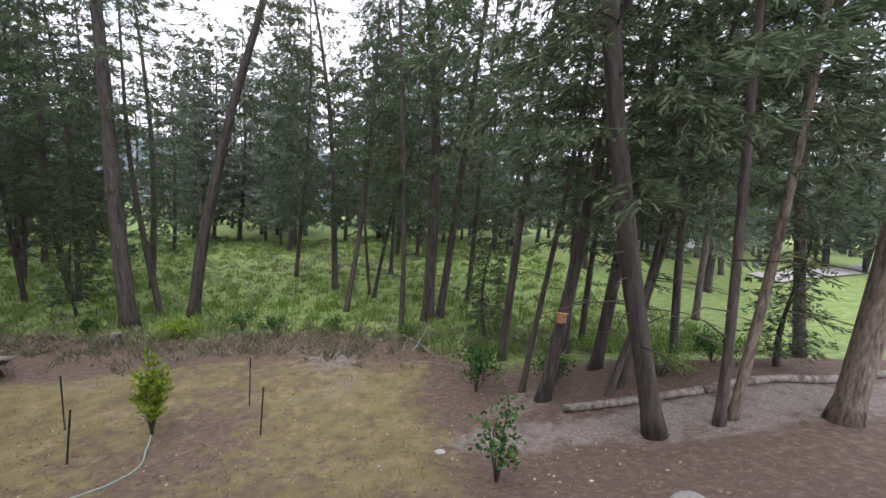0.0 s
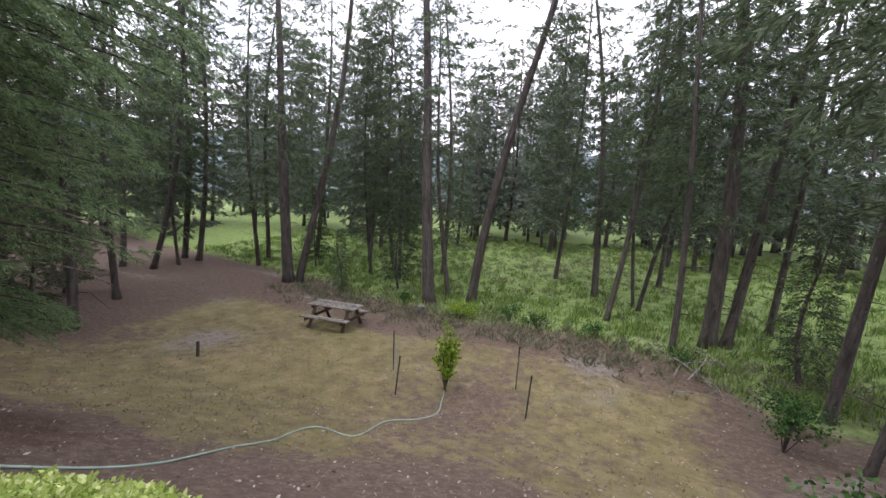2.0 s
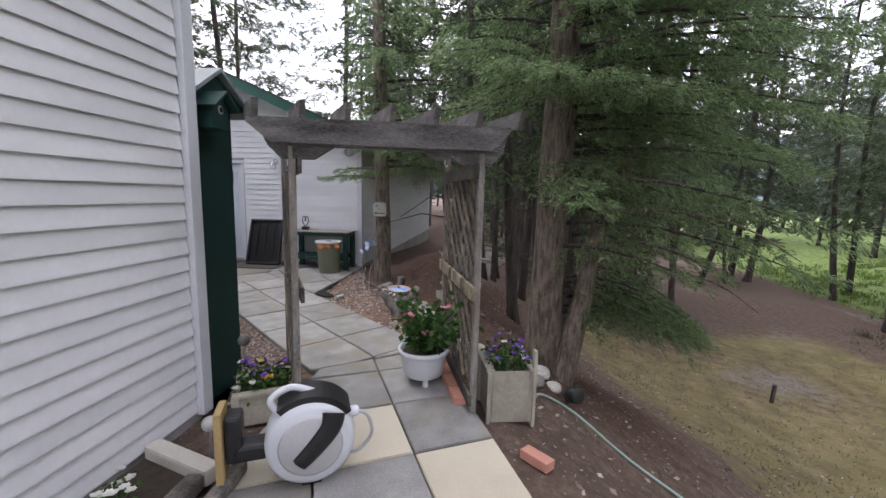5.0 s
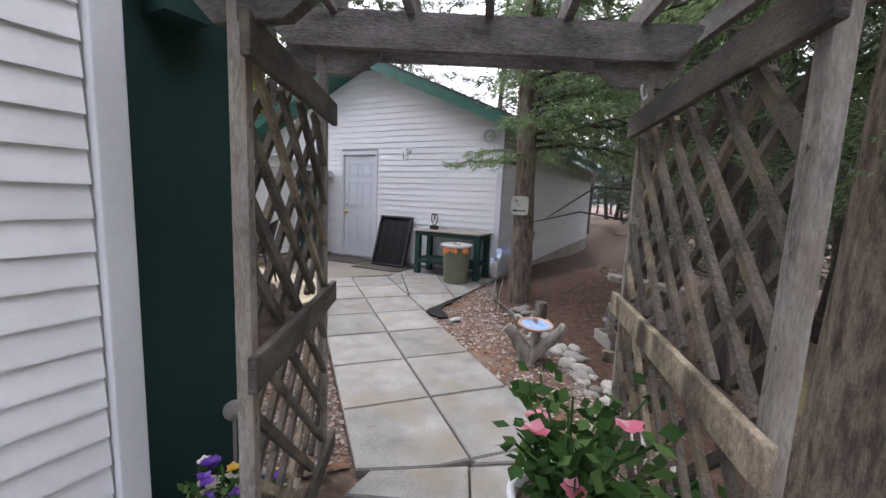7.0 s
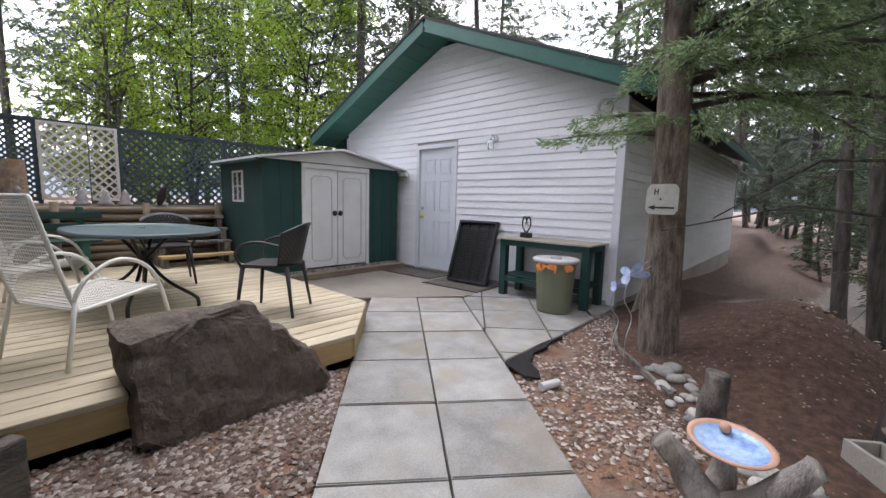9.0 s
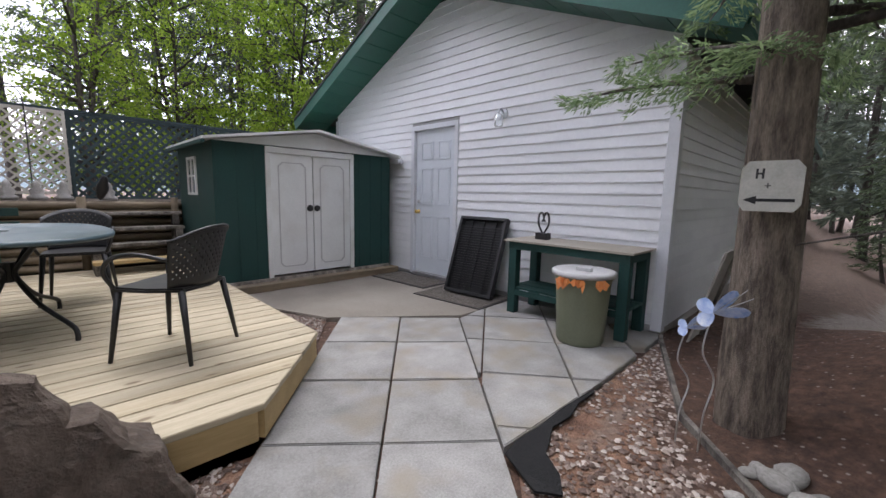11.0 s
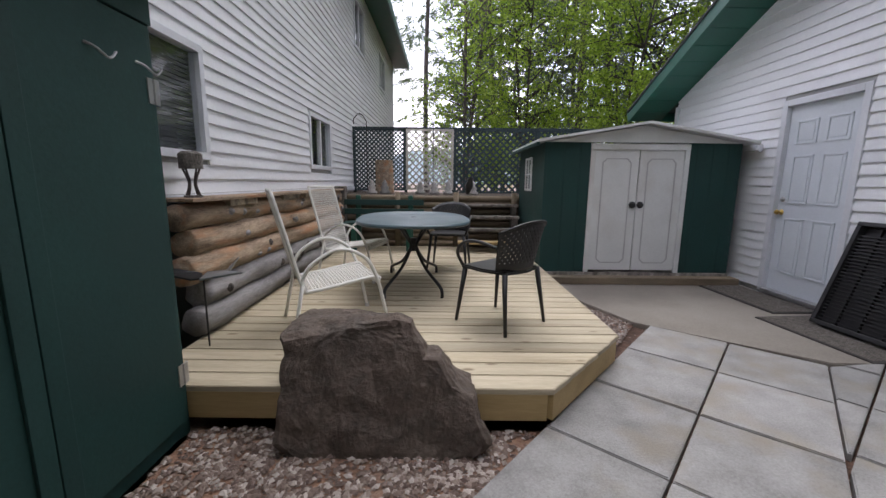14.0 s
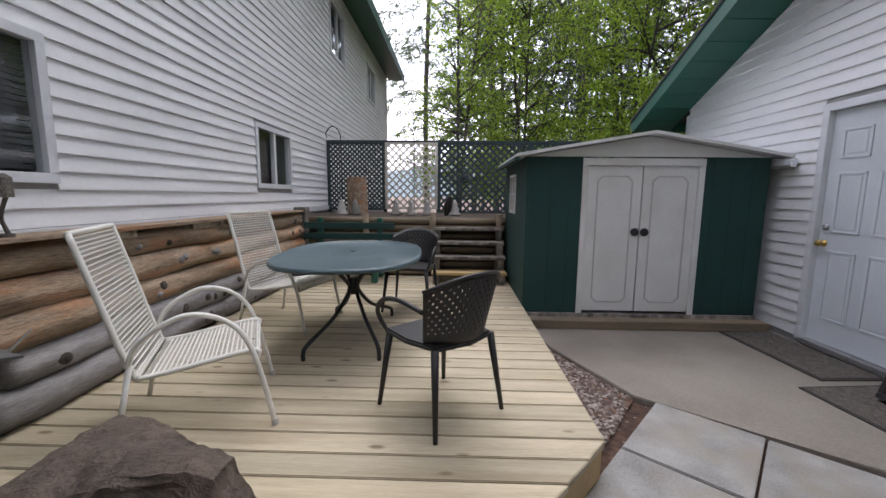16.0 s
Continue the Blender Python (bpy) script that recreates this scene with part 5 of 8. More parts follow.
for k, (x, y, w, h, n, mt, lf, lb) in enumerate((
        (11.45, 11.5, 0.4, 1.15, 300, M_LEAF, (0.07, 0.045), "thin-stemmed shrub with fresh green leaves on bare earth"),
        (12.0, 15.3, 0.55, 1.1, 700, M_LEAF, (0.07, 0.045), "leafy green shrub under the firs"),
        (0.6, 20.4, 0.4, 0.6, 600, M_LEAF, (0.06, 0.035), "low green bush between trunks"),
        (8.3, 20.3, 0.45, 0.55, 600, M_LEAF, (0.06, 0.035), "low green bush at the lawn edge"),
        (3.6, 19.8, 0.6, 0.7, 800, M_LEAF_SPRING, (0.07, 0.04), "yellow-green bush beside the leaning fir"),
        (6.4, 20.2, 0.5, 0.6, 600, M_LEAF, (0.06, 0.035), "dark green bush at the meadow edge"),
        (5.2, 20.6, 0.5, 0.8, 700, M_LEAF, (0.06, 0.035), "green bush at the meadow edge"),
        (10.5, 19.3, 0.5, 0.5, 500, M_LEAF, (0.06, 0.035), "low bush beside the double fir"),
        (13.6, 14.9, 0.5, 0.8, 600, M_LEAF, (0.06, 0.04), "green undergrowth behind the nest-box fir"),
        (15.5, 14.2, 0.6, 0.7, 700, M_GRASS, (0.08, 0.03), "grassy green bush beyond the log edging"),
        (12.3, 16.4, 0.6, 0.9, 700, M_LEAF, (0.06, 0.04), "green shrub in the shade of firs"),
        (17.0, 14.6, 0.6, 0.8, 700, M_LEAF, (0.07, 0.04), "green shrub beside the track"))):
    bush("shrub", lb, x, y, w, h, n, mt, lf, k + 20)
brush = empty("brush_pile", pose(11.2, 18.1, height(11.2, 18.1)))
tagged(brush, "heap of fallen grey branches at the lawn edge", "branches")
for k in range(14):
    bm = bmesh.new()
    a, L = random.uniform(0, 6.28), random.uniform(0.8, 2.2)
    c = Vector((random.uniform(-0.9, 0.9), random.uniform(-1.5, 1.5), 0.05 + random.uniform(0, 0.15)))
    d = Vector((math.cos(a), math.sin(a), random.uniform(-0.02, 0.2))) * L
    tube(bm, arc([c, c + d * 0.5 + Vector((random.uniform(-0.2, 0.2), 0.1, 0.08)), c + d], 3), 0.015, 5, rs=[0.022, 0.02, 0.018, 0.014, 0.012, 0.009, 0.005])
    part("branch", bm, M_GREY_WOOD, brush)

# bright hedge on the bank
hedge = empty("bank_shrub", pose(7.06, 7.64, height(7.06, 7.64)))
tagged(hedge, "spreading shrub with yellow-green variegated leaves on the bank", "shrub")
lv = Leaves(77)
r = lv.rng
n = 8500
px, py = r.uniform(-1, 1, n), r.uniform(-1, 1, n)
keep = px ** 2 + py ** 2 < 1
px, py = px[keep], py[keep]
n = len(px)
dome = 0.08 + 0.2 * np.sqrt(1 - px ** 2 - py ** 2) + 0.05 * np.sin(px * 9) * np.cos(py * 8)
bx, by = 0.86 * px * 0.82 - 0.42 * py * 0.57, 0.86 * px * 0.57 + 0.42 * py * 0.82
gz = np.array([height(7.06 + a, 7.64 + b) for a, b in zip(bx, by)]) - height(7.06, 7.64)
pts = np.column_stack((bx, by, gz + dome * r.uniform(0.55, 1.15, n)))
lv.add(pts, np.column_stack((px * 0.9, py * 0.9, np.full(n, 0.35))) + r.normal(scale=0.6, size=(n, 3)), r.uniform(0.03, 0.055, n), r.uniform(0.02, 0.034, n))
c = new("leaves", lv.mesh("leaves", M_LEAF_BRIGHT))
c.parent = hedge
bm = bmesh.new()
for k in range(16):
    a = k * 0.39
    q = Vector((math.cos(a) * 0.7, math.sin(a) * 0.4, 0.12 + (height(7.06 + math.cos(a) * 0.7, 7.64 + math.sin(a) * 0.4) - height(7.06, 7.64))))
    tube(bm, [(0, 0, 0), q * 0.5 + Vector((0, 0, 0.08)), q], 0.008, 5)
part("stems", bm, M_BARK, hedge)

hose = empty("garden_hose")
tagged(hose, "pale green garden hose lying over the slope", "hose")
line = [(5.35, 6.72), (4.92, 6.86), (4.87, 7.22), (5.24, 7.64), (5.54, 8.55), (5.31, 9.8), (5.18, 11.2), (5.95, 11.35), (5.91, 12.3), (6.38, 13.1), (6.2, 13.75), (6.01, 14.2)]
bm = bmesh.new()
tube(bm, [Vector((p.x, p.y, height(p.x, p.y) + 0.015)) for p in arc([(x, y, 0) for x, y in line], 10)], 0.013, 7)
part("tube", bm, M_HOSE, hose, smooth=True)
spot = empty("garden_light", pose(4.67, 7.15, height(4.67, 7.15), 0, 0, 30))
tagged(spot, "small black garden spotlight on the bank", "garden light")
bm = bmesh.new()
lathe(bm, [(0, 0), (0.05, 0.0), (0.07, 0.05), (0.075, 0.15), (0.06, 0.16), (0, 0.16)], 16, pose(0, 0, 0.09, 0, 70, 0))
part("housing", bm, M_BLACK_PLASTIC, spot, smooth=True)
part("stake", box_bm(-0.012, -0.012, -0.1, 0.012, 0.012, 0.08), M_BLACK_PLASTIC, spot)

# hills and a house in the distance
def hills():
    vs, fs = [], []
    n = 160
    for k in range(n + 1):
        a = 2 * math.pi * k / n
        h = 55 + 38 * noise.noise((math.cos(a) * 2.2, math.sin(a) * 2.2, 4)) + 14 * noise.noise((math.cos(a) * 9, math.sin(a) * 9, 1)) - 25 * max(0, -math.sin(a))
        for r_, z in ((300, -8), (360, h * 0.55), (430, h), (520, h * 0.6)):
            vs.append((5 + r_ * math.cos(a), 8 + r_ * math.sin(a), z))
    for k in range(n):
        for j in range(3):
            fs.append((k * 4 + j, (k + 1) * 4 + j, (k + 1) * 4 + j + 1, k * 4 + j + 1))
    # Distance haze is painted into the hills as a pale blue-grey forest colour.
    ob = from_lists("backdrop", vs, fs, material("hazed_forest_hills", (0.09, 0.12, 0.14), (0.14, 0.18, 0.2), 0.02, 0.3, 1.0, 0.0, coords="Object"), smooth=True)
    tagged(ob, "wooded hills in the distance, coloured blue-green by painted haze", "hills", kind="structure")


hills()
far_house = empty("far_house", pose(38, 48, height(38, 48), 0, 0, 25))
tagged(far_house, "distant blue-roofed house beyond the trees", "house")
m_blue = material("blue_roof", (0.03, 0.06, 0.11), (0.05, 0.09, 0.15), 2, 20, 0.6, 0.1)
part("wall", box_bm(-5, -4, 0, 5, 4, 3.0), M_SIDING, far_house)
bm = bmesh.new()
for s in (1, -1):
    f = bm.faces.new([bm.verts.new(p) for p in ((-5.5, s * 4.6, 2.8), (5.5, s * 4.6, 2.8), (5.5, 0, 5.0), (-5.5, 0, 5.0))])
part("roof", bm, m_blue, far_house)
for x in (-3, 0, 3):
    part("window", box_bm(x - 0.6, -4.05, 1.0, x + 0.6, -4.0, 2.2), M_BLIND_ROOM, far_house)
drive = empty("driveway")
tagged(drive, "pale gravel driveway in the distance", "driveway", kind="structure")
vs, fs = [], []
for k in range(21):
    x = 34 + k * 1.6
    y = 30 + 0.35 * (x - 34)
    vs += [(x, y - 1.2, height(x, y - 1.2) + 0.12), (x, y + 1.2, height(x, y + 1.2) + 0.12)]
    if k:
        fs.append((2 * k - 2, 2 * k, 2 * k + 1, 2 * k - 1))
d = from_lists("gravel_surface", vs, fs, material("pale_gravel", (0.26, 0.25, 0.235), (0.36, 0.35, 0.33), 1, 10, 0.95, 0.2), drive)


# ---- deck and back terrace ----
# Darker grey than the white doors, so that the moulding lines show.
M_SEAM = material("grey_moulding", (0.36, 0.36, 0.36), (0.5, 0.5, 0.5), 6, 60, 0.6, 0.1)


def shed():
    x0, x1, y0, y1, zb, ze, za = 0.16, 2.65, -2.0, -0.37, 0.13, 1.8, 2.01
    t = empty("garden_shed")
    tagged(t, "dark green metal garden shed with white double doors", "shed")
    xm = (x0 + x1) / 2
    dl, dr = 0.88, 2.01
    part("floor_frame", box_bm(x0, y0, zb - 0.11, x1, y1 + 0.03, zb), M_GREY_WOOD, t)
    for nm, a in (("side_wall", (x0, y0, x0 + 0.03, y1)), ("side_wall", (x1 - 0.03, y0, x1, y1)), ("back_wall", (x0 + 0.031, y0, x1 - 0.031, y0 + 0.03))):
        part(nm, box_bm(a[0], a[1], zb, a[2], a[3], ze), M_DARK_GREEN, t)
    for a, b in ((x0 + 0.031, dl - 0.06), (dr + 0.06, x1 - 0.031)):
        fp = part("front_panel", box_bm(a, y1 - 0.03, zb, b, y1, ze), M_DARK_GREEN, t)
        k = a + 0.12
        while k < b - 0.05:
            part("rib", box_bm(k, y1, zb + 0.01, k + 0.012, y1 + 0.006, ze - 0.01), M_DARK_GREEN, fp)
            k += 0.2
    bm = bmesh.new()
    box(bm, dl - 0.06, y1 - 0.03, zb, dl, y1 + 0.02, ze - 0.02, 0.004)
    box(bm, dr, y1 - 0.03, zb, dr + 0.06, y1 + 0.02, ze - 0.02, 0.004)
    box(bm, dl - 0.06, y1 - 0.03, ze - 0.09, dr + 0.06, y1 + 0.024, ze - 0.015, 0.004)
    part("door_frame", bm, M_SHED_DOOR, t)
    dm = (dl + dr) / 2
    for a, b in ((dl + 0.002, dm - 0.006), (dm + 0.006, dr - 0.002)):
        dlf = part("door", box_bm(a, y1 - 0.02, zb + 0.03, b, y1 + 0.004, ze - 0.092, 0.003), M_SHED_DOOR, t)
        m = 0.1
        bm = bmesh.new()
        c = 0.05
        oc = [(a + m + c, zb + 0.13), (b - m - c, zb + 0.13), (b - m, zb + 0.13 + c), (b - m, ze - 0.2 - c), (b - m - c, ze - 0.2), (a + m + c, ze - 0.2), (a + m, ze - 0.2 - c), (a + m, zb + 0.13 + c)]
        for p, q in zip(oc, oc[1:] + oc[:1]):
            beam(bm, (p[0], y1 + 0.006, p[1]), (q[0], y1 + 0.006, q[1]), 0.014, 0.008, up=(0, 1, 0))
        part("moulding", bm, M_SEAM, dlf)
        hx = b - 0.045 if a < dl + 0.1 else a + 0.045
        bm = bmesh.new()
        lathe(bm, [(0, 0), (0.045, 0), (0.045, 0.012), (0.02, 0.02), (0, 0.02)], 8, pose(hx, y1 + 0.004, 1.02, -90, 0, 0))
        part("handle", bm, M_BLACK_PLASTIC, dlf)
    bm = bmesh.new()
    f = bm.faces.new([bm.verts.new(p) for p in ((x0, y1 + 0.0, ze), (x1, y1 + 0.0, ze), (xm, y1 + 0.0, za))])
    r_ = bmesh.ops.extrude_face_region(bm, geom=[f])
    bmesh.ops.translate(bm, verts=[v for v in r_["geom"] if isinstance(v, bmesh.types.BMVert)], vec=(0, 0.02, 0))
    part("gable", bm, M_SHED_DOOR, t)
    for xa in (x0 - 0.12, x1 + 0.12):
        bm = bmesh.new()
        dz = (za - ze) / (xm - x0) * 0.12
        f = bm.faces.new([bm.verts.new(p) for p in ((xa, y0 - 0.1, ze - dz + 0.01), (xa, y1 + 0.14, ze - dz + 0.01), (xm, y1 + 0.14, za + 0.01), (xm, y0 - 0.1, za + 0.01))])
        r_ = bmesh.ops.extrude_face_region(bm, geom=[f])
        bmesh.ops.translate(bm, verts=[v for v in r_["geom"] if isinstance(v, bmesh.types.BMVert)], vec=(0, 0, 0.03))
        part("roof_panel", bm, M_SHED_DOOR, t)
        part("eave_trim", box_bm(xa - 0.02, y0 - 0.1, ze - dz - 0.03, xa + 0.02, y1 + 0.14, ze - dz + 0.005), M_SHED_DOOR if xa < 1 else M_DARK_GREEN, t)
    w = part("window", box_bm(x1 + 0.001, -1.42, 1.2, x1 + 0.012, -1.08, 1.62), M_GLASS, t)
    bm = bmesh.new()
    for a in ((-1.45, 1.17, -1.05, 1.2), (-1.45, 1.62, -1.05, 1.65), (-1.45, 1.2, -1.42, 1.62), (-1.08, 1.2, -1.05, 1.62), (-1.26, 1.2, -1.24, 1.62), (-1.42, 1.4, -1.08, 1.42)):
        box(bm, x1 + 0.002, a[0], a[1], x1 + 0.025, a[2], a[3])
    part("window_frame", bm, M_SHED_DOOR, w)
    return t


shed()
sill = tagged(part("shed_sleeper", box_bm(0.1, -0.38, 0.0, 2.7, -0.2, 0.09, 0.01), M_FENCE_LOG), "weathered timber sleeper in front of the shed", "timber")

# log wall under the house siding
logs = empty("log_wall")
tagged(logs, "stacked peeled logs with knots against the house foundation", "log wall")
for k in range(5):
    rr = random.Random(k + 3)
    z, n = DZ + 0.1 + k * 0.182, 88
    x = 5.715 - 0.018 * (4 - k)
    near_end = 2.1 + (0.07, -0.03, 0.1, 0.02, 0.06)[k]
    bm = bmesh.new()
    line = [(x + 0.02 * noise.noise((i * 0.11, k * 5.0, 1.0)), near_end - 4.35 * i / n, z + 0.024 * noise.noise((i * 0.08, k * 5.0, 7.0))) for i in range(n + 1)]
    tube(bm, line, 0.1, 22, rs=[0.101 + 0.02 * noise.noise((i * 0.07, k * 9.0, 3.0)) - 0.006 * (i in (0, n)) for i in range(n + 1)])
    for v in bm.verts:
        p = v.co.copy()
        a = math.atan2(p.z - z, p.x - x)
        chip = max(0.0, noise.noise((p.y * 2.6, a * 1.4, k * 3.0)) - 0.12)
        lump = noise.noise((p.y * 7, a * 3, k * 2.0))
        v.co += Vector((math.cos(a), 0, math.sin(a))) * (0.009 * lump - 0.028 * chip + 0.004 * noise.noise((p.y * 25, a * 8, k)))
    lg = part("log", bm, (M_LOG_GREY, M_LOG_GREY, M_LOG, M_LOG, M_LOG)[k], logs, smooth=True)
    for j in range(9):
        i = rr.randint(3, n - 3)
        bm = bmesh.new()
        lathe(bm, [(0.0, 0.016), (0.012, 0.015), (0.02, 0.009), (0.034, -0.008)], 9, pose(line[i][0] - 0.1, line[i][1], line[i][2] + rr.uniform(-0.035, 0.035), 0, -90 + rr.uniform(-12, 12), 0) @ Matrix.Diagonal((rr.uniform(0.7, 1.2), rr.uniform(0.8, 1.5), 1, 1)))
        part("knot", bm, M_BARK if k < 2 or j % 3 == 0 else M_LOG_GREY, lg)
part("corner_stake", box_bm(5.56, -2.0, 0.2, 5.74, -1.82, 1.2, 0.02), M_GREY_WOOD, logs)
part("top_board", box_bm(5.58, -1.8, 1.135, 5.82, 2.15, 1.16, 0.004), M_LOG, logs)
for y in (1.2, 0.15, -0.5):
    part("shim_board", box_bm(5.6, y, 1.085, 5.66, y + 0.45, 1.133, 0.004), M_BARE_WOOD, logs)

# retaining wall of poles behind the deck and the terrace it holds
retain = empty("retaining_wall")
tagged(retain, "low retaining wall of stacked weathered round poles", "retaining wall")
for k in range(8):
    bm = bmesh.new()
    z = DZ + 0.05 + k * 0.108
    rr = random.Random(k + 40)
    tube(bm, [(2.66 + 0.58 * i, -1.98, z + rr.uniform(-0.006, 0.006)) for i in range(6)], 0.053, 12, rs=[rr.uniform(0.049, 0.056) for _ in range(6)])
    part("pole", bm, M_FENCE_LOG, retain, smooth=True)
for x in (2.75, 3.72, 4.7):
    bm = bmesh.new()
    tube(bm, [(x, -1.9, DZ), (x, -1.9, 1.12)], 0.045, 10)
    part("upright", bm, M_FENCE_LOG, retain, smooth=True)
terrace = tagged(part("terrace_bed", box_bm(0.2, -3.85, 0.0, 5.84, -2.04, 1.06), M_SOIL), "raised earth bed behind the pole wall", "garden bed")
steps = empty("garden_steps")
tagged(steps, "four open weathered plank steps up to the terrace", "steps")
for k in range(4):
    z = DZ + 0.17 + k * 0.185
    y = -1.28 - k * 0.17
    part("tread", box_bm(2.7, y - 0.2, z - 0.04, 3.7, y, z, 0.006), M_GREY_WOOD if k else M_DECK_RIM, steps)
    for x in (2.76, 3.64):
        part("riser_block", box_bm(x - 0.04, y - 0.17, DZ, x + 0.04, y - 0.03, z - 0.041), M_GREY_WOOD, steps)


def lattice(name, label, x0, x1, z0, z1, y, mat, step=0.085, w=0.03):
    """A framed diagonal lattice panel standing along x."""
    t = empty(name)
    tagged(t, label, "fence panel", "lattice fence panels")
    bm = bmesh.new()
    for a in ((x0, z0, x1, z0 + 0.04), (x0, z1 - 0.04, x1, z1), (x0, z0 + 0.04, x0 + 0.04, z1 - 0.04), (x1 - 0.04, z0 + 0.04, x1, z1 - 0.04)):
        box(bm, a[0], y - 0.02, a[1], a[2], y + 0.02, a[3])
    part("frame", bm, mat, t)
    for s, dy in ((1, -0.006), (-1, 0.006)):
        c = -(z1 - z0)
        while c < x1 - x0:
            # line x = x0 + c + u, z rises or falls with u
            u0, u1 = max(0, -c), min(z1 - z0, x1 - x0 - c)
            if u1 - u0 > 0.05:
                bm = bmesh.new()
                za, zb = (z0 + u0, z0 + u1) if s > 0 else (z1 - u0, z1 - u1)
                beam(bm, (x0 + c + u0, y + dy, za), (x0 + c + u1, y + dy, zb), w, 0.009, up=(0, 1, 0))
                part("slat", bm, mat, t)
            c += step * 1.414
    return t


FY = -3.77
lattice("lattice_panel", "dark green dense lattice fence panel", 4.75, 5.84, 1.1, 2.37, FY, M_GREEN_LATTICE, 0.065, 0.03)
lattice("lattice_panel", "cream lattice fence panel with vines behind", 3.73, 4.73, 1.12, 2.37, FY + 0.01, M_CREAM, 0.1, 0.03)
lattice("lattice_panel", "grey-green lattice fence panel", 2.0, 3.71, 1.05, 2.37, FY, M_GREEN_LATTICE, 0.1, 0.04)
lattice("lattice_panel", "grey-green lattice fence panel behind the shed", 0.3, 1.98, 1.05, 2.37, FY, M_GREEN_LATTICE, 0.1, 0.04)
for x in (5.83, 4.74, 3.72, 1.99, 0.3):
    tagged(part("fence_post", box_bm(x - 0.03, FY - 0.07, 1.0, x + 0.03, FY - 0.025, 2.41), M_GREEN_LATTICE), "dark painted wooden fence post", "post", "fence posts")
tagged(part("fence_rail", box_bm(0.3, FY - 0.02, 2.375, 5.84, FY + 0.03, 2.405), M_GREEN_LATTICE), "dark top rail on the lattice fence", "rail")
gb = empty("green_bench", pose(4.9, -1.55, DZ))
tagged(gb, "dark green painted slatted garden bench", "bench")
for x in (-0.43, 0.43):
    part("end_post", box_bm(x - 0.04, -0.26, 0, x + 0.04, -0.18, 0.86, 0.02), M_GREEN_TRIM, gb)
    part("front_leg", box_bm(x - 0.04, 0.14, 0, x + 0.04, 0.22, 0.42, 0.01), M_GREEN_TRIM, gb)
for z in (0.55, 0.7):
    part("back_slat", box_bm(-0.65, -0.175, z, 0.65, -0.15, z + 0.09, 0.008), M_DARK_GREEN, gb)
for k in range(3):
    part("seat_slat", box_bm(-0.6, -0.14 + k * 0.13, 0.421, 0.6, -0.03 + k * 0.13, 0.445, 0.006), M_DARK_GREEN, gb)
sp = empty("wood_post", pose(5.06, -2.9, 1.06))
tagged(sp, "sawn weathered log post standing on the terrace", "post")
bm = bmesh.new()
tube(bm, [(0, 0, -0.02), (0, 0, 0.3), (0.01, 0, 0.62)], 0.17, 16, rs=[0.18, 0.17, 0.165])
part("wood", bm, M_LOG, sp)
for k, x in enumerate((5.0, 4.36, 4.1, 3.85, 3.4, 5.25)):
    o = empty("garden_ornament", pose(x, -2.5 - 0.1 * (k % 2), 1.06))
    tagged(o, "small pale stone garden ornament", "ornament", "ornaments on the terrace")
    bm = bmesh.new()
    lathe(bm, [(0, 0), (0.09, 0), (0.1, 0.04), (0.06, 0.07), (0.075, 0.12), (0.04, 0.16), (0.05, 0.19), (0.02, 0.24), (0, 0.26)], 10)
    part("stone", bm, M_STONE, o, smooth=True)
for x in (5.5, 4.15):
    o = empty("plant_hook", pose(x, -3.5, 1.06))
    tagged(o, "tall black shepherd's hook rod", "hook", "plant hooks")
    bm = bmesh.new()
    tube(bm, arc([(0, 0, 0), (0, 0, 1.2), (0.02, 0, 1.45), (0.14, 0, 1.56), (0.26, 0, 1.45), (0.25, 0, 1.36)], 6), 0.008, 6)
    part("rod", bm, M_METAL_DARK, o)
crow = empty("bird_ornament", pose(3.5, -1.98, 1.1, 0, 0, 200))
tagged(crow, "dark bird-shaped garden ornament on the pole wall", "ornament")
bm = bmesh.new()
lathe(bm, [(0, -0.18), (0.035, -0.14), (0.06, -0.05), (0.065, 0.02), (0.045, 0.09), (0.042, 0.12), (0.03, 0.16), (0, 0.18)], 12, pose(0, 0, 0.13, 30, 0, 0))
part("body", bm, M_METAL_DARK, crow, smooth=True)


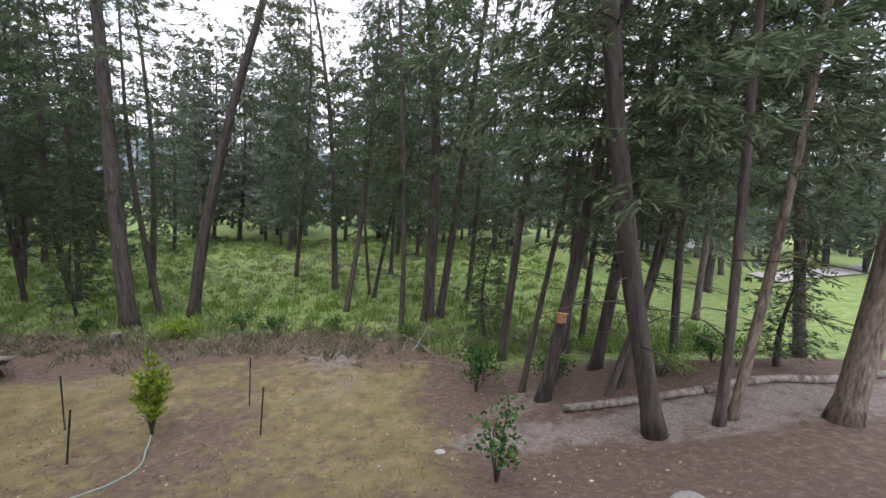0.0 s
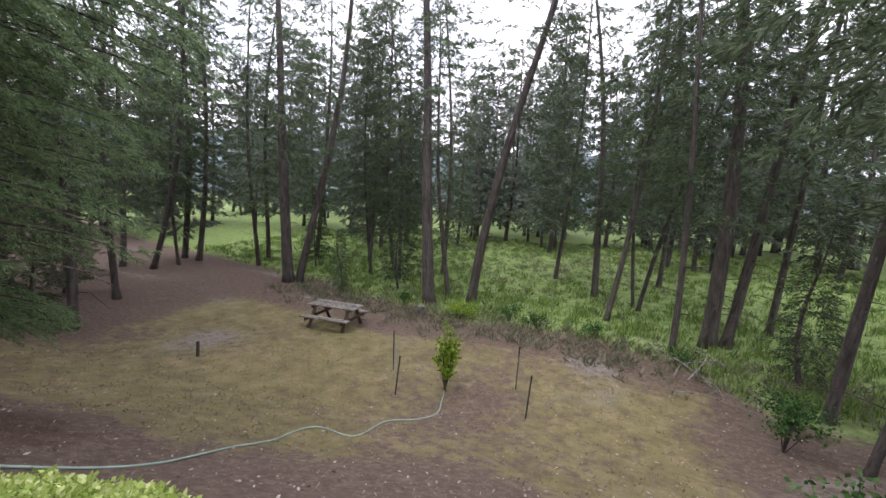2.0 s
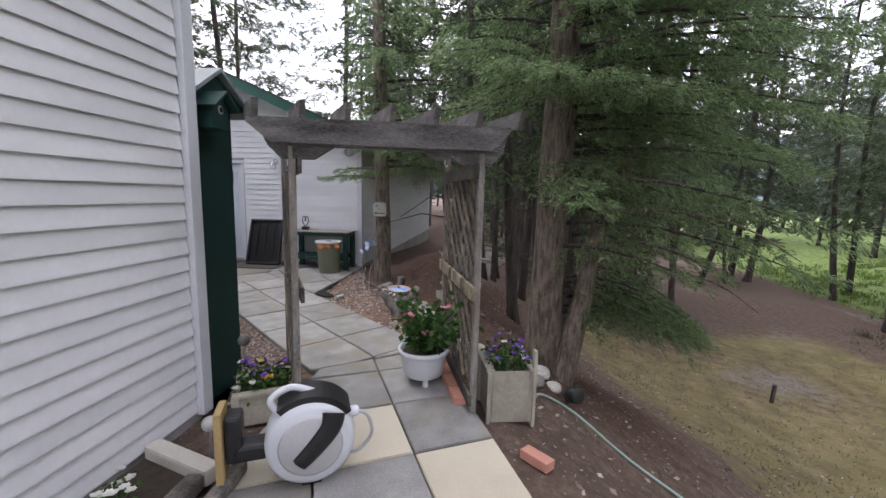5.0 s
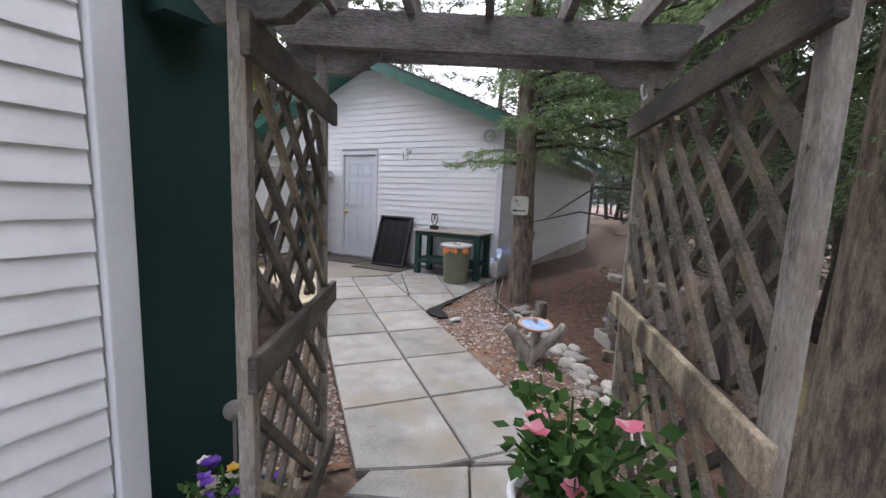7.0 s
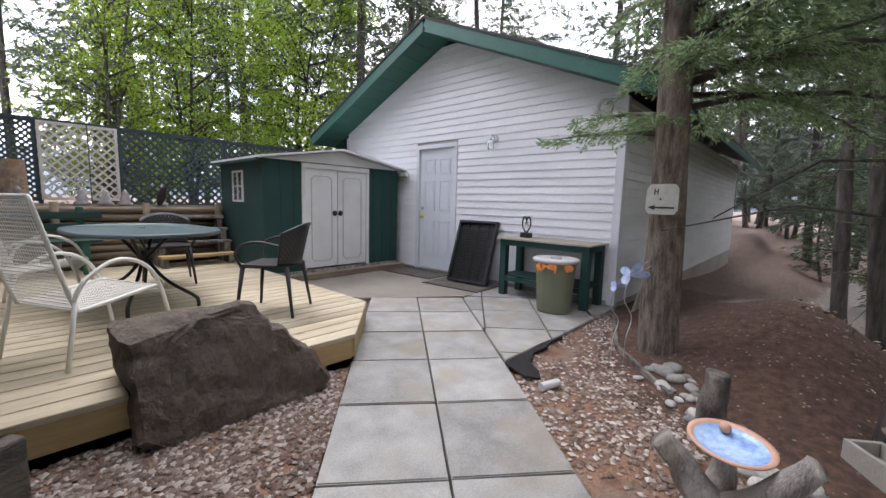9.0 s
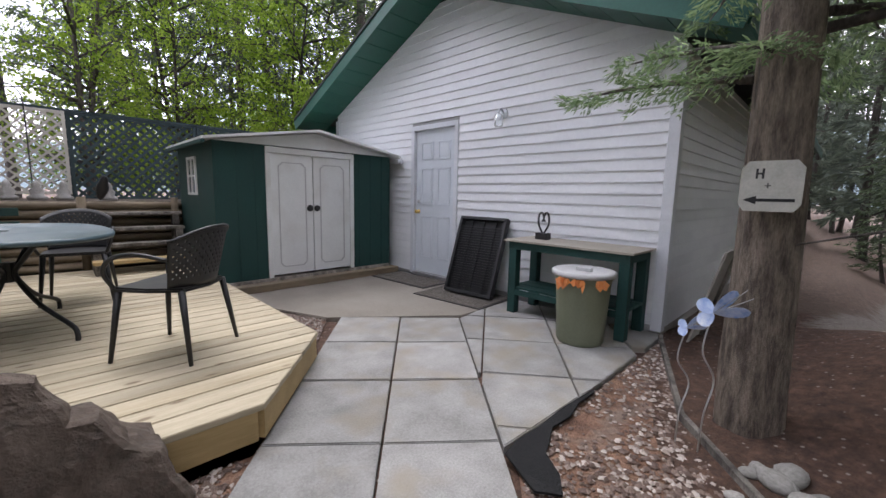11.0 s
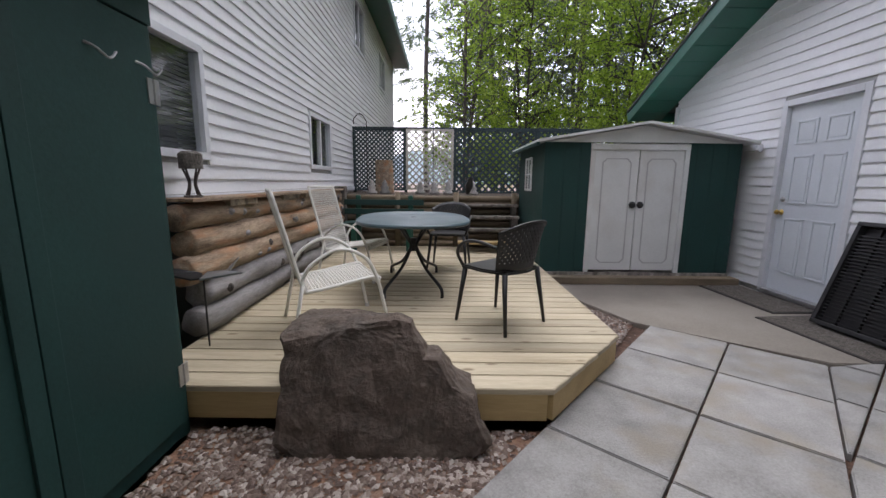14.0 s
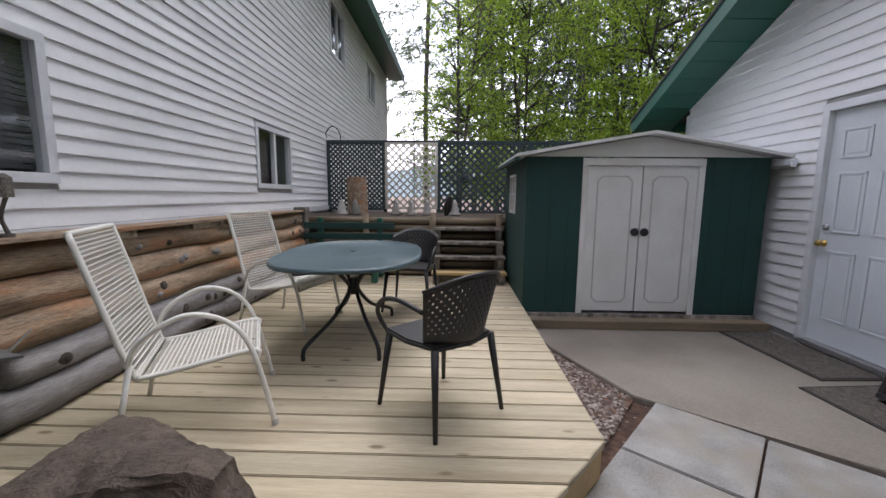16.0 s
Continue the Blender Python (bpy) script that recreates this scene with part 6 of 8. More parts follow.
def table():
    t = empty("patio_table", pose(4.24, 0.65, DZ, 0, 0, 4))
    tagged(t, "oval blue-grey patio table on a black spider base", "table")
    bm = bmesh.new()
    n = 48

    def ring(s, z):
        return [bm.verts.new((s * 0.57 * math.copysign(abs(math.cos(a)) ** 0.75, math.cos(a)), s * 0.82 * math.copysign(abs(math.sin(a)) ** 0.75, math.sin(a)), z)) for a in (2 * math.pi * k / n for k in range(n))]
    rings = [ring(0.94, 0.68), ring(0.99, 0.685), ring(1.0, 0.70), ring(0.99, 0.715), ring(0.97, 0.718), ring(0.965, 0.714), ring(0.3, 0.716), ring(0.03, 0.717)]
    for a, b in zip(rings, rings[1:]):
        for k in range(n):
            bm.faces.new((a[k], a[(k + 1) % n], b[(k + 1) % n], b[k]))
    bm.faces.new(rings[0][::-1])
    part("tabletop", bm, M_TABLE, t, smooth=True)
    bm = bmesh.new()
    lathe(bm, [(0.0, 0.719), (0.025, 0.719), (0.025, 0.722), (0, 0.723)], 14)
    part("umbrella_hole_cap", bm, M_BLACK_PLASTIC, t)
    bm = bmesh.new()
    tube(bm, [(0, 0, 0.36), (0, 0, 0.5)], 0.035, 12)
    part("hub", bm, M_METAL_DARK, t)
    for sx, sy in ((1, 1), (1, -1), (-1, 1), (-1, -1)):
        bm = bmesh.new()
        tube(bm, arc([(sx * 0.16, sy * 0.26, 0.675), (sx * 0.06, sy * 0.08, 0.5), (sx * 0.03, sy * 0.04, 0.4), (sx * 0.12, sy * 0.2, 0.22), (sx * 0.25, sy * 0.48, 0.1), (sx * 0.27, sy * 0.53, 0.05), (sx * 0.27, sy * 0.53, 0.0)], 6), 0.016, 8)
        part("leg", bm, M_METAL_DARK, t, smooth=True)


table()


def white_chair():
    """A sling-shaped chair of white wire mesh; it faces -y in its own frame."""
    t = empty("mesh_armchair")
    tagged(t, "white wire-mesh patio armchair with rounded tube arms", "chair", "white chairs on the deck")
    w = 0.27
    bm = bmesh.new()
    side = arc([(0, -0.27, 0.36), (0, -0.24, 0.4), (0, 0.18, 0.34), (0, 0.25, 0.38), (0, 0.335, 0.7), (0, 0.415, 1.01)], 5)
    for s in (-1, 1):
        tube(bm, [Vector((s * w, p.y, p.z)) for p in side], 0.013, 8)
    for p in (side[0], side[-1]):
        tube(bm, [(-w, p.y, p.z), (w, p.y, p.z)], 0.013, 8)
    part("seat_frame", bm, M_WHITE_CHAIR, t, smooth=True)
    fine = []
    for a, b in zip(side, side[1:]):
        k = max(1, int((b - a).length / 0.02))
        fine += [a + (b - a) * i / k for i in range(k)]
    cut = next(i for i, p in enumerate(fine) if p.y > 0.2)
    for nm, run in (("seat_mesh", fine[:cut + 1]), ("back_mesh", fine[cut:])):
        bm = bmesh.new()
        for p in run:
            tube(bm, [(-w, p.y, p.z), (w, p.y, p.z)], 0.004, 4, cap=False)
        for k in range(1, 24):
            x = -w + 2 * w * k / 24
            tube(bm, [Vector((x, p.y, p.z)) for p in run[::3] + [run[-1]]], 0.0022, 4, cap=False)
        part(nm, bm, M_WHITE_CHAIR, t)
    for s in (-1, 1):
        bm = bmesh.new()
        tube(bm, arc([(s * 0.31, -0.34, 0.0), (s * 0.3, -0.26, 0.38), (s * 0.3, -0.16, 0.56), (s * 0.3, 0.02, 0.62), (s * 0.3, 0.2, 0.52), (s * 0.285, 0.26, 0.4)], 6), 0.013, 8)
        part("arm", bm, M_WHITE_CHAIR, t, smooth=True)
        bm = bmesh.new()
        tube(bm, [(s * 0.285, 0.25, 0.41), (s * 0.3, 0.29, 0.2), (s * 0.31, 0.33, 0.0)], 0.013, 8)
        part("rear_leg", bm, M_WHITE_CHAIR, t, smooth=True)
        bm = bmesh.new()
        tube(bm, [(s * 0.31, -0.34, 0.0), (s * 0.31, -0.336, 0.03)], 0.017, 8)
        part("foot_cap", bm, M_LID, t)
    return t


def facing(x, y, fx, fy):
    return pose(x, y, DZ, 0, 0, math.degrees(math.atan2(fy, fx)) + 90)


wc = white_chair()
wc.matrix_basis = facing(4.76, 1.85, -0.9, -0.44)
copy_thing(wc, facing(4.93, 0.27, -0.97, 0.22))


def black_chair():
    """A moulded black chair with a pierced barrel back; it faces -y."""
    t = empty("black_armchair")
    tagged(t, "black moulded plastic armchair with pierced rounded back", "chair", "black chairs round the table")
    bm = bmesh.new()
    prism(bm, [(-0.22, -0.21), (0.22, -0.21), (0.24, 0.0), (0.2, 0.2), (0.0, 0.24), (-0.2, 0.2), (-0.24, 0.0)], 0.43, 0.455, 0.01)
    part("seat", bm, M_BLACK_PLASTIC, t)
    # barrel back as a net of round holes
    bm = bmesh.new()
    nu, nv = 30, 13
    grid = {}
    for i in range(nu + 1):
        for j in range(nv + 1):
            a = radians(-62 + 124 * i / nu)
            top = 0.36 * (1 - 0.32 * abs(math.sin(a)) ** 2.5)
            f = j / nv
            rad = 0.24 + 0.05 * f
            grid[i, j] = Vector((rad * math.sin(a), 0.0 + rad * math.cos(a) + 0.03 * f, 0.455 + top * f))
    for i in range(nu):
        for j in range(nv):
            c = [grid[i, j], grid[i + 1, j], grid[i + 1, j + 1], grid[i, j + 1]]
            if 0 < i < nu - 1 and 1 < j < nv - 1 and (i + j) % 2 == 0:
                m = sum(c, Vector()) / 4
                inner = [m + (p - m) * 0.5 for p in c]
                vo, vi = [bm.verts.new(p) for p in c], [bm.verts.new(p) for p in inner]
                for k in range(4):
                    bm.faces.new((vo[k], vo[(k + 1) % 4], vi[(k + 1) % 4], vi[k]))
            else:
                bm.faces.new([bm.verts.new(p) for p in c])
    bmesh.ops.remove_doubles(bm, verts=bm.verts[:], dist=0.0005)
    bmesh.ops.recalc_face_normals(bm, faces=bm.faces[:])
    b = part("backrest", bm, M_BLACK_PLASTIC, t, smooth=True)
    so = b.modifiers.new("thickness", "SOLIDIFY")
    so.thickness = 0.012
    bm = bmesh.new()
    tube(bm, [grid[i, nv] for i in range(nu + 1)], 0.01, 6)
    part("back_rim", bm, M_BLACK_PLASTIC, t, smooth=True)
    for s in (-1, 1):
        bm = bmesh.new()
        e = grid[0 if s < 0 else nu, 8]
        tube(bm, arc([e, (s * 0.27, -0.02, 0.66), (s * 0.27, -0.16, 0.63), (s * 0.26, -0.22, 0.55), (s * 0.22, -0.2, 0.45)], 6), 0.013, 8)
        part("arm", bm, M_BLACK_PLASTIC, t, smooth=True)
        for y, oy in ((-0.19, -0.05), (0.19, 0.06)):
            bm = bmesh.new()
            tube(bm, [(s * 0.2, y, 0.44), (s * 0.245, y + oy, 0.0)], 0.016, 8, rs=[0.021, 0.012])
            part("leg", bm, M_BLACK_PLASTIC, t, smooth=True)
    return t


bc = black_chair()
bc.matrix_basis = facing(3.475, 1.767, 0.687, -0.727)
copy_thing(bc, facing(3.85, -0.22, 0.15, 1.0))

# boulder leaning on the deck
def boulder():
    bm = bmesh.new()
    prof = [(4.76, 0.58), (4.58, 0.62), (4.42, 0.66), (4.17, 0.69), (4.08, 0.67), (4.03, 0.56), (4.01, 0.49), (3.93, 0.48), (3.85, 0.34), (3.74, 0.29), (3.72, 0.15), (3.67, 0.04), (3.73, -0.04), (3.9, -0.07), (4.04, -0.1), (4.27, -0.1), (4.49, -0.1), (4.61, -0.1), (4.75, 0.03), (4.75, 0.29), (4.76, 0.43)]
    layers = []
    for front, s in ((1.0, 0.93), (0.9, 0.985), (0.45, 1.0), (0.0, 0.95)):
        row = []
        for x, z in prof:
            z *= 0.87
            y_front, y_back = 3.08 - 0.36 * max(z, 0), 2.88 if z < 0.25 else 2.74 - 0.3 * smooth_step(4.1, 4.7, x)
            row.append(bm.verts.new((4.24 + (x - 4.24) * s, y_back + (y_front - y_back) * front, 0.27 + (z - 0.27) * s)))
        layers.append(row)
    k = len(prof)
    for a, b in zip(layers, layers[1:]):
        for i in range(k):
            bm.faces.new((a[i], a[(i + 1) % k], b[(i + 1) % k], b[i]))
    bm.faces.new(layers[0][::-1])
    bm.faces.new(layers[-1])
    bmesh.ops.recalc_face_normals(bm, faces=bm.faces[:])
    bmesh.ops.triangulate(bm, faces=bm.faces[:])
    bmesh.ops.subdivide_edges(bm, edges=bm.edges[:], cuts=3, use_grid_fill=True)
    bmesh.ops.subdivide_edges(bm, edges=bm.edges[:], cuts=1, use_grid_fill=True)
    bm.normal_update()
    for v in bm.verts:
        p = v.co
        q = 0.02 * noise.noise(p * 3.2) + 0.016 * noise.noise(p * 9) - 0.035 * max(0, noise.noise(Vector((p.x * 4 + p.z * 5, p.y * 3, p.z * 9 - p.x * 3)))) + 0.009 * noise.noise(p * 24)
        v.co = p + v.normal * q
        if p.z < 0.25:
            v.co.y = max(v.co.y, 2.85)
    tagged(part("boulder", bm, M_ROCK, smooth=False), "large dark brown flat boulder leaning on the deck edge", "boulder")


boulder()


# ---- cabinet at the house corner ----
def cabinet():
    x0, x1, y0, y1, h = 5.25, 5.81, 2.84, 4.28, 2.25
    t = empty("tall_cabinet")
    tagged(t, "tall dark green painted wooden cabinet against the house", "cabinet")
    part("body", box_bm(x0 + 0.025, y0, -0.05, x1, y1, h, 0.006), M_DARK_GREEN, t)
    ym = (y0 + y1) / 2
    for a, b, hinge in ((y0 + 0.05, ym - 0.003, y0 + 0.05), (ym + 0.003, y1 - 0.05, y1 - 0.05)):
        d = part("door", box_bm(x0, a, 0.05, x0 + 0.024, b, 1.95, 0.004), M_DARK_GREEN, t)
        part("edge_strip", box_bm(x0 - 0.014, (b - 0.07) if a < ym - 0.1 else a, 0.06, x0 - 0.001, b if a < ym - 0.1 else a + 0.07, 1.94, 0.003), M_DARK_GREEN, d)
        for z in (0.25, 1.62):
            bm = bmesh.new()
            for dy in (-0.035, 0.003):
                box(bm, x0 - 0.006, hinge + dy, z, x0 - 0.001, hinge + dy + 0.032, z + 0.11)
            tube(bm, [(x0 - 0.006, hinge, z), (x0 - 0.006, hinge, z + 0.11)], 0.006, 6)
            part("hinge", bm, M_STEEL, d)
        if a < ym - 0.1:
            for yy in (3.2, 2.95):
                bm = bmesh.new()
                tube(bm, arc([(x0 - 0.002, yy + 0.03, 1.78), (x0 - 0.02, yy, 1.77), (x0 - 0.045, yy - 0.03, 1.74), (x0 - 0.05, yy - 0.06, 1.77)], 5), 0.005, 6)
                part("coat_hook", bm, M_STEEL, d)
    part("header", box_bm(x0 - 0.002, y0 + 0.02, 1.96, x0 + 0.022, y1 - 0.02, 2.22, 0.004), M_DARK_GREEN, t)
    m = material("grey_roof_sheet", (0.2, 0.24, 0.25), (0.3, 0.34, 0.35), 3, 40, 0.5, 0.1)
    for xa, xb, za, zb in ((x0 - 0.16, 5.5, 2.16, 2.42), (5.8, 5.5, 2.2, 2.42)):
        bm = bmesh.new()
        f = bm.faces.new([bm.verts.new(p) for p in ((xa, y0 - 0.1, za), (xa, y1 + 0.1, za), (xb, y1 + 0.1, zb), (xb, y0 - 0.1, zb))])
        r_ = bmesh.ops.extrude_face_region(bm, geom=[f])
        bmesh.ops.translate(bm, verts=[v for v in r_["geom"] if isinstance(v, bmesh.types.BMVert)], vec=(0, 0, 0.03))
        part("roof_panel", bm, m, t)
    bm = bmesh.new()
    f = bm.faces.new([bm.verts.new(p) for p in ((x0 - 0.1, y1 + 0.02, 2.2), (5.79, y1 + 0.02, 2.2), (5.5, y1 + 0.02, 2.41))])
    r_ = bmesh.ops.extrude_face_region(bm, geom=[f])
    bmesh.ops.translate(bm, verts=[v for v in r_["geom"] if isinstance(v, bmesh.types.BMVert)], vec=(0, 0.03, 0))
    part("gable", bm, M_DARK_GREEN, t)


cabinet()


def bird_house():
    t = empty("bird_house", pose(5.62, 4.282, 2.0))
    tagged(t, "small dark green bird house with a pale round entrance", "bird house")
    bm = bmesh.new()
    f = bm.faces.new([bm.verts.new(p) for p in ((-0.08, 0, 0), (0.08, 0, 0), (0.08, 0, 0.16), (0, 0, 0.24), (-0.08, 0, 0.16))])
    r_ = bmesh.ops.extrude_face_region(bm, geom=[f])
    bmesh.ops.translate(bm, verts=[v for v in r_["geom"] if isinstance(v, bmesh.types.BMVert)], vec=(0, 0.16, 0))
    part("box", bm, M_DARK_GREEN, t)
    for sx in (-1, 1):
        bm = bmesh.new()
        beam(bm, (0, 0.1, 0.252), (sx * 0.13, 0.1, 0.135), 0.24, 0.014, up=(0, 0, 1))
        part("roof_board", bm, M_DARK_GREEN, t)
    bm = bmesh.new()
    lathe(bm, [(0.0, 0.004), (0.026, 0.004), (0.03, 0.0)], 16, pose(0, 0.161, 0.13, -90, 0, 0))
    part("entrance_ring", bm, M_LID, t)
    bm = bmesh.new()
    lathe(bm, [(0.0, 0.003), (0.017, 0.003), (0.019, 0.0)], 14, pose(0, 0.166, 0.13, -90, 0, 0))
    part("entrance", bm, M_METAL_DARK, t)


bird_house()


# ---- arbour ----
M_LATTICE = material("dark_weathered_lattice", (0.022, 0.018, 0.015), (0.2, 0.172, 0.145), 7, 70, 0.85, 0.8, vary=0.35, stretch=(1.3, 1.3, 1.0), wear=(0.36, 0.28, 0.17), wear_amount=0.45)
M_RAIL = material("dark_weathered_rail", (0.012, 0.011, 0.01), (0.12, 0.105, 0.09), 6, 60, 0.85, 0.7, vary=0.2, stretch=(0.8, 0.8, 2.0), wear=(0.3, 0.25, 0.18), wear_amount=0.35)


def wood_lattice(parent, a, b, z0, z1, step, w, seed):
    """Crossed rough slats between two posts, standing on the line from a to b."""
    a, b = Vector((*a, 0)), Vector((*b, 0))
    d = (b - a).normalized()
    nrm = Vector((-d.y, d.x, 0))
    L, H = (b - a).length, z1 - z0
    rnd = random.Random(seed)
    for s in (1, -1):
        c = -H + rnd.uniform(0, 0.05)
        while c < L:
            u0, u1 = max(0, -c), min(H, L - c)
            if u1 - u0 > 0.12:
                za, zb = (z0 + u0, z0 + u1) if s > 0 else (z1 - u0, z1 - u1)
                p = a + d * (c + u0) + nrm * (0.012 * s) + Vector((0, 0, za))
                q = a + d * (c + u1) + nrm * (0.012 * s) + Vector((0, 0, zb))
                bm = bmesh.new()
                beam(bm, p + Vector((0, 0, rnd.uniform(-0.012, 0.012))), q + Vector((0, 0, rnd.uniform(-0.012, 0.012))), w * rnd.uniform(0.75, 1.2), 0.02, up=nrm)
                part("slat", bm, M_LATTICE if rnd.random() < 0.8 else M_BARE_WOOD, parent)
            c += step * 1.414


M_PALE_POST = material("bleached_post_wood", (0.11, 0.1, 0.09), (0.48, 0.45, 0.41), 10, 90, 0.85, 0.8, vary=0.1, stretch=(1.5, 1.5, 0.4), wear=(0.2, 0.14, 0.09), wear_amount=0.6)


def arbour():
    t = empty("garden_arbour")
    tagged(t, "weathered grey wooden arbour with lattice sides over the path", "arbour")
    fl, bl, fr, br = (5.865, 5.085), (5.17, 4.66), (5.56, 6.28), (4.46, 5.94)
    for k, p in enumerate((fl, bl, fr, br)):
        bm = bmesh.new()
        box(bm, -0.022, -0.022, -0.06, 0.022, 0.022, 1.86 if k in (0, 2) else 1.98, 0.006)
        bmesh.ops.transform(bm, matrix=pose(p[0], p[1], 0, 0, 0, 31 if k < 2 else 19), verts=bm.verts)
        part("post", bm, M_PALE_POST, t)
    for p, q, k in ((fl, bl, 1), (fr, br, 2)):
        P, Q = Vector((*p, 0)), Vector((*q, 0))
        d = (Q - P).normalized()
        for z, h, m in ((1.74, 0.1, M_RAIL), (0.9, 0.1, M_BARE_WOOD if k == 2 else M_RAIL), (0.12, 0.09, M_RAIL)):
            bm = bmesh.new()
            beam(bm, P - d * 0.07 + Vector((0, 0, z)), Q + d * 0.07 + Vector((0, 0, z)), 0.025, h, bevel=0.005)
            bmesh.ops.translate(bm, verts=bm.verts, vec=Vector((-d.y, d.x, 0)) * (-0.041 if k == 1 else 0.041))
            part("rail", bm, m, t)
        wood_lattice(t, p, q, 0.16, 0.88, 0.135, 0.03, 5 + k)
        wood_lattice(t, p, q, 0.95, 1.7, 0.135, 0.03, 7 + k)
    for p, q, up in ((fl, fr, 0.0), (bl, br, 0.12)):
        P, Q = Vector((*p, 0)), Vector((*q, 0))
        d = (Q - P).normalized()
        for off in (-0.06, 0.06):
            n = Vector((-d.y, d.x, 0)) * off
            L = (Q - P).length
            bm = bmesh.new()
            prof = [(-0.24, 1.985), (-0.1, 1.87), (L + 0.06, 1.87), (L + 0.16, 1.985), (L + 0.17, 2.02), (-0.24, 2.02)]
            vs = [P + d * u + n + Vector((0, 0, z + up)) for u, z in prof]
            f = bm.faces.new([bm.verts.new(v) for v in vs])
            r_ = bmesh.ops.extrude_face_region(bm, geom=[f])
            bmesh.ops.translate(bm, verts=[v for v in r_["geom"] if isinstance(v, bmesh.types.BMVert)], vec=n.normalized() * 0.035)
            part("beam", bm, M_GREY_BEAM, t)
        for E, s in ((P, 1), (Q, -1)):
            bm = bmesh.new()
            n = Vector((-d.y, d.x, 0))
            prof = [(-0.18, 1.99), (-0.14, 1.86), (-0.06, 1.78), (0.14, 1.78), (0.26, 1.858), (0.26, 1.99)]
            f = bm.faces.new([bm.verts.new(E + d * (u * s) - n * 0.02 + Vector((0, 0, z + up))) for u, z in prof])
            r_ = bmesh.ops.extrude_face_region(bm, geom=[f])
            bmesh.ops.translate(bm, verts=[v for v in r_["geom"] if isinstance(v, bmesh.types.BMVert)], vec=n * 0.04)
            part("bracket", bm, M_GREY_BEAM, t)
    F0, F1, B0, B1 = Vector((*fl, 0)), Vector((*fr, 0)), Vector((*bl, 0)), Vector((*br, 0))
    for k in range(7):
        f = -0.18 + 1.36 * k / 6
        a, b = F0 + (F1 - F0) * f, B0 + (B1 - B0) * f
        d = (b - a).normalized()
        n = Vector((-d.y, d.x, 0))
        L = (b - a).length
        bm = bmesh.new()
        prof = [(-0.18, 2.11), (-0.1, 2.012), (L + 0.12, 2.155), (L + 0.22, 2.26)]
        fc = bm.faces.new([bm.verts.new(a + d * u - n * 0.018 + Vector((0, 0, z))) for u, z in prof])
        r_ = bmesh.ops.extrude_face_region(bm, geom=[fc])
        bmesh.ops.translate(bm, verts=[v for v in r_["geom"] if isinstance(v, bmesh.types.BMVert)], vec=n * 0.036)
        part("rafter", bm, M_GREY_BEAM, t)
    bm = bmesh.new()
    tube(bm, arc([(br[0] + 0.05, br[1], 1.86), (br[0] + 0.08, br[1] - 0.01, 1.84), (br[0] + 0.1, br[1] - 0.02, 1.87), (br[0] + 0.08, br[1] - 0.02, 1.9)], 5), 0.005, 6)
    part("hook", bm, M_WHITE_PLASTIC, t, "white cup hook")


arbour()


# ---- planting by the arbour ----
M_PETAL_VIOLET = leaf_material("violet_petals", (0.08, 0.03, 0.25), (0.14, 0.05, 0.38), (0.3, 0.16, 0.6), 0.3)
M_PETAL_PINK = leaf_material("pink_petals", (0.55, 0.08, 0.16), (0.7, 0.2, 0.3), (0.8, 0.45, 0.5), 0.3)
M_PETAL_YELLOW = leaf_material("yellow_petals", (0.7, 0.35, 0.02), (0.8, 0.5, 0.05), (0.85, 0.65, 0.2), 0.3)
M_PETAL_WHITE = leaf_material("white_petals", (0.6, 0.6, 0.5), (0.7, 0.7, 0.62), (0.8, 0.8, 0.75), 0.3)


def blooms(bm_parent, mat, spots, r, seed, name="flower"):
    """Five-petalled flowers, each a part of its plant."""
    rnd = np.random.default_rng(seed)
    for x, y, z in spots:
        lv = Leaves(seed)
        k = 6
        a = np.arange(k) * 2 * math.pi / k
        d = np.column_stack((np.cos(a), np.sin(a), np.full(k, 0.35))) + rnd.normal(scale=0.15, size=(k, 3))
        me = blades_mesh(name, np.tile((x, y, z), (k, 1)).astype(float), d, np.tile((0.1, 0.1, 1.0), (k, 1)), np.full(k, r), np.full(k, r * 0.95), mat)
        o = new(name, me)
        o.parent = bm_parent


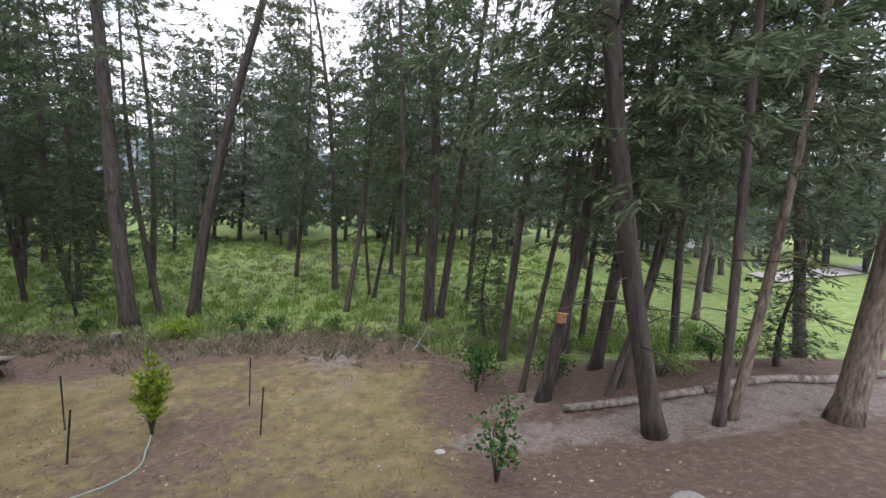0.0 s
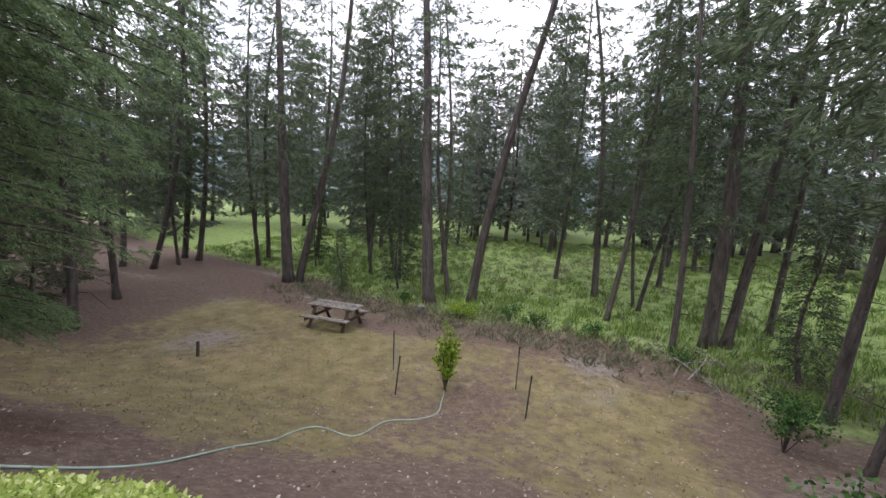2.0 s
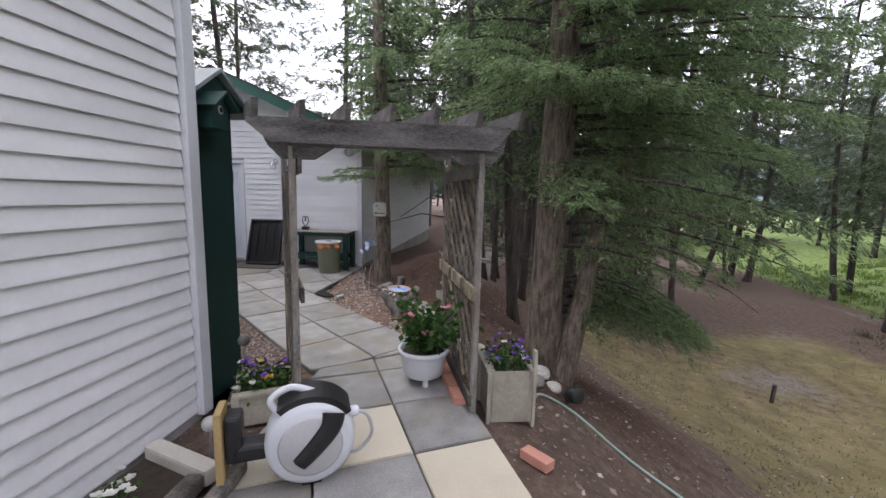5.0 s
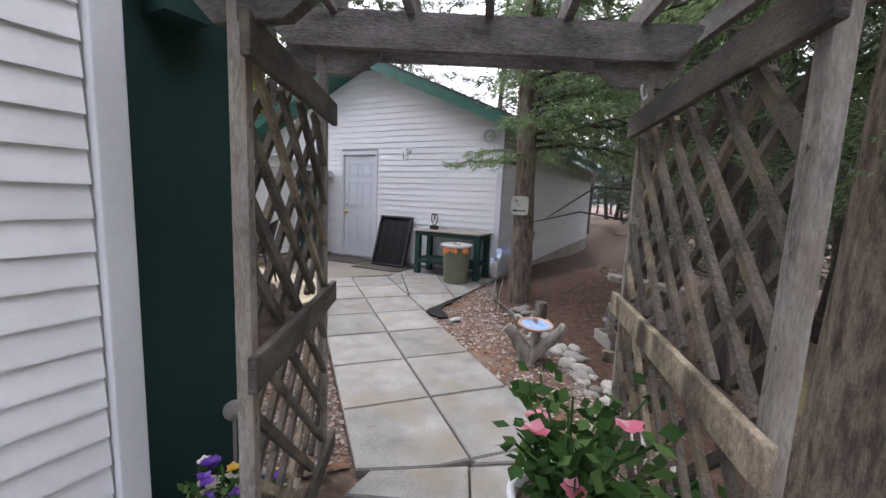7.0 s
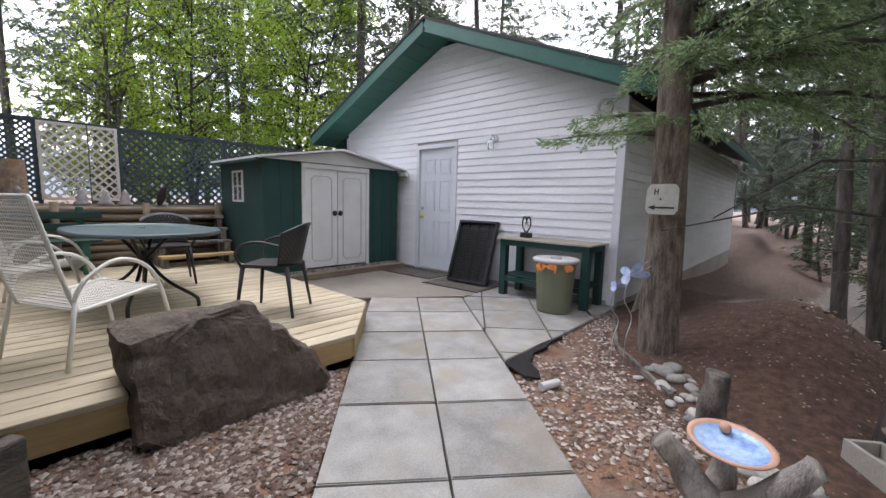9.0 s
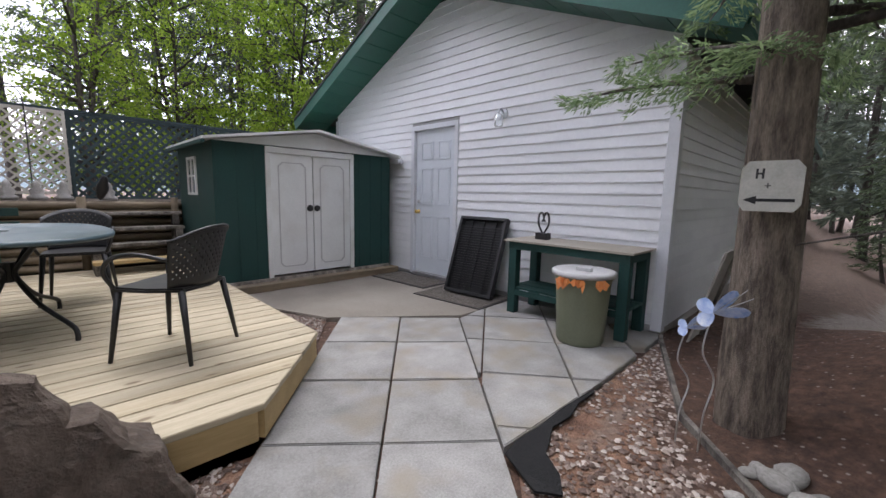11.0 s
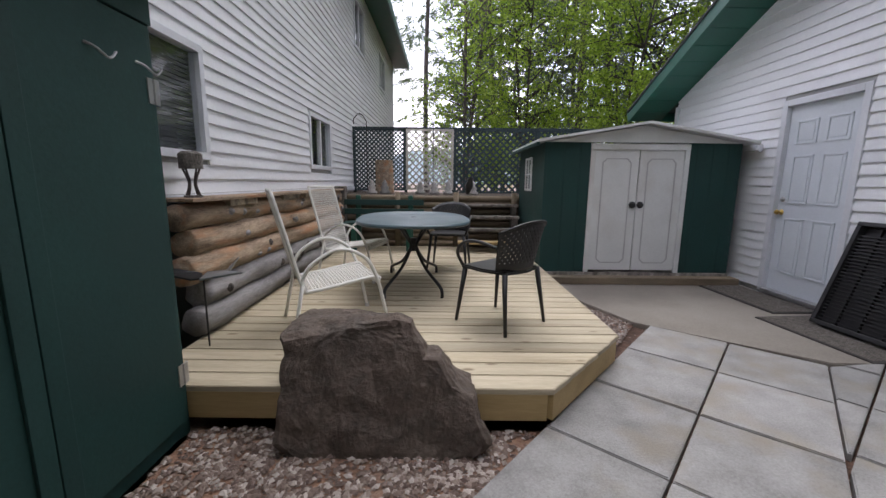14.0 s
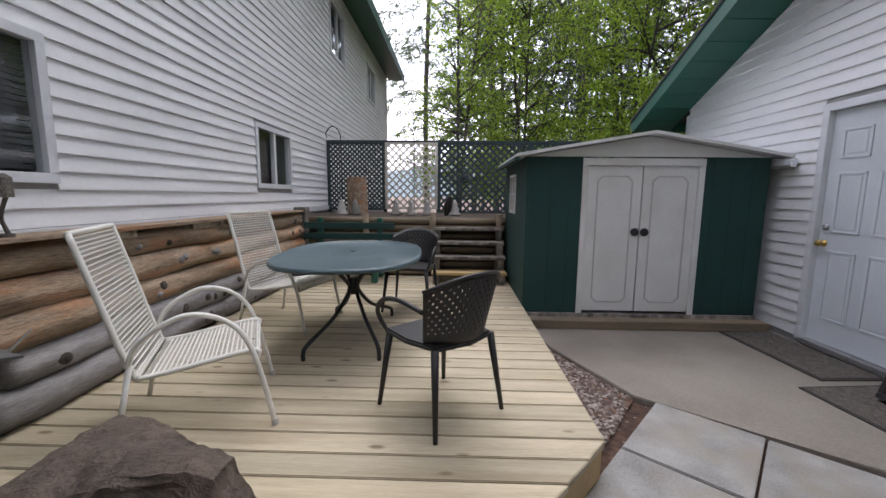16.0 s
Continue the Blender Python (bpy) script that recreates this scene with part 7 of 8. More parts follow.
def planter(x, y, rot, label, w, d, h, seed, petals, z=-0.05, tall=False):
    t = empty("planter_box", pose(x, y, z, 0, 0, rot))
    tagged(t, label, "planter", "planter boxes at the arbour")
    m = material("whitewashed_wood", (0.32, 0.29, 0.23), (0.48, 0.45, 0.37), 5, 40, 0.8, 0.3, vary=0.1, wear=(0.22, 0.2, 0.16), wear_amount=0.6)
    for a, b, c, e in ((-w / 2, -d / 2, w / 2, -d / 2 + 0.02), (-w / 2, d / 2 - 0.02, w / 2, d / 2), (-w / 2, -d / 2 + 0.021, -w / 2 + 0.02, d / 2 - 0.021), (w / 2 - 0.02, -d / 2 + 0.021, w / 2, d / 2 - 0.021)):
        part("side_board", box_bm(a, b, 0.03, c, e, h, 0.003), m, t)
    for sx in (-1, 1):
        for sy in (-1, 1):
            part("corner_batten", box_bm(sx * w / 2 - 0.025, sy * (d / 2 + 0.008) - 0.012, 0, sx * w / 2 + 0.025, sy * (d / 2 + 0.008) + 0.012, h + (0.16 if tall and sx > 0 and sy > 0 else 0.005), 0.003), m, t)
    for sy in (-1, 1):
        part("rim", box_bm(-w / 2 - 0.02, sy * d / 2 - 0.03, h + 0.006, w / 2 + 0.02, sy * d / 2 + 0.03, h + 0.028, 0.004), m, t)
    part("soil", box_bm(-w / 2 + 0.022, -d / 2 + 0.022, h - 0.1, w / 2 - 0.022, d / 2 - 0.022, h - 0.04), M_SOIL, t)
    lv = Leaves(seed)
    r = lv.rng
    n = 320
    b = np.column_stack((r.uniform(-w / 2, w / 2, n), r.uniform(-d / 2, d / 2, n), h + r.uniform(-0.04, 0.12, n)))
    lv.add(b, r.normal(size=(n, 3)) + np.array((0, 0, 0.5)), r.uniform(0.03, 0.06, n), r.uniform(0.018, 0.03, n))
    c = new("leaves", lv.mesh("leaves", M_LEAF))
    c.parent = t
    rr = random.Random(seed)
    for mt, k in petals:
        blooms(t, mt, [(rr.uniform(-w / 2, w / 2), rr.uniform(-d / 2, d / 2), h + rr.uniform(0.06, 0.17)) for _ in range(k)], 0.03, seed)


planter(5.38, 6.52, 12, "whitewashed wooden planter box with violet pansies", 0.34, 0.32, 0.42, 5, ((M_PETAL_VIOLET, 18), (M_PETAL_WHITE, 3)), z=-0.1, tall=True)
planter(5.75, 4.78, -61, "whitewashed planter box with mixed violet and yellow flowers", 0.36, 0.34, 0.24, 9, ((M_PETAL_VIOLET, 16), (M_PETAL_YELLOW, 5), (M_PETAL_WHITE, 4)), z=-0.05)


def hibiscus():
    t = empty("flower_pot", pose(5.12, 5.84, 0.0))
    tagged(t, "white ribbed plastic pot with a leafy hibiscus", "flower pot")
    bm = bmesh.new()
    lathe(bm, [(0.0, 0.05), (0.13, 0.05), (0.165, 0.07), (0.172, 0.12), (0.176, 0.13), (0.18, 0.18), (0.184, 0.19), (0.19, 0.24), (0.195, 0.25), (0.215, 0.26), (0.22, 0.29), (0.205, 0.3), (0.185, 0.28), (0.18, 0.2), (0.0, 0.2)], 32)
    part("pot", bm, M_WHITE_PLASTIC, t, smooth=True)
    for k in range(3):
        a = k * 2.09 + 0.3
        bm = bmesh.new()
        tube(bm, [(0.12 * math.cos(a), 0.12 * math.sin(a), 0), (0.12 * math.cos(a), 0.12 * math.sin(a), 0.06)], 0.025, 10)
        part("foot", bm, M_WHITE_PLASTIC, t)
    bm = bmesh.new()
    lathe(bm, [(0, 0.262), (0.1, 0.26), (0.181, 0.25)], 20)
    part("soil", bm, M_SOIL, t)
    lv = Leaves(12)
    r = lv.rng
    bm = bmesh.new()
    for k in range(20):
        a, q = r.uniform(0, 6.28), r.uniform(0.08, 0.32)
        tip = Vector((math.cos(a) * q, math.sin(a) * q + 0.06, r.uniform(0.42, 0.74)))
        tube(bm, [(0.02 * math.cos(a), 0.02 * math.sin(a), 0.25), tip * 0.55 + Vector((0, 0, 0.15)), tip], 0.005, 5)
        n = 30
        u = r.random((n, 1))
        lv.add(np.array((0, 0, 0.3)) * (1 - u) + np.array(tip) * u + r.normal(scale=0.045, size=(n, 3)), r.normal(size=(n, 3)) * (1, 1, 0.5) + np.array((tip.x * 4, tip.y * 4, 0.2)), r.uniform(0.05, 0.09, n), r.uniform(0.04, 0.06, n))
    part("stems", bm, M_LEAF, t)
    c = new("leaves", lv.mesh("leaves", M_LEAF))
    c.parent = t
    blooms(t, M_PETAL_PINK, [(0.14, -0.1, 0.6), (0.05, 0.18, 0.66), (-0.12, -0.16, 0.5), (0.2, 0.05, 0.48)], 0.055, 4)


hibiscus()


def hose_reel():
    m = Matrix.Translation((6.34, 5.4, 0.0)) @ pose(0, 0, 0, 0, 0, 25)
    t = empty("hose_reel", m)
    tagged(t, "white and black enclosed garden hose reel on the patio", "hose reel")
    ax = pose(0, 0, 0.24, 0, 90, 0)
    bm = bmesh.new()
    lathe(bm, [(0, -0.13), (0.2, -0.13), (0.225, -0.11), (0.235, -0.06), (0.235, 0.06), (0.225, 0.11), (0.2, 0.13), (0, 0.13)], 40, ax)
    part("drum_case", bm, M_WHITE_PLASTIC, t, smooth=True)
    bm = bmesh.new()
    lathe(bm, [(0.06, 0.13), (0.16, 0.131), (0.165, 0.137), (0.155, 0.142), (0.0, 0.15)], 32, ax)
    part("side_disc", bm, M_LID, t, smooth=True)
    bm = bmesh.new()
    rings = []
    for k in range(15):
        a = radians(35 + 95 * k / 14)
        rings.append([bm.verts.new((x, r_ * math.cos(a), 0.24 + r_ * math.sin(a))) for r_, x in ((0.2, 0.1), (0.26, 0.1), (0.26, -0.1), (0.2, -0.1))])
    for p, q in zip(rings, rings[1:]):
        for i in range(4):
            bm.faces.new((p[i], p[(i + 1) % 4], q[(i + 1) % 4], q[i]))
    bm.faces.new(rings[0][::-1])
    bm.faces.new(rings[-1])
    part("top_shell", bm, M_BLACK_PLASTIC, t)
    bm = bmesh.new()
    tube(bm, arc([(0.145, 0.12, 0.42), (0.16, 0.1, 0.34), (0.165, 0.02, 0.24), (0.16, -0.06, 0.16)], 6), 0.05, 10, rs=[0.06 - 0.018 * k / 18 for k in range(19)])
    bmesh.ops.scale(bm, vec=(0.35, 1, 1), verts=bm.verts, space=Matrix.Translation((-0.15, 0, 0)))
    part("side_stripe", bm, M_BLACK_PLASTIC, t, smooth=True)
    bm = bmesh.new()
    tube(bm, arc([(0, -0.16, 0.38), (0, -0.2, 0.46), (0, -0.1, 0.52), (0, 0.02, 0.48)], 6), 0.02, 8)
    part("carry_handle", bm, M_WHITE_PLASTIC, t, smooth=True)
    bm = bmesh.new()
    box(bm, -0.06, -0.4, 0.16, 0.06, -0.22, 0.25, 0.02)
    box(bm, -0.06, -0.42, 0.16, 0.06, -0.34, 0.42, 0.02)
    part("wall_bracket", bm, M_BLACK_PLASTIC, t)
    bm = bmesh.new()
    tube(bm, arc([(0.05, 0.22, 0.36), (0.06, 0.3, 0.34), (0.06, 0.33, 0.22), (0.04, 0.27, 0.12), (0.0, 0.2, 0.08)], 6), 0.011, 7)
    part("hose_end", bm, M_LID, t, smooth=True)
    bm = bmesh.new()
    lathe(bm, [(0.0, 0), (0.03, 0), (0.03, 0.05), (0.018, 0.06), (0, 0.06)], 12, pose(0.05, 0.2, 0.36, -90, 0, 0))
    part("coupling", bm, M_WHITE_PLASTIC, t, smooth=True)
    part("foot_block", box_bm(-0.1, -0.05, 0.0, 0.1, 0.05, 0.02), M_BLACK_PLASTIC, t)
    part("backboard", box_bm(-0.07, -0.46, 0.0, 0.09, -0.425, 0.46, 0.004), M_DECK_RIM, t)


hose_reel()
for k, (a, b, r) in enumerate((((6.35, 4.42), (6.5, 4.92), 0.055), ((6.55, 4.86), (9.3, 4.98), 0.05), ((6.4, 5.02), (7.9, 5.12), 0.04))):
    bm = bmesh.new()
    beam(bm, (*a, 0.045), (*b, 0.045), 2 * r * 0.9, 2 * r * 0.9, bevel=0.02)
    tagged(part("bed_edging", bm, M_CREAM if k == 0 else M_GREY_WOOD), "weathered timber edging of the flower bed", "timber", "bed edging timbers")
bed = tagged(part("flower_bed", box_bm(6.4, 4.41, -0.06, 9.3, 4.84, 0.02), M_SOIL), "narrow dark-soil flower bed along the house wall", "garden bed")
for k in range(6):
    fp = bush("bedding_plant", "small bedding plant with pink flowers", 6.75 + 0.42 * k, 4.63, 0.1, 0.14, 70, M_LEAF, (0.04, 0.025), 60 + k, z=0.02, stems=5)
    fp["group"] = "bedding plants by the wall"
    blooms(fp, M_PETAL_PINK if k % 3 else M_PETAL_WHITE, [(random.uniform(-0.08, 0.08), random.uniform(-0.08, 0.08), random.uniform(0.1, 0.16)) for _ in range(9)], 0.028, 70 + k)
for x, y, z in ((6.29, 4.75, 0.2), (5.5, 4.46, 0.4)):
    o = empty("globe_light", pose(x, y, 0))
    tagged(o, "small clear crackled globe light on a stake", "garden light", "globe lights")
    bm = bmesh.new()
    bmesh.ops.create_icosphere(bm, subdivisions=3, radius=0.045)
    bmesh.ops.translate(bm, verts=bm.verts, vec=(0, 0, z))
    part("globe", bm, M_STONE, o, smooth=True)
    bm = bmesh.new()
    tube(bm, [(0, 0, -0.05), (0, 0, z - 0.04)], 0.008, 6)
    part("stake", bm, M_STEEL, o)


def brick_at(x, y, z, rot, tilt=0):
    o = part("brick", box_bm(-0.1, -0.045, 0, 0.1, 0.045, 0.06, 0.006), M_BRICK, at=pose(x, y, z, tilt, 0, rot))
    tagged(o, "loose worn red brick on the ground", "brick", "loose bricks")


brick_at(5.98, 6.7, height(5.98, 6.7), 48, -4)
bb = empty("brick_row")
tagged(bb, "short row of red bricks under the lattice", "bricks")
for k in range(5):
    f = k / 4
    part("brick", box_bm(-0.1, -0.045, 0, 0.1, 0.045, 0.06, 0.006), M_BRICK, bb, at=pose(5.4 - 0.85 * f, 6.15 - 0.28 * f, 0.0, 0, 0, 20 + 3 * (k % 2)))


# ---- garage front ----
def workbench():
    t = empty("workbench")
    tagged(t, "dark green wooden bench with a grey tiled top", "workbench")
    x0, x1, y0, y1, h = 0.06, 0.56, 2.26, 3.5, 0.79
    m = material("bench_top", (0.3, 0.27, 0.22), (0.42, 0.39, 0.33), 3, 50, 0.8, 0.2, vary=0.12)
    k = y0 - 0.04
    while k < y1 + 0.02:
        part("top_slab", box_bm(x0 - 0.02, k, h - 0.022, x1 + 0.04, min(k + 0.355, y1 + 0.04), h, 0.004), m, t)
        k += 0.36
    part("apron", box_bm(x0, y0, h - 0.1, x1 + 0.005, y0 + 0.03, h - 0.024), M_DARK_GREEN, t)
    part("apron", box_bm(x0, y1 - 0.03, h - 0.1, x1 + 0.005, y1, h - 0.024), M_DARK_GREEN, t)
    part("apron", box_bm(x1 - 0.025, y0 + 0.031, h - 0.1, x1 + 0.005, y1 - 0.031, h - 0.024), M_DARK_GREEN, t)
    for x in (x0, x1 - 0.09):
        for y in (y0, y1 - 0.09):
            part("leg", box_bm(x, y, 0, x + 0.09, y + 0.09, h - 0.101, 0.004), M_DARK_GREEN, t)
    for k in range(3):
        part("shelf_board", box_bm(x0 + 0.02 + k * 0.155, y0 + 0.0, 0.26, x0 + 0.165 + k * 0.155, y1, 0.285, 0.003), M_DARK_GREEN, t)
    part("shelf_rail", box_bm(x1 - 0.02, y0 + 0.09, 0.2, x1 - 0.005, y1 - 0.09, 0.258), M_DARK_GREEN, t)


workbench()
sc = empty("loop_sculpture", pose(0.3, 2.5, 0.79))
tagged(sc, "small black looped metal sculpture on a block", "sculpture")
part("block", box_bm(-0.05, -0.065, 0, 0.05, 0.065, 0.07, 0.004), M_METAL_DARK, sc)
for s in (-1, 1):
    bm = bmesh.new()
    tube(bm, arc([(0, 0.01 * s, 0.07), (0, 0.06 * s, 0.16), (0, 0.055 * s, 0.26), (0, 0.02 * s, 0.28), (0, 0.0, 0.22), (0, 0.02 * s, 0.19)], 6), 0.011, 8)
    part("loop", bm, M_METAL_DARK, sc, smooth=True)


def trash_can():
    t = empty("trash_can", pose(0.79, 3.21, 0))
    tagged(t, "olive green ribbed plastic trash can with grey lid", "trash can")
    bm = bmesh.new()
    seg = 64
    rings = []
    for r_, z in ((0.0, 0.0), (0.185, 0.0), (0.195, 0.02), (0.225, 0.5), (0.232, 0.56), (0.245, 0.57), (0.245, 0.6)):
        rings.append([bm.verts.new(((r_ - (0.006 if k % 4 == 0 and 0.02 < z < 0.55 else 0)) * math.cos(2 * math.pi * k / seg), (r_ - (0.006 if k % 4 == 0 and 0.02 < z < 0.55 else 0)) * math.sin(2 * math.pi * k / seg), z)) for k in range(seg)] if r_ else None)
    rings = [q for q in rings if q]
    for a, b in zip(rings, rings[1:]):
        for k in range(seg):
            bm.faces.new((a[k], a[(k + 1) % seg], b[(k + 1) % seg], b[k]))
    bm.faces.new(rings[0][::-1])
    part("can", bm, M_CAN, t, smooth=True)
    bm = bmesh.new()
    lathe(bm, [(0.25, 0.585), (0.265, 0.59), (0.265, 0.62), (0.25, 0.63), (0.2, 0.625), (0.18, 0.61), (0.0, 0.615)], 40)
    part("lid", bm, M_LID, t, smooth=True)
    part("lid_handle", box_bm(-0.02, -0.07, 0.614, 0.02, 0.07, 0.65, 0.012), M_LID, t)
    lv = Leaves(3)
    r = lv.rng
    for a0, n in ((-10, 14), (60, 8), (20, 8)):
        a = np.radians(a0 + r.uniform(-12, 12, n))
        lv.add(np.column_stack((0.256 * np.cos(a), 0.256 * np.sin(a), np.full(n, 0.59))), np.column_stack((np.cos(a) * 0.3, np.sin(a) * 0.3, np.full(n, -1.0))), r.uniform(0.05, 0.12, n), r.uniform(0.05, 0.08, n))
    b = new("bag_edge", lv.mesh("bag_edge", M_ORANGE))
    b.parent = t
    b["label"] = "orange plastic bag edge"


trash_can()


def boot_tray():
    """A black tray leaning on the wall."""
    m = Matrix.Translation((0.44, 1.57, 0.03)) @ pose(0, 0, 0, 0, -19, 4)
    t = empty("grid_tray", m)
    tagged(t, "large black plastic slatted tray leaning on the wall", "tray")
    w, h = 0.355, 0.99
    part("back", box_bm(-0.05, -w + 0.01, 0.01, -0.04, w - 0.01, h - 0.01), M_BLACK_PLASTIC, t)
    bm = bmesh.new()
    for a in ((-w, 0, w, 0.04), (-w, h - 0.04, w, h), (-w, 0.04, -w + 0.04, h - 0.04), (w - 0.04, 0.04, w, h - 0.04)):
        box(bm, -0.05, a[0], a[1], 0.03, a[2], a[3], 0.008)
    part("rim", bm, M_BLACK_PLASTIC, t)
    for k in range(26):
        z = 0.06 + k * 0.032
        part("slat", box_bm(-0.012, -w + 0.04, z, 0.006, w - 0.04, z + 0.012), M_BLACK_PLASTIC, t)
    for y in (-0.18, 0, 0.18):
        part("rib", box_bm(-0.04, y - 0.008, 0.04, -0.013, y + 0.008, h - 0.04), M_BLACK_PLASTIC, t)


boot_tray()
for a, rot in (((0.07, -0.2, 0.6, 0.9), 3), ((0.13, 1.0, 0.8, 2.02), 5)):
    o = empty("door_mat", pose((a[0] + a[2]) / 2, (a[1] + a[3]) / 2, 0.0, 0, 0, rot))
    tagged(o, "dark ribbed rubber door mat on the concrete", "door mat", "door mats")
    w, l = (a[2] - a[0]) / 2, (a[3] - a[1]) / 2
    part("base", box_bm(-w, -l, -0.003, w, l, 0.008, 0.003), M_MAT, o)
    k = -w + 0.03
    while k < w - 0.03:
        part("rib", box_bm(k, -l + 0.03, 0.009, k + 0.016, l - 0.03, 0.014), M_MAT_RIB, o)
        k += 0.03


def wall_lamp():
    t = empty("wall_lamp", pose(0.02, 1.72, 2.17))
    tagged(t, "white outdoor wall lamp with a glass jar", "lamp")
    bm = bmesh.new()
    lathe(bm, [(0, 0), (0.055, 0), (0.05, 0.02), (0.02, 0.03), (0, 0.03)], 16, pose(0, 0, 0.05, 0, 90, 0))
    part("back_plate", bm, M_WHITE_PLASTIC, t, smooth=True)
    bm = bmesh.new()
    tube(bm, arc([(0.02, 0, 0.05), (0.07, 0, 0.09), (0.11, 0, 0.07), (0.11, 0, 0.03)], 5), 0.012, 8)
    part("arm", bm, M_WHITE_PLASTIC, t, smooth=True)
    bm = bmesh.new()
    lathe(bm, [(0.03, 0.03), (0.05, 0.01), (0.052, -0.1), (0.04, -0.12), (0, -0.12)], 16, Matrix.Translation((0.11, 0, 0)))
    part("glass_jar", bm, M_GLASS, t, smooth=True)


wall_lamp()
o = empty("round_fixture", pose(0.02, 3.36, 2.44))
tagged(o, "round grey wall fixture with a ring on the siding", "wall fixture")
bm = bmesh.new()
lathe(bm, [(0.07, 0), (0.1, 0), (0.105, 0.03), (0.09, 0.05), (0.07, 0.05), (0.07, 0)], 24, pose(0.06, 0.03, 0, 0, 90, 0))
part("ring", bm, M_STEEL, o, smooth=True)
part("mount", box_bm(0, -0.14, -0.05, 0.06, -0.06, 0.02, 0.01), M_WHITE_PLASTIC, o)
part("arm", box_bm(0.02, -0.08, -0.02, 0.05, 0.0, 0.0, 0.004), M_WHITE_PLASTIC, o)
o = empty("flood_light", pose(0.03, -0.3, 1.74))
tagged(o, "small white wall light beside the shed roof", "lamp")
part("body", box_bm(0, -0.12, -0.03, 0.09, 0.1, 0.03, 0.01), M_WHITE_PLASTIC, o)
part("lens", box_bm(0.02, -0.1, -0.045, 0.08, 0.0, -0.031, 0.004), M_LID, o)
part("tip", box_bm(0.03, 0.101, -0.05, 0.07, 0.13, 0.01, 0.006), M_WHITE_PLASTIC, o)


# ---- right-hand bed: sign, butterflies, bird bath, water wheel ----
def arrow_sign():
    t = empty("arrow_sign", pose(1.55, 4.46, 1.19, 0, 0, -4) @ Matrix.Scale(0.6, 4))
    tagged(t, "white oval-cornered sign with a black arrow on a trunk", "sign")
    m = material("sign_white", (0.33, 0.33, 0.29), (0.47, 0.46, 0.41), 9, 50, 0.6, 0.05)
    bm = bmesh.new()
    pts = [(-0.2, 0.06), (-0.16, 0.0), (0.16, 0.0), (0.2, 0.06), (0.2, 0.34), (0.15, 0.4), (-0.15, 0.4), (-0.2, 0.34)]
    f = bm.faces.new([bm.verts.new((0, y, z)) for y, z in pts])
    r_ = bmesh.ops.extrude_face_region(bm, geom=[f])
    bmesh.ops.translate(bm, verts=[v for v in r_["geom"] if isinstance(v, bmesh.types.BMVert)], vec=(0.012, 0, 0))
    bmesh.ops.recalc_face_normals(bm, faces=bm.faces[:])
    part("plate", bm, m, t)
    bm = bmesh.new()
    prof = [(-0.17, 0.09), (-0.08, 0.055), (-0.08, 0.078), (0.16, 0.078), (0.16, 0.102), (-0.08, 0.102), (-0.08, 0.125)]
    f = bm.faces.new([bm.verts.new((0.0125, y, z)) for y, z in prof])
    r_ = bmesh.ops.extrude_face_region(bm, geom=[f])
    bmesh.ops.translate(bm, verts=[v for v in r_["geom"] if isinstance(v, bmesh.types.BMVert)], vec=(0.003, 0, 0))
    part("arrow", bm, M_METAL_DARK, t)
    bm = bmesh.new()
    for a in ((-0.1, 0.26, -0.085, 0.34), (-0.06, 0.26, -0.045, 0.34), (-0.085, 0.293, -0.06, 0.307)):
        box(bm, 0.0125, a[0], a[1], 0.0155, a[2], a[3])
    part("letter", bm, M_METAL_DARK, t)
    bm = bmesh.new()
    box(bm, 0.0125, -0.035, 0.2, 0.0155, 0.005, 0.208)
    box(bm, 0.0125, -0.019, 0.184, 0.0157, -0.011, 0.224)
    part("plus_mark", bm, M_METAL_DARK, t)


arrow_sign()
M_WING = material("blue_white_wing", (0.16, 0.3, 0.65), (0.75, 0.8, 0.88), 14, 40, 0.4, 0.02)


def butterfly(x, y, z, top, s, rot):
    t = empty("butterfly_stake", pose(x, y, z))
    tagged(t, "blue and white metal butterfly on a curly stake", "garden stake", "butterfly stakes")
    bm = bmesh.new()
    tube(bm, arc([(0, 0, -0.1), (0.02, 0.01, top * 0.3), (-0.02, 0.03, top * 0.55), (0.03, -0.02, top * 0.75), (0, 0, top)], 8), 0.004, 6)
    part("stake", bm, M_STEEL, t)
    m = pose(0, 0, top, 0, 0, rot)
    for ang, L, w in ((55, 0.17, 0.08), (10, 0.17, 0.085), (140, 0.1, 0.09), (230, 0.1, 0.09)):
        bm = bmesh.new()
        a = radians(ang)
        n = 14
        pts = []
        for k in range(n):
            b = 2 * math.pi * k / n
            u, v = 0.5 * L * s * (1 - math.cos(b)), 0.5 * w * s * math.sin(b) * (0.6 + 0.4 * (1 - math.cos(b)) / 2)
            pts.append(Vector((0.02 * math.sin(b), u * math.cos(a) - v * math.sin(a), u * math.sin(a) + v * math.cos(a))))
        f = bm.faces.new([bm.verts.new(p) for p in pts])
        r_ = bmesh.ops.extrude_face_region(bm, geom=[f])
        bmesh.ops.translate(bm, verts=[v for v in r_["geom"] if isinstance(v, bmesh.types.BMVert)], vec=(0.003, 0, 0))
        bmesh.ops.transform(bm, matrix=m, verts=bm.verts)
        part("wing", bm, M_WING, t)
    for ang in (30, 45):
        bm = bmesh.new()
        a = radians(ang)
        tube(bm, [m @ Vector((0, q * math.cos(a), q * math.sin(a) + 0.3 * q * q)) for q in (0.0, 0.08 * s, 0.16 * s, 0.2 * s)], 0.002, 5)
        part("antenna", bm, M_STEEL, t)


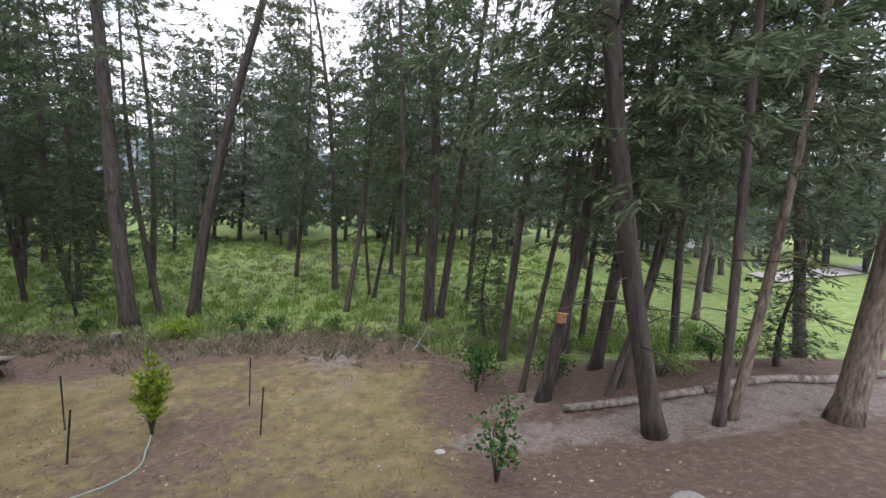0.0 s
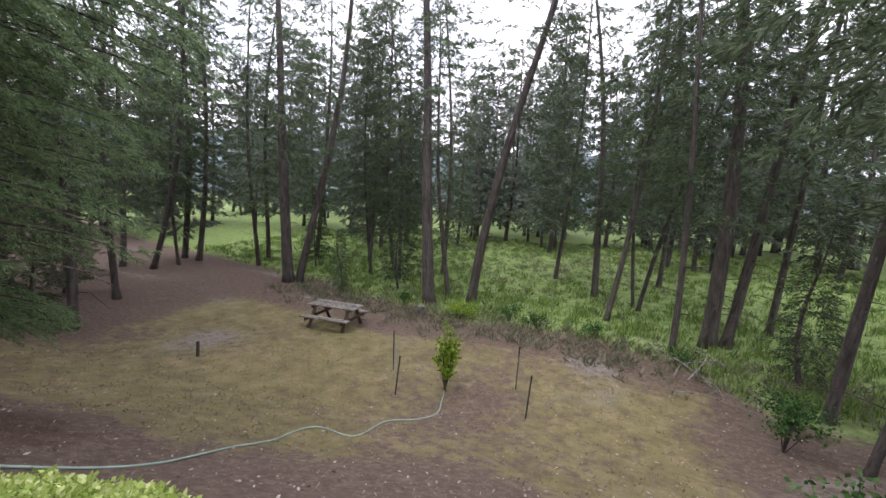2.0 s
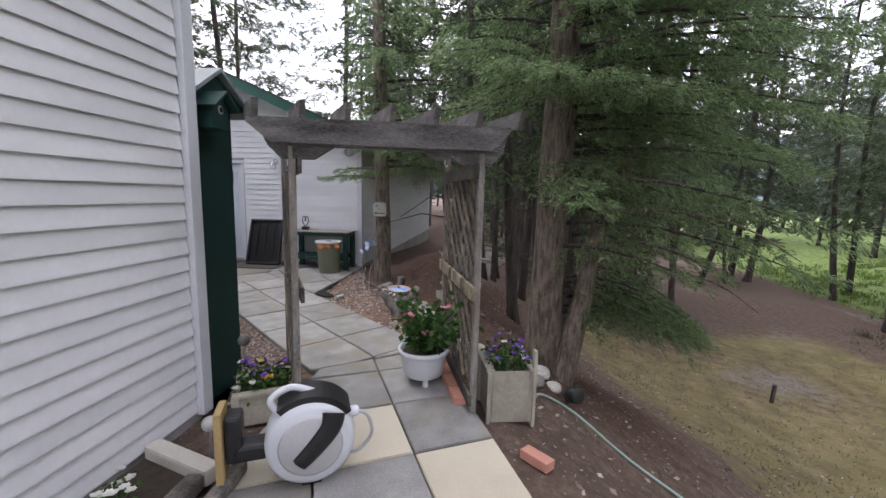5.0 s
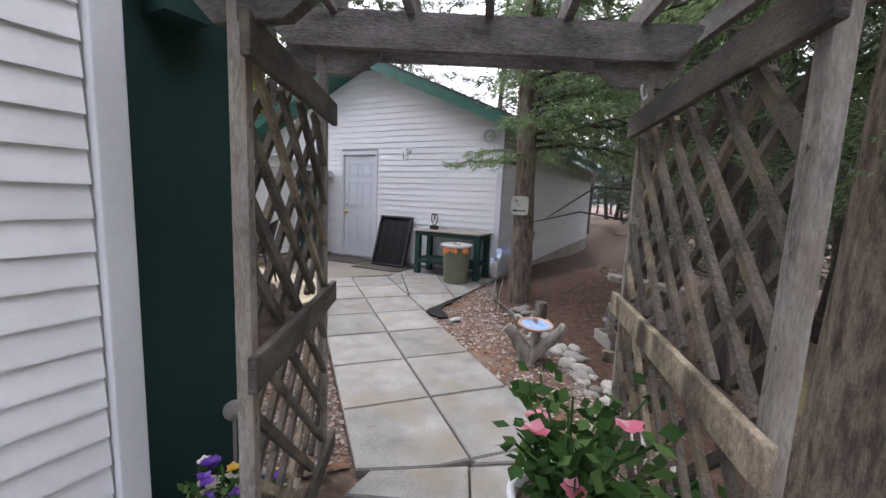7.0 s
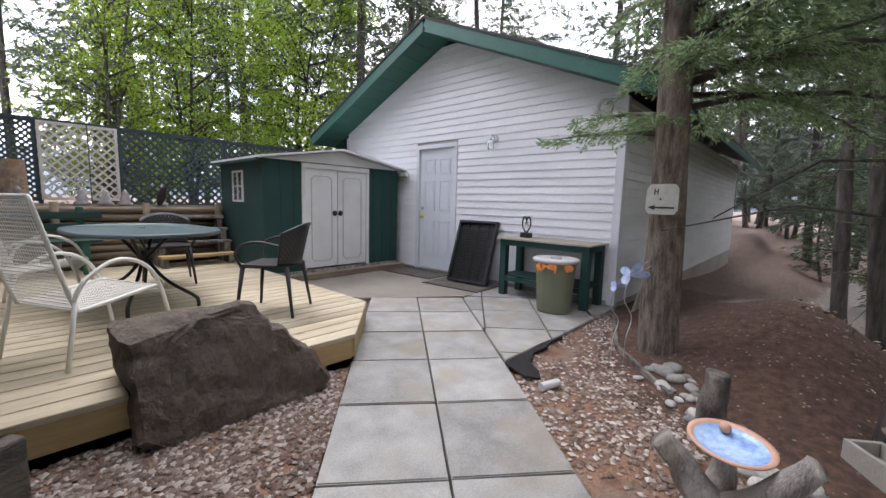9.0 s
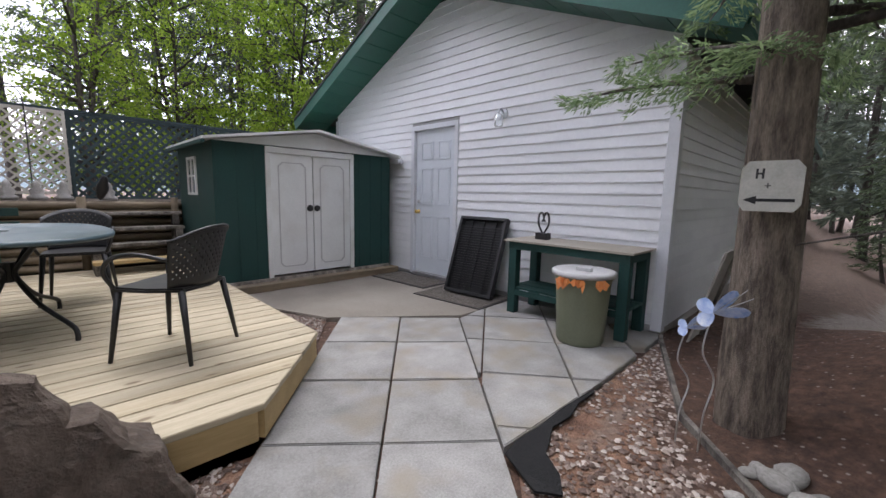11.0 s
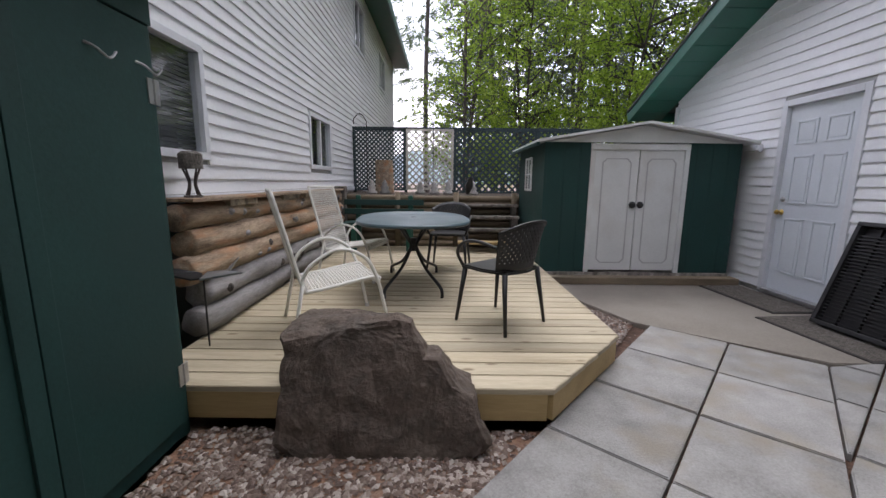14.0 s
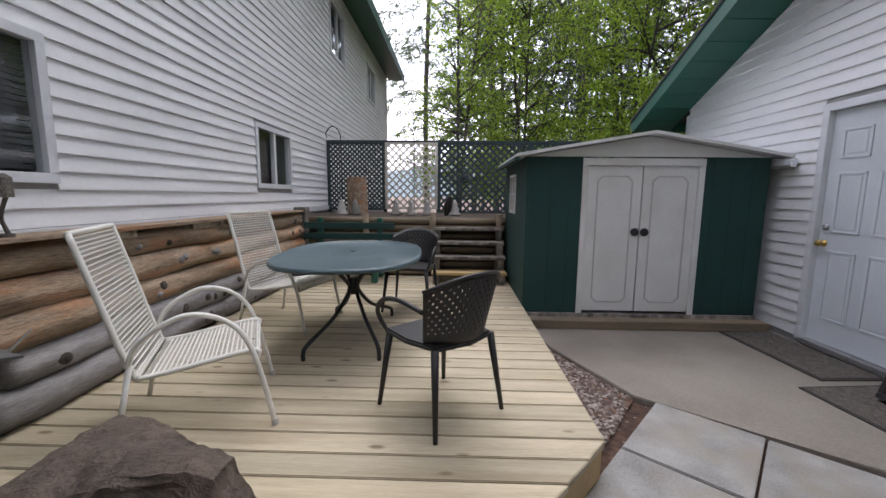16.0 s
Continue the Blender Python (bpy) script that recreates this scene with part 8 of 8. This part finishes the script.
butterfly(1.76, 4.33, -0.06, 0.76, 0.85, 12)
butterfly(1.73, 4.22, -0.06, 0.65, 0.5, 20)


def bird_bath():
    t = empty("bird_bath", pose(3.24, 5.14, -0.06))
    tagged(t, "blue dish bird bath held by forked driftwood logs", "bird bath")
    for nm, pts, rs in (("log", [(0, 0, -0.05), (0.0, 0.0, 0.1), (0.02, -0.08, 0.22), (0.04, -0.17, 0.34)], [0.115, 0.105, 0.075, 0.06]),
                        ("log", [(0, 0.02, 0.08), (0.0, 0.12, 0.17), (-0.01, 0.22, 0.29), (-0.02, 0.31, 0.41)], [0.085, 0.07, 0.06, 0.055]),
                        ("log", [(-0.06, 0.0, 0.02), (-0.14, 0.02, 0.14), (-0.2, 0.03, 0.27)], [0.085, 0.07, 0.06])):
        bm = bmesh.new()
        line = arc(pts, 5)
        tube(bm, line, 0.1, 12, rs=[0.76 * rs[min(int(k / 5), len(rs) - 2)] * (1 - (k % 5) / 5) + 0.76 * rs[min(int(k / 5) + 1, len(rs) - 1)] * (k % 5) / 5 for k in range(len(line))])
        for v in bm.verts:
            v.co += Vector((noise.noise(v.co * 9), noise.noise(v.co * 9 + Vector((5, 0, 0))), 0)) * 0.022
        part(nm, bm, M_PALE_POST, t, smooth=True)
    tilt = pose(-0.06, 0.05, 0.36, -3, 4, 0) @ Matrix.Scale(0.76, 4)
    m = material("terracotta_rim", (0.4, 0.22, 0.15), (0.52, 0.32, 0.24), 6, 60, 0.6, 0.1)
    bm = bmesh.new()
    lathe(bm, [(0, -0.05), (0.1, -0.045), (0.18, 0.0), (0.2, 0.012), (0.2, 0.022), (0.178, 0.02), (0.168, 0.01)], 36, tilt)
    part("dish", bm, m, t, smooth=True)
    bm = bmesh.new()
    lathe(bm, [(0, -0.02), (0.1, -0.016), (0.15, -0.002), (0.168, 0.011)], 36, tilt)
    part("glazed_bowl", bm, material("blue_glaze", (0.1, 0.22, 0.5), (0.45, 0.58, 0.75), 9, 40, 0.15, 0.02), t, "marbled blue glaze", smooth=True)
    bm = bmesh.new()
    bmesh.ops.create_icosphere(bm, subdivisions=2, radius=0.03)
    bmesh.ops.transform(bm, verts=bm.verts, matrix=tilt @ Matrix.Translation((-0.12, -0.04, 0.02)))
    part("pebble_ornament", bm, m, t, smooth=True)


bird_bath()
stump = empty("wood_stump", pose(2.42, 5.03, height(2.42, 5.03)))
tagged(stump, "short grey weathered log standing behind the bird bath", "stump")
bm = bmesh.new()
tube(bm, arc([(0, 0, -0.08), (0.01, 0, 0.14), (0, 0.015, 0.34)], 4), 0.07, 12, rs=[0.085 - 0.003 * k for k in range(9)])
for v in bm.verts:
    v.co += Vector((noise.noise(v.co * 9), noise.noise(v.co * 9 + Vector((5, 0, 0))), noise.noise(v.co * 14))) * 0.016
part("log", bm, M_GREY_WOOD, stump, smooth=True)


def water_wheel():
    t = empty("water_wheel", pose(2.55, 5.98, height(2.55, 5.98), 0, 0, 10))
    tagged(t, "small weathered wooden ornamental water wheel with spokes", "water wheel")
    c = 0.36
    for x in (-0.09, 0.09):
        n = 16
        for k in range(n):
            a, b = 2 * math.pi * k / n, 2 * math.pi * (k + 0.96) / n
            bm = bmesh.new()
            f = bm.faces.new([bm.verts.new((x - 0.012, r_ * math.cos(q), c + r_ * math.sin(q))) for r_, q in ((0.22, a), (0.29, a), (0.29, b), (0.22, b))])
            r2 = bmesh.ops.extrude_face_region(bm, geom=[f])
            bmesh.ops.translate(bm, verts=[v for v in r2["geom"] if isinstance(v, bmesh.types.BMVert)], vec=(0.024, 0, 0))
            part("rim_segment", bm, M_PALE_POST, t)
        for k in range(8):
            a = 2 * math.pi * k / 8
            bm = bmesh.new()
            beam(bm, (x, 0, c), (x, 0.23 * math.cos(a), c + 0.23 * math.sin(a)), 0.03, 0.018, up=(1, 0, 0))
            part("spoke", bm, M_PALE_POST, t)
    for k in range(12):
        a = 2 * math.pi * k / 12
        bm = bmesh.new()
        beam(bm, (0, 0.21 * math.cos(a), c + 0.21 * math.sin(a)), (0, 0.31 * math.cos(a), c + 0.31 * math.sin(a)), 0.15, 0.012, up=(math.cos(a + 1.57) * 0, -math.sin(a), math.cos(a)))
        part("paddle", bm, M_PALE_POST, t)
    bm = bmesh.new()
    tube(bm, [(-0.18, 0, c), (0.2, 0, c)], 0.03, 10)
    part("axle", bm, M_PALE_POST, t)
    for x, y in ((0.16, -0.04), (-0.16, 0.04)):
        bm = bmesh.new()
        beam(bm, (x, y, -0.1), (x, y, 0.72), 0.09, 0.05, bevel=0.006)
        part("upright", bm, M_PALE_POST, t)
    bm = bmesh.new()
    beam(bm, (0.02, -0.3, 0.78), (0.02, 0.42, 0.7), 0.2, 0.05, bevel=0.008)
    part("flume", bm, M_PALE_POST, t)
    part("brace", box_bm(0.14, -0.3, 0.0, 0.2, -0.1, 0.12), M_BARE_WOOD, t)


water_wheel()
tr = empty("stone_trough", pose(2.36, 5.74, height(2.36, 5.74) + 0.02, 0, 0, 35) @ Matrix.Scale(0.55, 4))
tagged(tr, "grey concrete trough below the water wheel", "trough")
for a in ((-0.3, -0.16, 0.3, -0.12), (-0.3, 0.12, 0.3, 0.16), (-0.3, -0.119, -0.26, 0.119), (0.26, -0.119, 0.3, 0.119)):
    part("side", box_bm(a[0], a[1], -0.05, a[2], a[3], 0.17, 0.006), M_CONCRETE, tr)
part("base", box_bm(-0.259, -0.119, -0.05, 0.259, 0.119, 0.03), M_CONCRETE, tr)


def stone_mesh(seed):
    bm = bmesh.new()
    bmesh.ops.create_icosphere(bm, subdivisions=2, radius=1)
    for v in bm.verts:
        v.co *= 1 + 0.18 * noise.noise(v.co * 1.3 + Vector((seed * 3.1, 0, 0)))
    me = bpy.data.meshes.new("river_stone")
    bm.to_mesh(me)
    bm.free()
    for p in me.polygons:
        p.use_smooth = True
    me.materials.append(M_STONE)
    return me


STONES = [stone_mesh(k) for k in range(5)]
rs = random.Random(31)
row = arc([(1.75, 4.62, 0), (2.1, 4.85, 0), (2.5, 5.1, 0), (2.9, 5.42, 0), (3.3, 5.68, 0), (3.9, 6.0, 0), (4.5, 6.35, 0), (5.0, 6.75, 0)], 10)
for k, p in enumerate(row):
    for j in range(3 if k > 18 else 1 + k % 2):
        s = rs.uniform(0.032, 0.066) if j < 1 else rs.uniform(0.018, 0.036)
        x, y = p.x + rs.gauss(0, 0.09), p.y + rs.gauss(0, 0.09)
        o = new("river_stone", STONES[(k + j) % 5])
        o.matrix_basis = Matrix.Translation((x, y, height(x, y) + s * 0.3)) @ pose(0, 0, 0, rs.uniform(-10, 10), rs.uniform(-10, 10), rs.uniform(0, 360)) @ Matrix.Diagonal((s * 1.35, s, s * 0.65, 1))
        tagged(o, "smooth rounded pale river stone edging the bed", "stone", "river stones along the bed")
for x, y, s in ((11.6, 9.6, 0.09), (11.9, 9.3, 0.07), (12.6, 10.0, 0.1), (10.9, 12.6, 0.06), (13.1, 10.4, 0.14), (4.3, 6.95, 0.1), (4.5, 7.05, 0.08), (4.65, 6.85, 0.09)):
    o = new("river_stone", STONES[int(x * 3) % 5])
    o.matrix_basis = Matrix.Translation((x, y, height(x, y) + s * 0.2)) @ Matrix.Diagonal((s * 1.4, s, s * 0.5, 1))
    tagged(o, "pale flat stone lying on the bank", "stone", "stones on the bank")

# board leaning at the garage corner, edging and a scrap of weed cloth
o = empty("leaning_board", pose(0.0, 3.78, -0.3, -14, 0, 0))
tagged(o, "large grey-brown board leaning on the garage side", "board")
part("sheet", box_bm(-0.75, 0, 0, 0.02, 0.02, 1.15, 0.004), M_CONCRETE, o)
part("batten", box_bm(-0.4, 0.021, 0.1, -0.34, 0.045, 1.1, 0.004), M_GREY_WOOD, o)
for a, b in (((0.12, 3.66), (0.8, 3.92)), ((0.8, 3.92), (1.5, 4.19)), ((1.5, 4.19), (2.2, 4.78))):
    bm = bmesh.new()
    beam(bm, (*a, -0.04), (*b, -0.04), 0.03, 0.12)
    tagged(part("bed_edging", bm, M_GREY_WOOD), "thin weathered board edging of the gravel bed", "timber", "gravel bed edging")
bm = bmesh.new()
pts = [(2.52, 3.69), (2.4, 3.675), (2.2, 3.68), (1.95, 3.675), (1.56, 3.695), (1.6, 3.72), (1.8, 3.715), (1.98, 3.75), (2.15, 3.735), (2.3, 3.8), (2.38, 3.83), (2.46, 3.95), (2.56, 4.02), (2.64, 3.93), (2.57, 3.8)]
f = bm.faces.new([bm.verts.new((x, y, -0.012 + 0.02 * noise.noise((x * 5, y * 5, 0)))) for x, y in pts])
r_ = bmesh.ops.extrude_face_region(bm, geom=[f])
bmesh.ops.translate(bm, verts=[v for v in r_["geom"] if isinstance(v, bmesh.types.BMVert)], vec=(0, 0, 0.012))
tagged(part("weed_cloth", bm, material("weed_cloth_fabric", (0.003, 0.003, 0.004), (0.012, 0.012, 0.013), 12, 90, 0.9, 0.9)), "torn black weed cloth at the slab edge", "cloth")
bm = bmesh.new()
tube(bm, [(2.55, 4.15, 0.0), (2.7, 4.1, 0.0)], 0.03, 10)
tagged(part("plastic_bottle", bm, M_LID), "crushed clear plastic bottle lying on gravel", "bottle")

# lantern and bird sculpture by the house
o = empty("lantern", pose(5.7, 1.95, 1.16))
tagged(o, "rustic brown metal candle lantern on the ledge", "lantern")
bm = bmesh.new()
lathe(bm, [(0, 0), (0.06, 0), (0.06, 0.015), (0, 0.016)], 14)
part("base", bm, M_GREY_WOOD, o)
bm = bmesh.new()
lathe(bm, [(0.05, 0.2), (0.075, 0.2), (0.075, 0.3), (0.05, 0.32), (0, 0.32)], 14)
part("top", bm, M_GREY_WOOD, o)
for k in range(4):
    a = k * 1.57
    bm = bmesh.new()
    tube(bm, arc([(0.05 * math.cos(a), 0.05 * math.sin(a), 0.015), (0.025 * math.cos(a), 0.025 * math.sin(a), 0.1), (0.06 * math.cos(a), 0.06 * math.sin(a), 0.2)], 5), 0.007, 6)
    part("scroll", bm, M_BARK, o)
o = empty("bird_stake", pose(5.46, 2.31, DZ, 0, 0, 175))
tagged(o, "black metal flying bird sculpture on a thin rod", "garden stake")
bm = bmesh.new()
tube(bm, [(0, 0, 0), (0, 0, 0.45)], 0.006, 6)
part("rod", bm, M_METAL_DARK, o)
for pts, nm in (([(-0.22, 0.02, 0.5), (-0.05, 0.05, 0.47), (0.0, 0.0, 0.45), (-0.05, -0.05, 0.45), (-0.22, -0.03, 0.47)], "wing"), ([(0.0, 0.04, 0.48), (0.14, 0.03, 0.5), (0.2, 0.08, 0.58), (0.18, 0.0, 0.5), (0.28, -0.02, 0.5), (0.0, -0.04, 0.45)], "body")):
    bm = bmesh.new()
    f = bm.faces.new([bm.verts.new(p) for p in pts])
    r_ = bmesh.ops.extrude_face_region(bm, geom=[f])
    bmesh.ops.translate(bm, verts=[v for v in r_["geom"] if isinstance(v, bmesh.types.BMVert)], vec=(0, 0, 0.012))
    part(nm, bm, M_METAL_DARK if nm == "wing" else M_STEEL, o)


# ---- gravel beds ----
def inside(poly, x, y):
    r_ = False
    for (ax, ay), (bx, by) in zip(poly, poly[1:] + poly[:1]):
        if (ay > y) != (by > y) and x < (bx - ax) * (y - ay) / (by - ay) + ax:
            r_ = not r_
    return r_


M_MULCH = material("needle_mulch", (0.1, 0.05, 0.032), (0.3, 0.175, 0.115), 9, 70, 0.95, 0.9, wear=(0.2, 0.17, 0.15), wear_amount=0.6)


def pebble_material():
    m = leaf_material("mixed_pebbles", (0.09, 0.06, 0.05), (0.19, 0.14, 0.115), (0.44, 0.39, 0.35), 0.0)
    return m


M_PEBBLE = pebble_material()
L_EDGE = [path_point(-3.4, -0.61), path_point(1.9, -0.61)]
LEFT_BED = [(2.68, 2.05), (3.36, 2.84), (5.24, 2.84), (5.24, 4.3), (5.8, 4.42), (5.25, 4.6), path_point(1.2, -0.61), path_point(-1.7, -0.61), (2.12, 1.2), (2.52, 0.3)]
RIGHT_BED = [(0.15, 3.69), (2.45, 3.71), path_point(-0.95, 0.61), path_point(1.75, 0.61), (4.5, 6.2), (3.9, 5.95), (3.3, 5.6), (2.9, 5.35), (2.3, 4.88), (1.5, 4.2), (0.8, 3.93)]


def pebbles(name, poly, n, seed, lo=0.008, hi=0.02):
    bed = bmesh.new()
    f = bed.faces.new([bed.verts.new((x, y, -0.035)) for x, y in poly])
    if f.normal.z < 0:
        bmesh.ops.reverse_faces(bed, faces=[f])
    bmesh.ops.triangulate(bed, faces=bed.faces[:])
    tagged(part(name, bed, M_MULCH), "reddish needle mulch bed strewn with pebbles", "garden bed", kind="structure")
    r = np.random.default_rng(seed)
    x0, x1 = min(p[0] for p in poly), max(p[0] for p in poly)
    y0, y1 = min(p[1] for p in poly), max(p[1] for p in poly)
    pts = []
    while len(pts) < n:
        x, y = r.uniform(x0, x1), r.uniform(y0, y1)
        if inside(poly, x, y) and noise.noise((x * 2.2, y * 2.2, seed)) + r.uniform(-0.5, 0.5) > -0.15:
            pts.append((x, y))
    base = np.array([(1, 0, 0), (0, 1, 0), (-1, 0, 0), (0, -1, 0), (0, 0, 0.7), (0, 0, -0.5)], float)
    fc = np.array([(0, 1, 4), (1, 2, 4), (2, 3, 4), (3, 0, 4), (1, 0, 5), (2, 1, 5), (3, 2, 5), (0, 3, 5)])
    vs = np.empty((n, 6, 3))
    for k, (x, y) in enumerate(pts):
        s, a = r.uniform(lo, hi), r.uniform(0, 6.28)
        c, d = math.cos(a), math.sin(a)
        q = base * (s * r.uniform(0.9, 1.6), s, s * 0.8) * r.uniform(0.75, 1.25, (6, 3))
        vs[k] = np.column_stack((q[:, 0] * c - q[:, 1] * d, q[:, 0] * d + q[:, 1] * c, q[:, 2])) + (x, y, -0.032 + s * 0.25)
    me = bpy.data.meshes.new(name + "_pebbles")
    me.from_pydata(vs.reshape(-1, 3).tolist(), [], (fc[None] + 6 * np.arange(n)[:, None, None]).reshape(-1, 3).tolist())
    me.materials.append(M_PEBBLE)
    tagged(new("pebbles", me), "loose mixed pebbles on the bed", "pebbles", kind="stuff")


pebbles("gravel_bed", LEFT_BED, 7500, 3)
pebbles("mulch_bed", RIGHT_BED, 4200, 4)


# scattered chips on the bank and lawn
def chips():
    r = np.random.default_rng(8)
    n = 5000
    lv = Leaves(8)
    x = r.uniform(-3, 14, n)
    y = np.array([edge_y(a) for a in x]) + 0.2 + 9 * r.random(n) ** 1.5
    z = np.array([height(a, b) for a, b in zip(x, y)]) + 0.012
    lv.add(np.column_stack((x, y, z)), np.column_stack((r.normal(size=n), r.normal(size=n), r.normal(scale=0.12, size=n))), r.uniform(0.02, 0.07, n), r.uniform(0.012, 0.035, n))
    m = leaf_material("litter_chips", (0.12, 0.085, 0.06), (0.28, 0.22, 0.18), (0.5, 0.45, 0.4), 0.0)
    tagged(new("leaf_litter", lv.mesh("leaf_litter", m)), "pale leaf litter and bark chips over the bank", "litter", kind="stuff")


chips()
